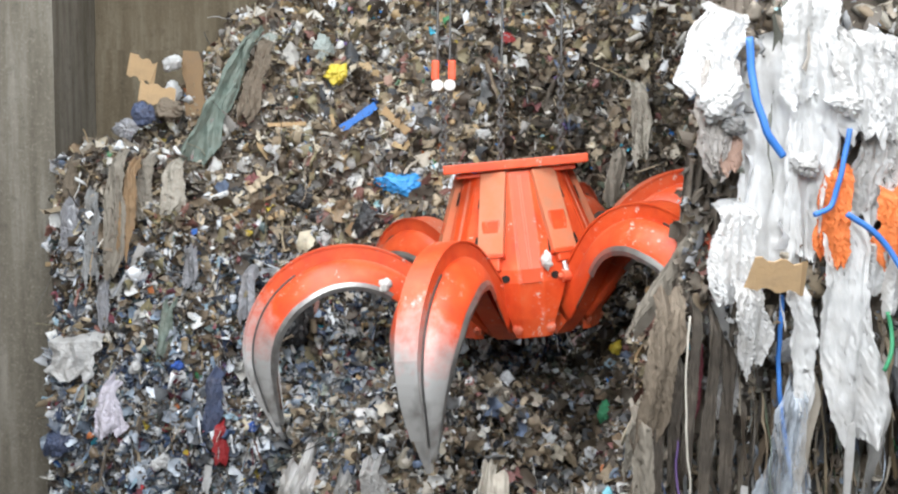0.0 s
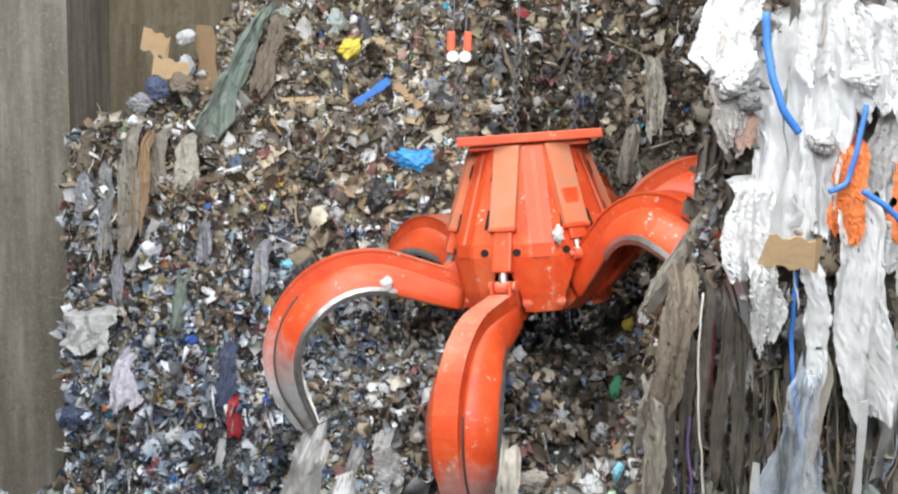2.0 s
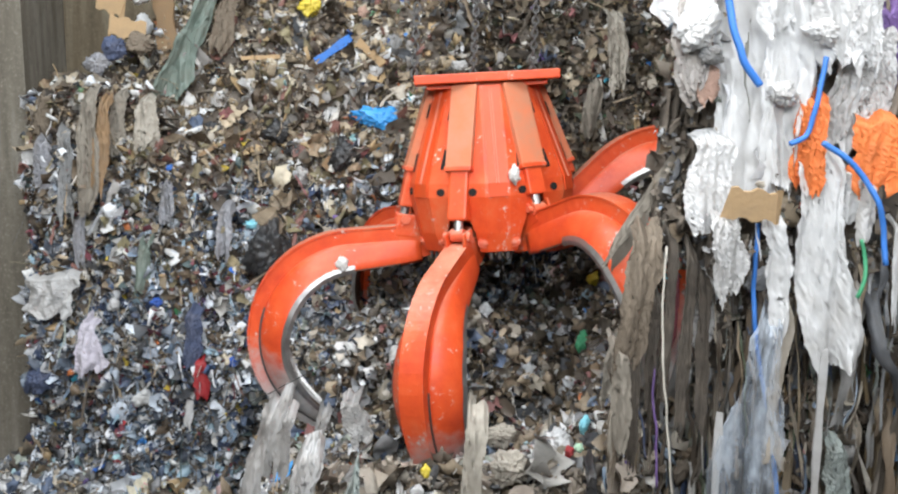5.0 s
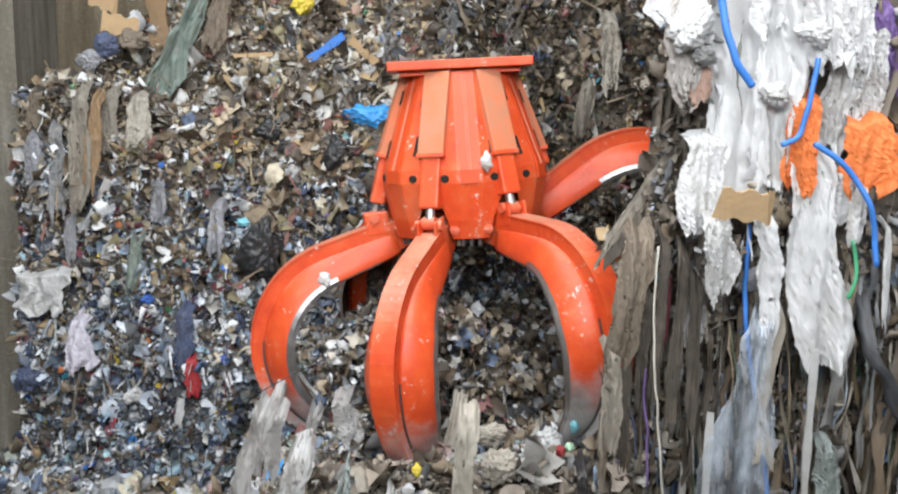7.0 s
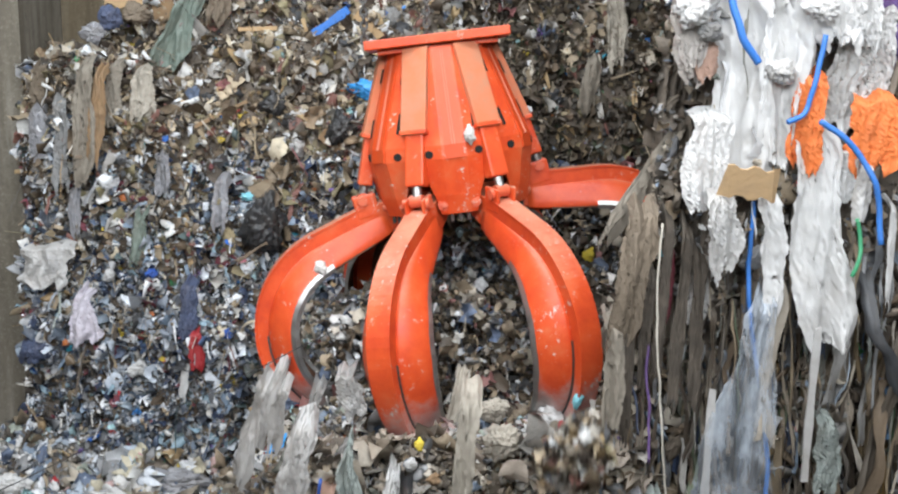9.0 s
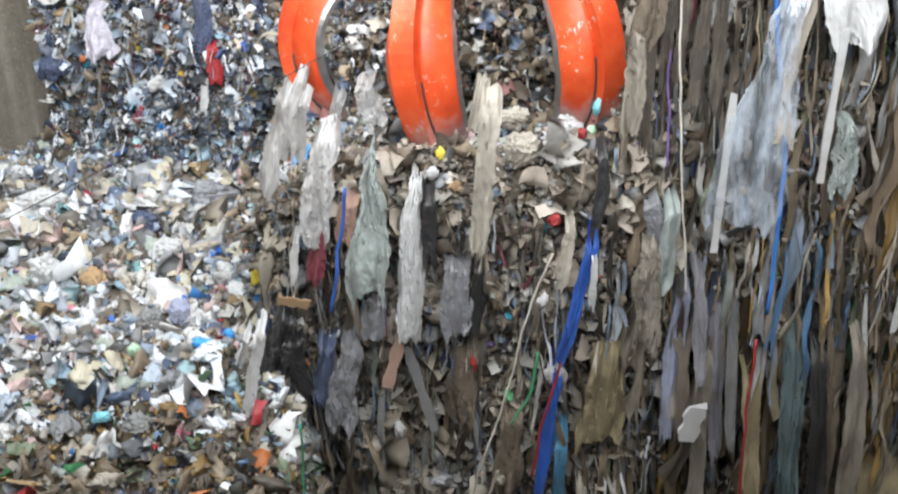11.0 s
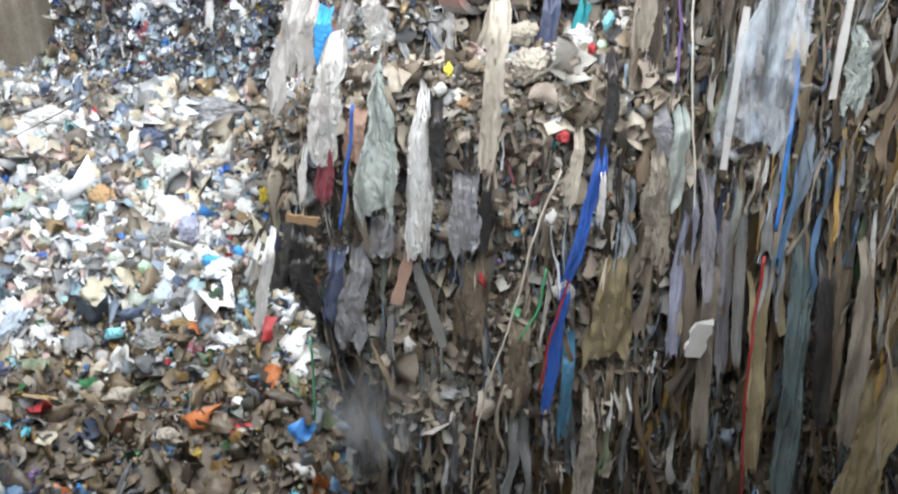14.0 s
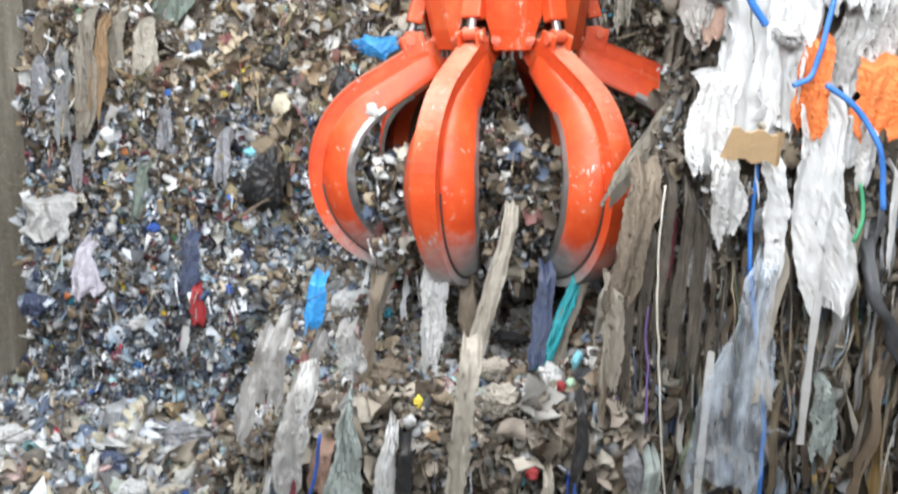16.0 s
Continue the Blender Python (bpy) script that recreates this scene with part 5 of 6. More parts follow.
cord("rope", "blue rope hanging beside the orange mesh sack", [(3.31, 8.77, 7.66), (3.53, 8.77, 7.53), (3.70, 8.77, 7.32), (3.83, 8.77, 7.08), (3.88, 8.77, 6.62)], 0.026, C_ROPE)
cord("rope", "long blue rope hanging down the face", [(2.89, 9.14, 6.95), (2.88, 9.14, 6.55), (2.88, 9.14, 6.14), (2.95, 9.14, 5.67), (3.07, 9.14, 5.03), (3.13, 9.14, 4.48), (3.14, 9.14, 3.73), (3.13, 9.14, 3.00)], 0.022, C_ROPE)
cord("cord", "thin white cord hanging down the face", [(2.04, 8.89, 6.79), (2.01, 8.89, 6.14), (2.03, 8.89, 5.69), (2.08, 8.89, 5.12), (2.12, 8.89, 4.59), (2.21, 8.89, 3.85), (2.25, 8.89, 3.37)], 0.010, C_STRING)
cord("cord", "purple tinsel cord in the face", [(2.02, 9.20, 5.66), (2.01, 9.20, 5.40), (2.05, 9.20, 5.02), (2.05, 9.20, 4.54)], 0.012, C_PURPLE)
cord("cord", "blue cord tangled in the face", [(1.77, 9.18, 5.82), (1.82, 9.18, 5.40), (1.91, 9.18, 5.19), (1.95, 9.18, 4.82)], 0.010, C_NAVY)
cord("cord", "green cord on a muddy rag", [(3.70, 8.86, 6.83), (3.77, 8.86, 6.58), (3.68, 8.86, 6.33)], 0.019, C_GREEN)
hang("cloth", "long brown rag hanging at the tower's foot", 2.16, 9.12, 6.9, 1.5, 0.11, C_DARKBROWN, lean=-0.08, flare=0.9)
hang("cloth", "long muddy rag hanging at the tower's foot", 2.33, 9.10, 6.85, 1.7, 0.12, C_DARKBROWN, lean=-0.1, flare=0.9)
hang("cloth", "dark brown rag hanging at the tower's foot", 2.46, 9.16, 6.6, 1.5, 0.14, C_DARKBROWN, lean=-0.05, flare=0.8)
hang("cloth", "dark rag hanging at the tower's foot", 2.02, 9.2, 6.4, 1.2, 0.12, C_DARKBROWN, lean=-0.06, flare=0.8)
hang("cloth", "dark brown strip hanging at the tower's foot", 1.83, 9.06, 6.1, 1.3, 0.13, C_DARKBROWN, lean=-0.04, flare=0.8)
hang("cloth", "narrow brown strip hanging at the tower's foot", 1.66, 9.1, 5.6, 0.9, 0.1, C_BROWN, lean=-0.05, flare=0.8)
# cut face: rags, strips and cords
hang("cloth", "grey-green pleated cloth hanging on the cut face", -0.66, 9.22, 4.78, 1.50, 0.35, C_SAGE, lean=-0.15, flare=1.5, top=0.3, pleats=5)
hang("plastic_sheet", "white paint-stained sack on the cut face", -0.28, 9.34, 4.44, 1.73, 0.28, C_WHITE, lean=-0.11, flare=1.2, top=0.35)
hang("cloth", "beige twisted rag over the ledge", 0.45, 9.25, 5.26, 1.54, 0.22, C_BEIGE, lean=-0.17, flare=0.8)
hang("plastic_sheet", "grey-white film drooping over the ledge corner", -1.41, 9.36, 5.35, 1.02, 0.19, C_DULL, lean=-0.33, flare=1.1)
hang("plastic_sheet", "grey-white film on the cut face", -1.09, 9.28, 4.94, 1.19, 0.29, C_FILM, lean=-0.21, flare=1.0)
hang("plastic_sheet", "thin pale film over the ledge", -1.26, 9.36, 5.29, 0.64, 0.16, C_DULL, lean=-0.14, flare=0.8)
hang("strap", "bright blue cloth strap down the cut face", 1.44, 9.24, 3.93, 1.54, 0.15, C_BLUE, lean=-0.34, flare=1.0, pleats=1)
hang("strap", "bright blue cloth strap, twisted", 1.13, 9.48, 2.32, 1.71, 0.16, C_BLUE, lean=-0.20, flare=0.7, pleats=1)
hang("cloth", "dull blue rag on the cut face", 1.20, 9.51, 1.43, 1.22, 0.16, C_TEALBLUE, lean=-0.07, flare=1.0)
hang("cloth", "lilac fluffy cloth strip", 2.39, 9.58, 3.25, 1.98, 0.21, C_LILAC, lean=-0.09, flare=0.7)
hang("cloth", "dark teal cloth hanging to the trench", 3.54, 9.46, 2.85, 4.05, 0.28, C_DARKTEAL, lean=0.24, flare=1.0)
hang("cloth", "ochre-brown bunched skirt of rags", 1.76, 9.62, 2.56, 1.37, 0.47, C_OCHRE, lean=-0.15, flare=1.5, pleats=8)
hang("cloth", "pale brown sack cloth", 1.46, 9.52, 0.71, 1.89, 0.27, C_BEIGE, lean=-0.07, flare=1.1, top=0.4)
hang("cloth", "ochre sheet at the foot of the face", 4.84, 9.54, 0.90, 2.77, 0.57, C_OCHRE, lean=-0.28, flare=1.4)
hang("plastic_sheet", "dark grey film on the cut face", -1.01, 9.50, 2.66, 1.14, 0.36, C_GREYFILM, lean=-0.21, flare=1.0, top=0.5)
hang("plastic_sheet", "grey torn film with pale creases", 0.11, 9.45, 3.49, 0.78, 0.33, C_GREYFILM, lean=-0.05, flare=1.0)
hang("cloth", "muddy trousers-like rag on the cut face", 2.01, 9.34, 3.84, 1.33, 0.30, C_MUDDY, lean=-0.03, flare=1.0)
hang("cloth", "narrow grey rag strip on the dark face", 2.84, 9.42, 3.40, 2.21, 0.13, C_GREY, lean=0.17, flare=0.9)
hang("cloth", "muddy brown cloth strip", 2.64, 9.43, 2.63, 2.54, 0.20, C_MUDDY, lean=0.04, flare=1.1)
hang("cloth", "dark brown tarpaulin strip", 4.01, 9.61, 2.75, 2.36, 0.23, C_BROWN, lean=0.10, flare=1.0)
hang("cloth", "dark brown tarpaulin strip", 4.20, 9.38, 2.74, 2.66, 0.23, C_MUDDY, lean=0.15, flare=1.0)
hang("cloth", "pale green rag at the edge of the face", 3.71, 9.24, 4.93, 0.71, 0.25, C_SAGE, lean=0.01, flare=1.1)
hang("cloth", "muddy brown cloth over the cut face", -1.10, 9.73, 0.97, 0.99, 0.26, C_BROWN, lean=-0.17, flare=1.1)
hang("cloth", "dull brown rag hanging in deep shade", 0.66, 9.54, 1.65, 1.08, 0.31, C_BROWN, lean=-0.09, flare=1.0)
cord("cord", "white cord running down the cut face", [(1.01, 9.18, 3.70), (0.75, 9.18, 2.97), (0.58, 9.18, 2.11), (0.28, 9.18, 1.17), (0.13, 9.18, 0.39), (0.08, 9.18, -0.62)], 0.012, C_STRING)
cord("cord", "red cord on the blue strap", [(1.26, 9.41, 2.66), (1.10, 9.41, 2.15), (0.96, 9.41, 1.58), (0.87, 9.41, 0.90)], 0.015, C_RED)
cord("cord", "red cord hanging in the dark face", [(3.06, 9.14, 2.71), (3.04, 9.14, 1.97), (3.05, 9.14, 1.10), (3.19, 9.14, -0.70)], 0.015, C_RED)
cord("cord", "green cord loop on the cut face", [(0.90, 9.44, 2.45), (0.87, 9.44, 2.00), (0.64, 9.44, 1.57)], 0.015, C_GREEN)
cord("cord", "green cord in the trench", [(-1.32, 7.82, 2.74), (-1.34, 7.82, 2.11), (-1.38, 7.82, 1.57)], 0.011, C_GREEN)
cord("cord", "dark blue cord on the cut face", [(-0.93, 9.23, 4.40), (-1.04, 9.23, 3.76), (-1.15, 9.23, 3.08)], 0.017, C_BLUE)
cord("cord", "pale tangled string on the cut face", [(0.50, 9.48, 0.94), (0.40, 9.48, 0.62), (0.39, 9.48, 0.30), (0.48, 9.48, 0.04)], 0.021, C_BEIGE)
board("pipe", "dark rubber pipe end sticking out", 2.78, 8.98, 4.02, 0.39, 0.06, 30, C_BLACK)
board("card", "white rectangular card on lilac cloth", 2.53, 9.28, 1.67, 0.41, 0.23, 76, C_WHITE)
board("plank", "pale grey plank standing in rags", -0.30, 9.45, 2.02, 1.07, 0.10, -76, C_GREY)
board("plank", "pinkish wooden splinter in grey film", -0.56, 9.40, 2.44, 0.67, 0.12, -106, C_PINK)
board("plank", "short orange-brown wood piece", -1.51, 9.22, 3.21, 0.31, 0.09, -12, C_WOOD)
bag("bag", "white knotted rag beside red cord", 1.11, 9.59, 2.10, 0.25, 0.32, C_WHITE)
bag("bag", "small pale knotted bag", 0.52, 9.54, 0.80, 0.18, 0.19, C_BEIGE)
bag("bag", "small white bag on the cut face", -1.63, 9.65, 1.85, 0.18, 0.18, C_WHITE)
bag("bag", "small white bag on the cut face", -0.55, 9.49, 1.51, 0.14, 0.26, C_FILM)
bag("bag", "small white bag on the cut face", 0.93, 9.11, 3.22, 0.12, 0.20, C_FILM)
bag("packet", "yellow packet on the ledge lip", -0.04, 9.31, 4.69, 0.12, 0.14, C_YELLOW)
bag("packet", "yellow packet at the corner of the ledge", -2.00, 10.07, 3.09, 0.16, 0.23, C_YELLOW)
bag("packet", "red packet on the cut face", 1.04, 9.36, 3.97, 0.13, 0.14, C_RED)
bag("packet", "red packet on the cut face", 0.25, 9.51, 2.30, 0.07, 0.21, C_RED)
bag("packet", "crumpled orange packet on the cut face", 0.09, 9.14, 4.42, 0.13, 0.13, C_WOOD)
bag("bag", "pale sponge-like clump on the ledge lip", 0.77, 9.65, 4.58, 0.47, 0.37, C_BEIGE)
# floor heap
bag("bag", "crumpled white bag on the pale heap", -5.26, 12.74, 2.94, 0.69, 0.45, C_WHITE)
bag("bag", "torn white bag on the pale heap", -4.84, 11.54, 2.54, 0.52, 0.50, C_WHITE)
bag("bag", "tan paper sack on the pale heap", -4.15, 11.23, 2.50, 0.39, 0.46, C_CARD)
bag("bag", "dark crumpled film on the pale heap", -3.24, 13.38, 2.75, 0.94, 0.41, C_GREYFILM)
bag("bag", "white crumpled bag on the pale heap", -3.43, 12.03, 2.51, 0.49, 0.39, C_WHITE)
bag("bag", "white crumpled bag on the pale heap", -3.32, 13.10, 2.60, 0.31, 0.26, C_WHITE)
bag("bag", "round dark grey bag on the heap", -3.03, 8.65, 2.18, 0.43, 0.34, C_GREY)
bag("bag", "crumpled grey bag on the heap", -3.29, 10.30, 2.47, 0.37, 0.33, C_GREY)
bag("bag", "lilac crumpled bag on the heap", -2.92, 10.21, 2.60, 0.31, 0.33, C_LILAC)
bag("bag", "blue ball-like bag on the heap", -4.48, 8.39, 2.06, 0.29, 0.27, C_NAVY)
bag("bag", "crumpled navy cloth on the heap", -3.84, 12.41, 2.77, 0.44, 0.34, C_NAVY)
bag("bag", "beige crumpled sack on the heap", -3.13, 7.81, 2.17, 0.35, 0.22, C_BEIGE)
bag("bag", "beige crumpled sack on the heap", -2.56, 7.20, 2.16, 0.29, 0.22, C_BEIGE)
bag("bag", "brown crumpled sack on the heap", -2.97, 7.61, 2.07, 0.25, 0.18, C_PINK)
bag("packet", "flat red plastic piece on the pale heap", -4.88, 13.06, 2.67, 0.51, 0.16, C_RED)
bag("packet", "bright blue packet on the heap", -2.51, 9.46, 2.63, 0.32, 0.15, C_SKY)
bag("packet", "bright blue packet on the heap", -2.32, 9.76, 2.56, 0.17, 0.19, C_SKY)
bag("packet", "cyan plastic packet on the heap", -3.45, 8.83, 2.19, 0.19, 0.16, C_CYAN)
bag("packet", "pale green packet on the heap", -3.36, 9.82, 2.37, 0.15, 0.15, C_MINT)
bag("packet", "deep blue packet on the heap", -4.54, 10.09, 2.38, 0.17, 0.11, C_BLUE)
bag("bag", "white foam piece on the heap", -2.62, 11.26, 2.50, 0.30, 0.27, C_FILM)
bag("bag", "white torn film on the heap", -2.85, 9.00, 2.24, 0.19, 0.17, C_WHITE)
bag("bag", "crumpled grey film on the heap", -3.92, 10.57, 2.38, 0.51, 0.25, C_GREYFILM)
bag("bag", "white torn film on the heap", -6.01, 13.99, 2.88, 0.45, 0.30, C_WHITE)
# bank
hang("tarpaulin", "dark green tarpaulin hanging from the bank's top", -2.76, 15.23, 10.13, 2.0, 0.42, C_DARKGREEN, lean=-0.95, flare=1.7, top=0.25, pleats=4)
hang("cloth", "brown dusty cloth strip on the bank", -2.57, 15.30, 9.97, 1.14, 0.30, C_BROWN, lean=-0.38, flare=1.0)
hang("cloth", "tan cloth hanging on the bank", -3.81, 14.91, 8.21, 0.75, 0.35, C_BEIGE, lean=-0.09, flare=1.0)
hang("cloth", "muddy cloth strip beside the concrete pier", -4.57, 14.65, 8.33, 1.74, 0.32, C_MUDDY, lean=-0.12, flare=0.9)
hang("cloth", "grey cloth strip beside the concrete pier", -4.97, 14.75, 7.78, 1.28, 0.27, C_GREY, lean=-0.05, flare=0.9)
hang("cloth", "brown cloth strip beside the concrete pier", -4.38, 14.67, 8.17, 1.35, 0.24, C_WOOD, lean=-0.15, flare=0.7)
hang("cloth", "grey rag on the lower bank", -5.38, 14.99, 7.61, 0.73, 0.32, C_GREYFILM, lean=0.02, flare=1.0)
hang("cloth", "thin grey rag on the wet bank", -4.87, 14.85, 6.57, 0.73, 0.19, C_GREYFILM, lean=-0.00, flare=0.8)
hang("plastic_sheet", "white lacy film on the wet bank", -5.20, 14.57, 5.79, 0.64, 0.79, C_FILM, lean=-0.10, flare=0.9, pleats=9)
hang("plastic_sheet", "lilac-white film hanging on the wet bank", -4.58, 14.21, 5.18, 0.77, 0.38, C_LILACWHITE, lean=-0.06, flare=1.2, top=0.4)
hang("plastic_sheet", "white film strip under the red bag", -3.15, 13.79, 4.31, 0.56, 0.15, C_WHITE, lean=-0.08, flare=0.7)
hang("bag", "shiny red bag hanging on the wet bank", -3.04, 13.73, 4.74, 0.56, 0.19, C_RED, lean=-0.00, flare=1.2, top=0.5)
hang("plastic_sheet", "grey-white rag hanging on the brown bank", 2.60, 14.75, 9.28, 1.07, 0.30, C_BEIGE, lean=0.09, flare=0.7)
hang("cloth", "dusty grey cloth strip on the brown bank", 2.37, 14.62, 8.33, 0.63, 0.22, C_BEIGE, lean=-0.10, flare=0.7)
hang("cloth", "dark navy rag on the wet bank", -3.10, 13.87, 5.36, 0.85, 0.26, C_NAVY, lean=-0.05, flare=0.8)
hang("cloth", "dark rag on the wet bank", -3.80, 14.27, 6.23, 0.71, 0.23, C_DARKGREEN, lean=-0.13, flare=0.9)
board("plank", "brown upright plank against the concrete", -3.74, 15.66, 9.16, 1.15, 0.31, -87, C_WOOD)
board("plank", "light wooden plank on the bank", -0.76, 15.08, 8.74, 0.48, 0.11, -42, C_CARD)
board("plank", "broken board sticking out beside the pier", -7.17, 18.91, 7.30, 0.64, 0.16, 35, C_CARD)
board("plank", "broken board sticking out beside the pier", -7.23, 19.14, 7.61, 0.43, 0.23, 14, C_WOOD)
board("plank", "thin wooden lath on the bank", -2.79, 14.77, 7.52, 0.81, 0.05, 26, C_WOOD)
board("plank", "thin wooden lath on the bank", -2.33, 15.32, 8.70, 0.55, 0.06, 2, C_CARD)
board("strip", "blue and grey plastic strip on the bank", -1.49, 15.30, 8.67, 1.03, 0.11, 34, C_ROPE)
board("cardboard", "torn cardboard on the bank's edge", -4.44, 15.50, 9.50, 0.39, 0.30, -22, C_CARD)
board("cardboard", "torn cardboard on the bank's edge", -4.24, 15.40, 9.13, 0.52, 0.27, -13, C_CARD)
board("cardboard", "brown cardboard bits on the bank", -1.22, 14.50, 7.17, 0.38, 0.19, -31, C_WOOD)
bag("bag", "dark crumpled bag on the bank's edge", -4.42, 15.35, 8.86, 0.42, 0.34, C_NAVY)
bag("bag", "brown crumpled sack on the bank's edge", -4.05, 15.3, 8.92, 0.46, 0.36, C_BROWN)
bag("bag", "grey crumpled bag on the bank's edge", -4.62, 15.3, 8.66, 0.4, 0.3, C_GREYFILM)
bag("bag", "white torn bag on the bank's edge", -3.99, 15.44, 9.60, 0.30, 0.25, C_WHITE)
bag("bag", "white torn film on the bank's edge", -4.17, 16.04, 9.22, 0.26, 0.38, C_WHITE)
bag("bag", "yellow crumpled packet on the bank", -1.63, 15.50, 9.42, 0.39, 0.35, C_YELLOW)
bag("bag", "grey-green sack on the bank", -1.86, 15.82, 9.81, 0.39, 0.45, C_SAGE)
bag("bag", "bright blue plastic film on the bank", -0.62, 15.01, 7.84, 0.78, 0.37, C_SKY)
bag("bag", "black refuse bag on the bank", -1.11, 14.48, 7.31, 0.49, 0.49, C_BLACK)
bag("bag", "dark bag on the bank", -2.06, 14.99, 7.65, 0.49, 0.41, C_BLACK)
bag("bag", "dark grey bag on the bank", -0.45, 15.43, 8.88, 0.37, 0.33, C_GREY)
bag("bag", "dark bag on the bank", -1.80, 14.84, 7.41, 0.35, 0.29, C_BLACK)
bag("bag", "white foam flap on the bank", -1.72, 14.70, 7.12, 0.21, 0.46, C_FILM)
bag("bag", "white foam pieces on the bank", -1.71, 14.81, 7.52, 0.32, 0.18, C_WHITE)
bag("bag", "red tangled net on the bank", 0.88, 16.34, 10.04, 0.32, 0.25, C_RED)
bag("bag", "pink plastic cup on the bank", -0.90, 15.89, 9.33, 0.19, 0.29, C_PINK)
bag("bag", "white crumpled bag on the bank", -0.70, 15.15, 8.50, 0.28, 0.23, C_WHITE)
bag("bag", "white torn film on the bank", -0.44, 15.08, 8.01, 0.24, 0.16, C_WHITE)
bag("bag", "cream torn film on the bank", 0.46, 15.11, 8.54, 0.36, 0.21, C_FILM)
bag("bag", "white film on the wet bank", -4.36, 14.64, 5.30, 0.19, 0.24, C_WHITE)
bag("bag", "navy bag at the foot of the pier", -5.44, 14.68, 4.23, 0.56, 0.48, C_NAVY)
bag("bag", "white film at the foot of the bank", -3.92, 14.27, 4.06, 0.26, 0.23, C_WHITE)
bag("bag", "black bag with a hole in the bank", -2.17, 14.27, 6.02, 0.70, 0.93, C_BLACK)
bag("bag", "cyan and white film on a black bag", -2.30, 14.54, 6.40, 0.60, 0.17, C_CYAN)
bag("bag", "ochre cloth lump on the wet bank", -2.64, 14.33, 5.82, 0.20, 0.47, C_OCHRE)
bag("bag", "olive bag on the wet bank", -2.33, 13.93, 4.16, 0.23, 0.26, C_SAGE)
bag("bag", "small blue bag on the wet bank", -2.64, 13.85, 4.63, 0.18, 0.15, C_BLUE)
bag("bag", "blue speck bag on the wet bank", -3.68, 14.22, 5.40, 0.18, 0.15, C_BLUE)
bag("bag", "grey-white bag on the wet bank", -4.41, 14.68, 5.28, 0.17, 0.24, C_WHITE)
bag("bag", "pale crescent of film on the wet bank", -3.96, 14.28, 4.03, 0.26, 0.20, C_WHITE)
# ledge
bag("bag", "white feathery film clump on the ledge", -0.89, 12.43, 4.82, 0.50, 0.47, C_WHITE)
bag("bag", "white bag on the ledge behind the claw", 1.23, 12.40, 4.86, 0.34, 0.38, C_WHITE)
bag("bag", "black rubber piece on the ledge", 1.00, 11.37, 4.72, 0.55, 0.16, C_BLACK)
bag("bag", "dark red cloth under the grab", 0.46, 12.58, 4.93, 0.88, 0.25, C_MAROON)
bag("bag", "tan cardboard lump under the grab", 1.48, 12.46, 4.98, 0.32, 0.23, C_CARD)
bag("bag", "green and blue packet on the ledge", 1.81, 12.15, 5.21, 0.20, 0.30, C_GREEN)
bag("bag", "white film on the ledge", 1.17, 12.10, 4.76, 0.39, 0.29, C_WHITE)
bag("bag", "white crumpled paper on the ledge", 0.24, 12.04, 4.61, 0.33, 0.22, C_WHITE)
bag("bag", "pale film under the grab", 1.29, 13.60, 5.44, 0.19, 0.25, C_FILM)
bag("packet", "yellow packet under the grab", 1.99, 12.54, 5.91, 0.18, 0.16, C_YELLOW)
# Placed along sight lines at one depth; it touches neither ledge nor heap.
cord("cable", "thin black cable placed to fit the camera's view", [(-4.21, 9.38, 4.10), (-3.32, 9.38, 4.53), (-2.47, 9.38, 4.93), (-1.64, 9.38, 5.33), (-0.82, 9.38, 5.74)], 0.005, C_BLACK)
hang("plastic_sheet", "black film bundle hanging on the cut face", -1.67, 9.43, 2.99, 0.78, 0.31, C_BLACK, lean=-0.15, flare=0.9)
hang("plastic_sheet", "black film bundle hanging on the cut face", -1.59, 9.44, 2.71, 0.66, 0.24, C_BLACK, lean=0.01, flare=0.8)
hang("cloth", "navy rag among grey film", -1.26, 9.48, 2.61, 0.74, 0.22, C_NAVY, lean=-0.11, flare=0.9)
hang("plastic_sheet", "slim white film at the corner of the cut face", -1.77, 8.64, 3.24, 0.92, 0.13, C_WHITE, lean=-0.20, flare=0.8)
hang("plastic_sheet", "small white film at the corner of the cut face", -1.98, 9.14, 2.90, 0.33, 0.13, C_WHITE, lean=-0.13, flare=0.8)
hang("plastic_sheet", "pale striped film ribbon on the cut face", -1.47, 9.39, 3.88, 0.56, 0.09, C_FILM, lean=-0.04, flare=0.9)
hang("cloth", "dark maroon rag on the cut face", -1.21, 9.33, 3.99, 0.61, 0.20, C_MAROON, lean=-0.09, flare=0.9)
hang("cloth", "dull pink rag on the cut face", -0.92, 9.37, 4.25, 0.47, 0.21, C_PINK, lean=-0.09, flare=0.9)
hang("plastic_sheet", "crumpled grey film on the cut face", -0.72, 9.43, 3.15, 0.49, 0.28, C_GREYFILM, lean=-0.04, flare=0.9)
hang("plastic_sheet", "black film strip on the cut face", -0.15, 9.21, 4.38, 0.82, 0.16, C_BLACK, lean=-0.01, flare=0.8)
hang("plastic_sheet", "black film strip on the cut face", 0.32, 9.43, 3.52, 0.84, 0.15, C_BLACK, lean=-0.07, flare=0.8)
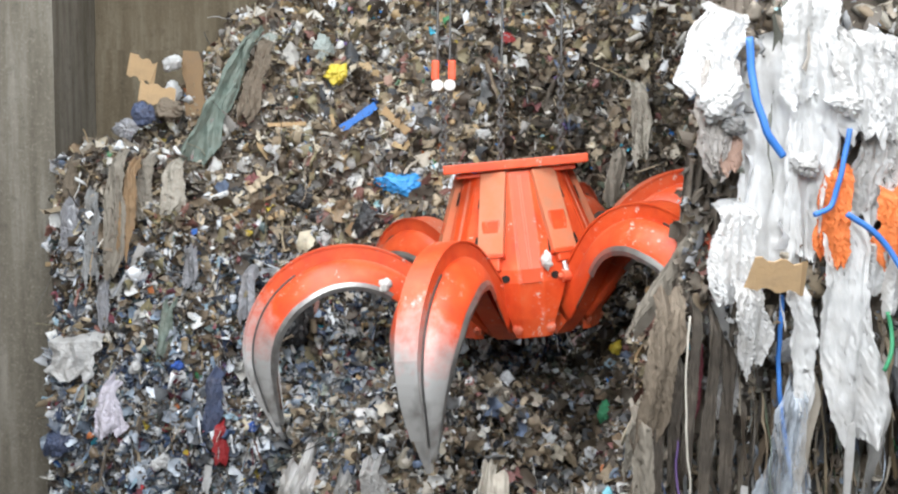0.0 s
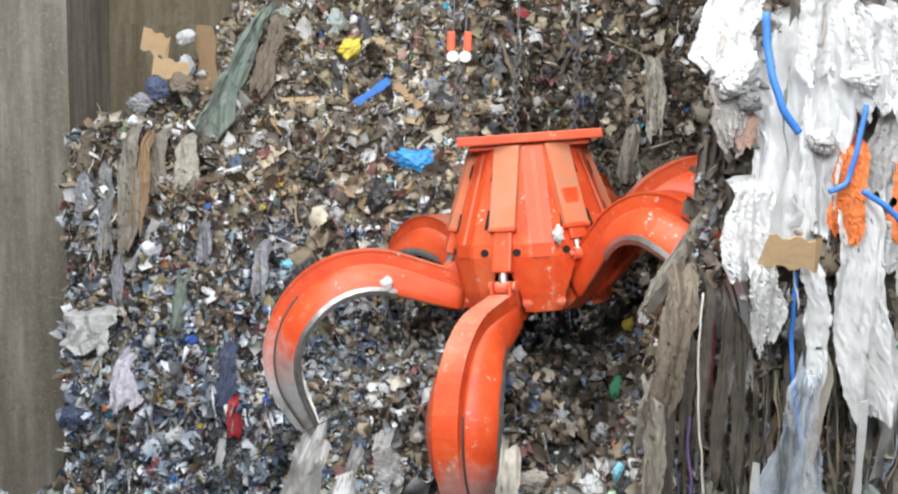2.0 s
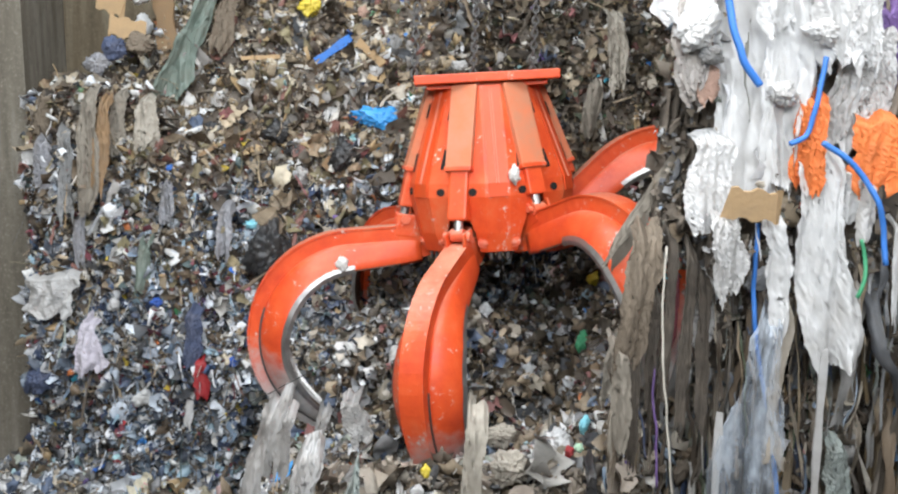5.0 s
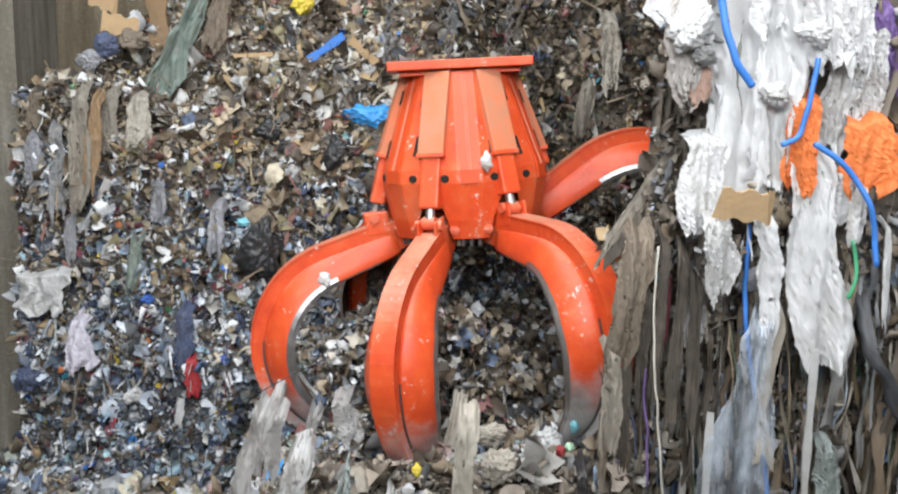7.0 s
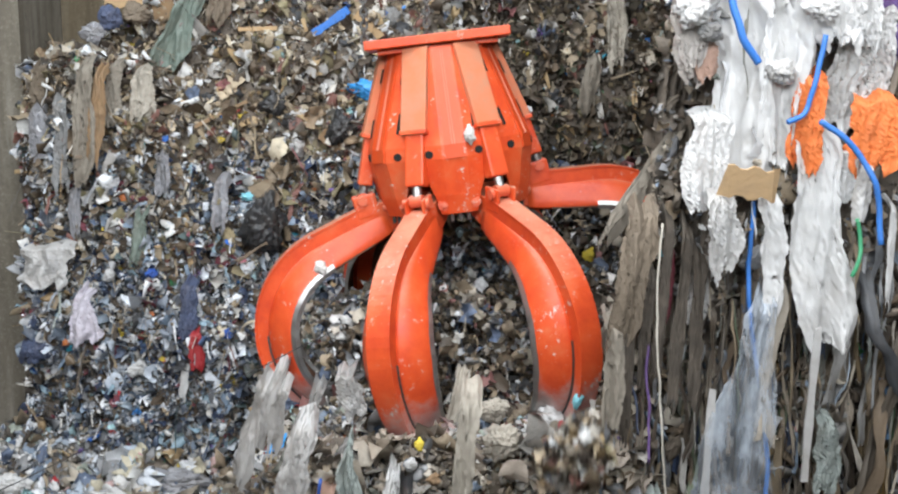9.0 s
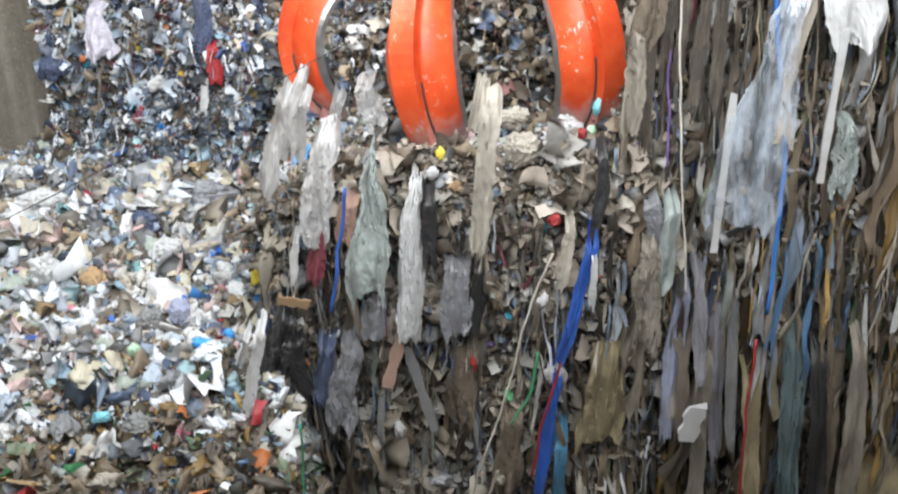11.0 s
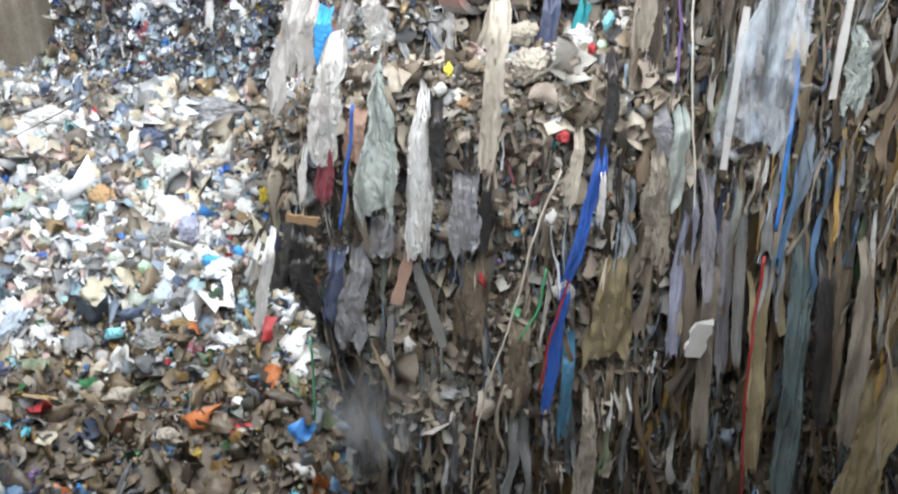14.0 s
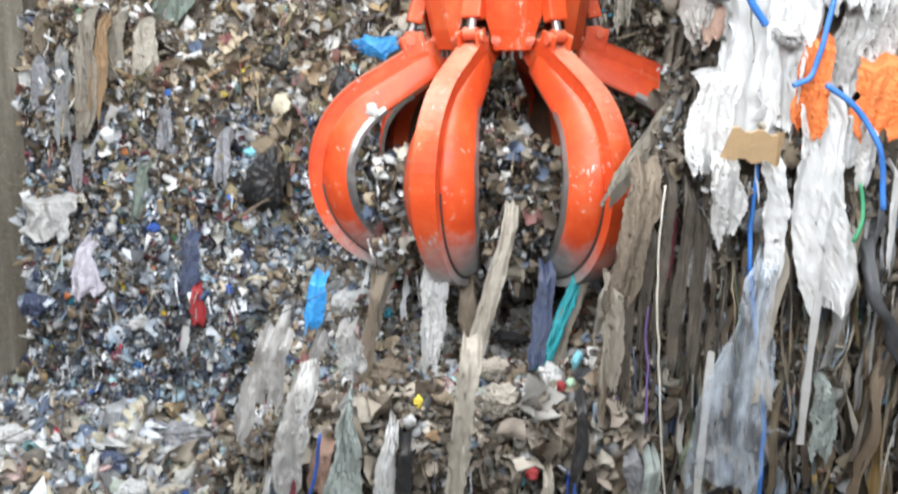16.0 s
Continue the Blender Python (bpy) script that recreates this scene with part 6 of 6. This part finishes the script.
hang("cloth", "brown torn cloth on the cut face", 0.18, 9.64, 2.47, 0.94, 0.32, C_BROWN, lean=-0.07, flare=1.0)
hang("cloth", "beige cloth strip beside the blue strap", 1.22, 9.31, 3.97, 0.73, 0.13, C_BEIGE, lean=-0.12, flare=0.8)
hang("plastic_sheet", "slim white film beside the blue strap", 1.43, 9.18, 3.66, 0.57, 0.08, C_WHITE, lean=-0.02, flare=0.9)
hang("cloth", "black strap above the blue strap", 1.49, 9.23, 4.75, 0.90, 0.14, C_BLACK, lean=-0.06, flare=0.8)
hang("cloth", "sage green cloth on the dark face", 2.17, 9.28, 4.18, 0.96, 0.19, C_SAGE, lean=-0.08, flare=0.7)
hang("plastic_sheet", "crumpled grey film ball on the dark face", 1.99, 9.36, 4.18, 0.48, 0.23, C_GREYFILM, lean=0.09, flare=0.9)
hang("cloth", "grey-violet cloth strips on the dark face", 2.72, 9.49, 3.19, 2.19, 0.18, C_LILACGREY, lean=0.15, flare=0.8)
hang("cloth", "grey-violet cloth strips on the dark face", 2.50, 9.36, 3.45, 1.46, 0.15, C_LILACGREY, lean=0.09, flare=0.8)
hang("cloth", "muddy olive cloth on the dark face", 3.15, 9.44, 2.27, 2.55, 0.22, C_OCHRE, lean=0.19, flare=0.9)
hang("cloth", "dark folded tarpaulin on the dark face", 3.82, 9.43, 2.46, 2.08, 0.20, C_BLACK, lean=0.21, flare=0.9)
hang("cloth", "white feather-like rag on the ledge lip", -0.73, 9.60, 5.31, 0.45, 0.25, C_DULL, lean=0.10, flare=0.9)
bag("bag", "white printed litter heap on the ledge lip", 1.30, 10.26, 4.64, 0.33, 0.33, C_WHITE)
bag("packet", "red packet in litter on the ledge lip", 1.35, 9.85, 4.67, 0.09, 0.12, C_RED)
bag("packet", "green packet in litter on the ledge lip", 1.44, 9.82, 4.72, 0.10, 0.10, C_MINT)
bag("packet", "cyan packet in litter on the ledge lip", 1.51, 9.97, 4.90, 0.11, 0.27, C_CYAN)
bag("bag", "brown matted clump on the ledge lip", -0.37, 10.74, 4.49, 0.52, 0.35, C_BROWN)
bag("bag", "pale matted clump on the ledge lip", 0.71, 10.38, 4.68, 0.34, 0.28, C_BEIGE)
bag("bag", "white crumpled bag on the ledge", 1.32, 10.18, 4.58, 0.24, 0.33, C_WHITE)
bag("bag", "pale clump on the ledge", 0.73, 9.65, 4.52, 0.26, 0.18, C_BEIGE)
bag("bag", "small white bag on the ledge", -0.12, 9.51, 4.42, 0.16, 0.13, C_WHITE)
hang("plastic_sheet", "long pale film trailing over the ledge corner", -1.49, 11.17, 5.00, 1.19, 0.19, C_DULL, lean=-0.45, flare=0.8)
hang("plastic_sheet", "pale film trailing over the ledge corner", -1.09, 10.87, 4.84, 0.77, 0.14, C_DULL, lean=-0.25, flare=0.8)
hang("cloth", "muddy strip trailing over the ledge", -0.32, 11.69, 5.48, 1.08, 0.15, C_MUDDY, lean=-0.42, flare=0.8)
hang("tarpaulin", "brown tarpaulin draped at the tower's foot", 1.93, 9.02, 6.98, 1.25, 0.36, C_BROWN, lean=-0.2, flare=0.9)
hang("cloth", "grey knitted rag at the tower's foot", 1.70, 9.02, 5.95, 0.95, 0.22, C_MUDDY, lean=-0.04, flare=1.0)
hang("cloth", "pale rag at the tower's foot", 1.85, 10.14, 5.72, 0.64, 0.16, C_BEIGE, lean=-0.11, flare=0.9)
hang("cloth", "brown cloth on the brown bank", 2.66, 14.86, 9.26, 0.94, 0.32, C_BEIGE, lean=0.06, flare=0.7)
hang("cloth", "dusty cloth strip on the brown bank", 2.35, 14.58, 8.39, 0.86, 0.24, C_MUDDY, lean=-0.11, flare=0.8)
hang("cloth", "brown rag strip on the muddy bank", -5.38, 15.26, 8.26, 0.66, 0.25, C_BROWN, lean=-0.10, flare=0.9)
hang("cloth", "muddy rag on the muddy bank", -4.25, 14.89, 8.25, 0.88, 0.27, C_MUDDY, lean=-0.06, flare=0.9)
hang("plastic_sheet", "grey film ribbons on the muddy bank", -3.53, 14.49, 7.07, 0.63, 0.28, C_GREYFILM, lean=-0.05, flare=0.9)
hang("plastic_sheet", "grey film ribbons on the muddy bank", -2.71, 14.27, 6.70, 0.70, 0.23, C_GREYFILM, lean=-0.05, flare=0.9)
# ---- items end

# ================= what the grab carries and stirs =================


def clump(name, label, size, count, mats, rags=8):
    """A loose mass of refuse: an Empty with crumpled scraps under it."""
    root = tagged(new(name), label, "waste")
    for kind, mat, n, lo, hi, nm, wild in (("film", mats[0], count, 0.05, 0.22, "scrap_mass", 1.0), ("clod", mats[1], count // 4, 0.08, 0.28, "lump_mass", 1.0), ("rag", mats[0], rags, 0.3, 0.9, "rag_mass", 0.2)):
        def blob(u, v):
            d = rng.normal(0, 1, (len(u), 3))
            d /= np.linalg.norm(d, axis=1)[:, None]
            return d * (rng.uniform(0, 1, len(u)) ** 0.45)[:, None] * np.array(size)
        ob = scatter(nm, blob, kind, n, lo, hi, mat, label, wild=wild, out=(0, 0, 0), smooth=True)
        ob.parent = root
        ob.pop("category")
    return root


LOAD = clump("grab_load", "tangled refuse gripped between the grab's claws", (1.3, 1.15, 0.98), 2000, (M_LEDGE, M_LEDGE), 180)
RAGS = [
    (hang("rag", "teal cloth strip hanging from a claw", 0, 0, 0, 1.35, 0.17, C_TEAL, lean=-0.45, place=False), 1.62, 10.55, 5.75),
    (hang("plastic_sheet", "torn white sack dangling under the grab", 0, 0, 0, 1.25, 0.3, C_WHITE, lean=-0.05, flare=0.7, place=False), 0.12, 10.45, 5.9),
    (hang("rag", "long muddy cloth strip dangling under the grab", 0, 0, 0, 2.3, 0.2, C_BEIGE, lean=-0.7, flare=0.8, place=False), 0.9, 10.4, 6.35),
    (hang("rag", "brown rag dangling under the grab", 0, 0, 0, 1.4, 0.16, C_BROWN, lean=-0.35, flare=0.8, place=False), -0.45, 10.6, 5.6),
    (hang("rag", "dark rag dangling under the grab", 0, 0, 0, 1.1, 0.2, C_NAVY, lean=-0.1, flare=0.8, place=False), 1.25, 10.5, 5.75),
    (hang("plastic_sheet", "bright blue film scrap dangling under the grab", 0, 0, 0, 0.55, 0.22, C_SKY, lean=-0.08, flare=0.8, place=False), -1.05, 10.6, 5.55),
    (hang("rag", "brown rag dangling under the grab", 0, 0, 0, 1.5, 0.2, C_MUDDY, lean=-0.3, flare=1.1, place=False), 1.75, 10.6, 6.0),
    (hang("rag", "brown rag dangling under the grab", 0, 0, 0, 1.2, 0.24, C_BROWN, lean=0.1, flare=1.1, place=False), 0.45, 10.6, 5.5),
]
FALLS = [(clump("falling_refuse", "loose brown refuse sliding off the stack", (0.34, 0.22, 0.62), 420, (M_BANK, M_CLIFF), 40), t0) for t0 in (3.25, 7.2, 7.65, 8.4)]
DROPS = [(clump("falling_refuse", "loose refuse dropping from the grab", (0.45, 0.25, 0.5), 130, (M_LEDGE, M_BANK)), t0, x0) for t0, x0 in ((14.7, -0.6), (15.1, -0.2), (15.3, -0.5))]


def dust_material():
    """Thin grey dust, densest in the middle of each billow."""
    m, nodes, links, b = material("drifting_dust", 0.95)
    b.inputs["Base Color"].default_value = (0.42, 0.44, 0.47, 1)
    b.inputs["Specular IOR Level"].default_value = 0.0
    at = nodes.new("ShaderNodeTexCoord")
    ball = nodes.new("ShaderNodeTexGradient")
    ball.gradient_type = "SPHERICAL"
    squash = node(nodes, "ShaderNodeMapping", Scale=(1.0, 0.0, 1.0))
    links.new(at.outputs["Object"], squash.inputs["Vector"])
    links.new(squash.outputs[0], ball.inputs["Vector"])
    wisp = node(nodes, "ShaderNodeTexNoise", Scale=2.6, Detail=5.0, Roughness=0.6)
    links.new(at.outputs["Object"], wisp.inputs["Vector"])
    n = nodes.new("ShaderNodeMath")
    n.operation = "MULTIPLY"
    links.new(ball.outputs[1], n.inputs[0])
    links.new(wisp.outputs[0], n.inputs[1])
    r = nodes.new("ShaderNodeMapRange")
    r.inputs[1].default_value, r.inputs[2].default_value, r.inputs[4].default_value = 0.05, 0.5, 0.4
    links.new(n.outputs[0], r.inputs[0])
    links.new(r.outputs[0], b.inputs["Alpha"])
    return m


def dust_cloud():
    """A low cloud of dust over the trench: a few lumpy billows, each an open shell."""
    root = tagged(new("dust_cloud"), "thin grey dust rising from the trench beside the cut face", "dust")
    mat = dust_material()
    u, v = np.meshgrid(np.linspace(-1, 1, 15), np.linspace(-1, 1, 15), indexing="ij")
    u, v = u.ravel(), v.ravel()
    for x, y, z, size in ((0.0, 0.0, 0.0, 0.5), (0.2, 0.25, 0.3, 0.55), (-0.15, 0.4, -0.25, 0.45), (0.65, 0.3, -0.2, 0.85), (1.2, 0.45, -0.45, 0.95), (0.5, 0.15, -0.75, 0.9)):
        p = np.stack([u, 0.5 * (u * u + v * v), v], -1)
        p[:, 1] += 0.2 * lumps(p + rng.uniform(0, 9, 3), 1.2)
        ob = new("billow", mesh_of("billow", p, grid_tris(15, 15), mat, True))
        ob.matrix_world = Matrix.Translation((x, y, z)) @ Matrix.Scale(size, 4)
        ob.visible_shadow = False
        ob.parent = root
    return root


DUST = dust_cloud()


def motions():
    """All that moves: the grab, its claws and what it stirs."""
    rows = [(0.0, 0.89, 6.19, -5.3), (0.5, 0.886, 6.2, -5.3), (1.0, 0.884, 6.19, -5.1), (1.5, 0.864, 6.2, -4.8), (2.0, 0.857, 6.21, -4.2), (2.5, 0.83, 6.22, -3.5), (3.0, 0.804, 6.25, -3.0),
            (3.5, 0.773, 6.29, -2.6), (4.0, 0.759, 6.34, -2.5), (6.5, 0.623, 6.45, -2.4), (7.0, 0.529, 6.515, -2.5), (7.5, 0.418, 6.56, -3.4), (8.0, 0.364, 6.56, -5.0), (8.5, 0.355, 6.54, -6.4),
            (9.0, 0.372, 6.53, -6.7), (9.5, 0.38, 6.49, -6.7), (10.2, 0.408, 6.41, -6.5), (12.5, 0.45, 6.74, -5.0), (13.5, 0.55, 6.95, -4.0), (14.5, 0.7, 7.33, -3.0), (15.0, 0.74, 7.56, -2.0), (15.3, 0.78, 7.8, -1.5), (16.0, 0.858, 7.81, -1.0)]
    walk(GRAB, [(t, pose(x, 12.0, z, 0, tilt, 0)) for t, x, z, tilt in rows])
    opening = [
        [(0, 49), (0.7, 44), (1.5, 37), (2.5, 30), (3.5, 24.4), (4.2, 18), (6.5, -2), (7, -6), (7.5, -9), (9, -9), (12, -12), (16, -19)],
        [(0, 50), (0.5, 36), (1, 26), (1.5, 15), (2, 6), (2.5, 1), (3.5, -4), (7.5, -10), (9, -11), (12, -12), (16, -14)],
        [(0, 58), (1, 56), (2, 53), (2.5, 49), (3, 45), (3.5, 40), (4.2, 34), (6.3, 17), (7, 8), (8, -6), (9, -10), (12, -12), (16, -18)],
        [(0, 68), (2, 64), (3, 60), (4, 55), (6.5, 49), (7, 46), (7.5, 38), (8, 28), (9, 10), (10.2, 4), (12.5, -3), (16, -10)],
        [(0, 65), (2, 58), (4, 42), (6.5, 24), (8, 8), (10, -3), (16, -12)],
        [(0, 55), (2, 42), (3, 30), (4, 22), (6.5, 4), (8, -5), (12, -9), (16, -13)]]
    # the claw beside the stack is turned as it opens, to fit the camera's view
    for (at, claw, carrier, axis), angles, aside_turn in zip(CLAWS, opening, (0, 0, 0.12, 0, 0, 0)):
        walk(claw, [(t, around(at + aside_turn * max(a, 0)) @ Matrix.Translation((0, -AXLE_R, AXLE_Z)) @ Matrix.Rotation(radians(-a), 4, "X")) for t, a in angles])
        walk(carrier, [(t, Matrix.Translation(axis * (0.06 + 0.0066 * a))) for t, a in angles])
    lift = [(0.0, 0.0, 0.0), (10.2, 0.0, 0.0), (12.5, 0.06, 0.06), (13.5, 0.16, 0.3), (14.5, 0.3, 0.85), (15.0, 0.36, 1.08), (15.3, 0.4, 1.28), (16.0, 0.46, 1.3)]
    walk(LOAD, [(t, pose(0.1 + dx, 11.6, 4.85 + dz)) for t, dx, dz in lift])
    for k, (ob, x, y, z) in enumerate(RAGS):
        sway = 2.0 + 0.7 * k
        walk(ob, [(t, pose(x - 0.46 + dx, y, z - 1.3 + dz, 0, sway * math.sin(2.1 * t + k) * (dz > 0.1), 0)) for t, dx, dz in lift])
    walk(DUST, [(0.0, pose(-2.20, 8.2, -2.6)), (10.8, pose(-2.20, 8.2, -2.6)), (12.3, pose(-2.32, 8.2, 1.25)), (13.0, pose(-2.42, 8.2, 1.45)), (13.6, pose(-2.50, 8.2, 1.35)), (14.2, pose(-2.40, 8.2, 1.1)), (15.2, pose(-2.30, 8.2, 0.2)), (16.0, pose(-2.20, 8.2, -1.4))])
    for ob, t0, x in DROPS:
        rest = pose(x, 10.6, 4.4)
        rows = [(0.0, rest), (12.3, rest), (t0 - 0.5, pose(x + 0.1, 10.5, 5.1))]
        for k in range(1, 7):
            d = 0.15 * k
            rows.append((t0 - 0.5 + d, pose(x + 0.1 - 0.2 * d, 10.5 - 1.5 * d, 5.1 - 3.6 * d * d, 50 * d, 40 * d, 20 * d)))
        rows += [(t0 + 0.75, pose(x, 8.8, -2.6, 60, 50, 20)), (max(16.0, t0 + 0.8), pose(x, 8.8, -2.6, 60, 50, 20))]
        walk(ob, rows)
    slide = [(-0.5, 2.2, 10.5, 6.2), (0.0, 1.62, 9.6, 6.05), (0.25, 1.45, 9.35, 5.6), (0.5, 1.36, 9.2, 4.9), (0.75, 1.3, 9.0, 3.9), (1.0, 1.25, 8.8, 2.6), (1.3, 1.2, 8.7, 0.4), (1.7, 1.1, 8.6, -3.0)]
    for ob, t0 in FALLS:
        shift = 0.1 * math.sin(t0 * 9)
        rows = [(0.0, pose(2.2, 10.5, 6.2))] + [(t0 + d, pose(x + shift, y, z, 14 * d, 22 * d, 18 * d)) for d, x, y, z in slide]
        rows.append((16.0, pose(1.1 + shift, 8.6, -3.0, 23.8, 37.4, 30.6)))
        walk(ob, rows)


motions()
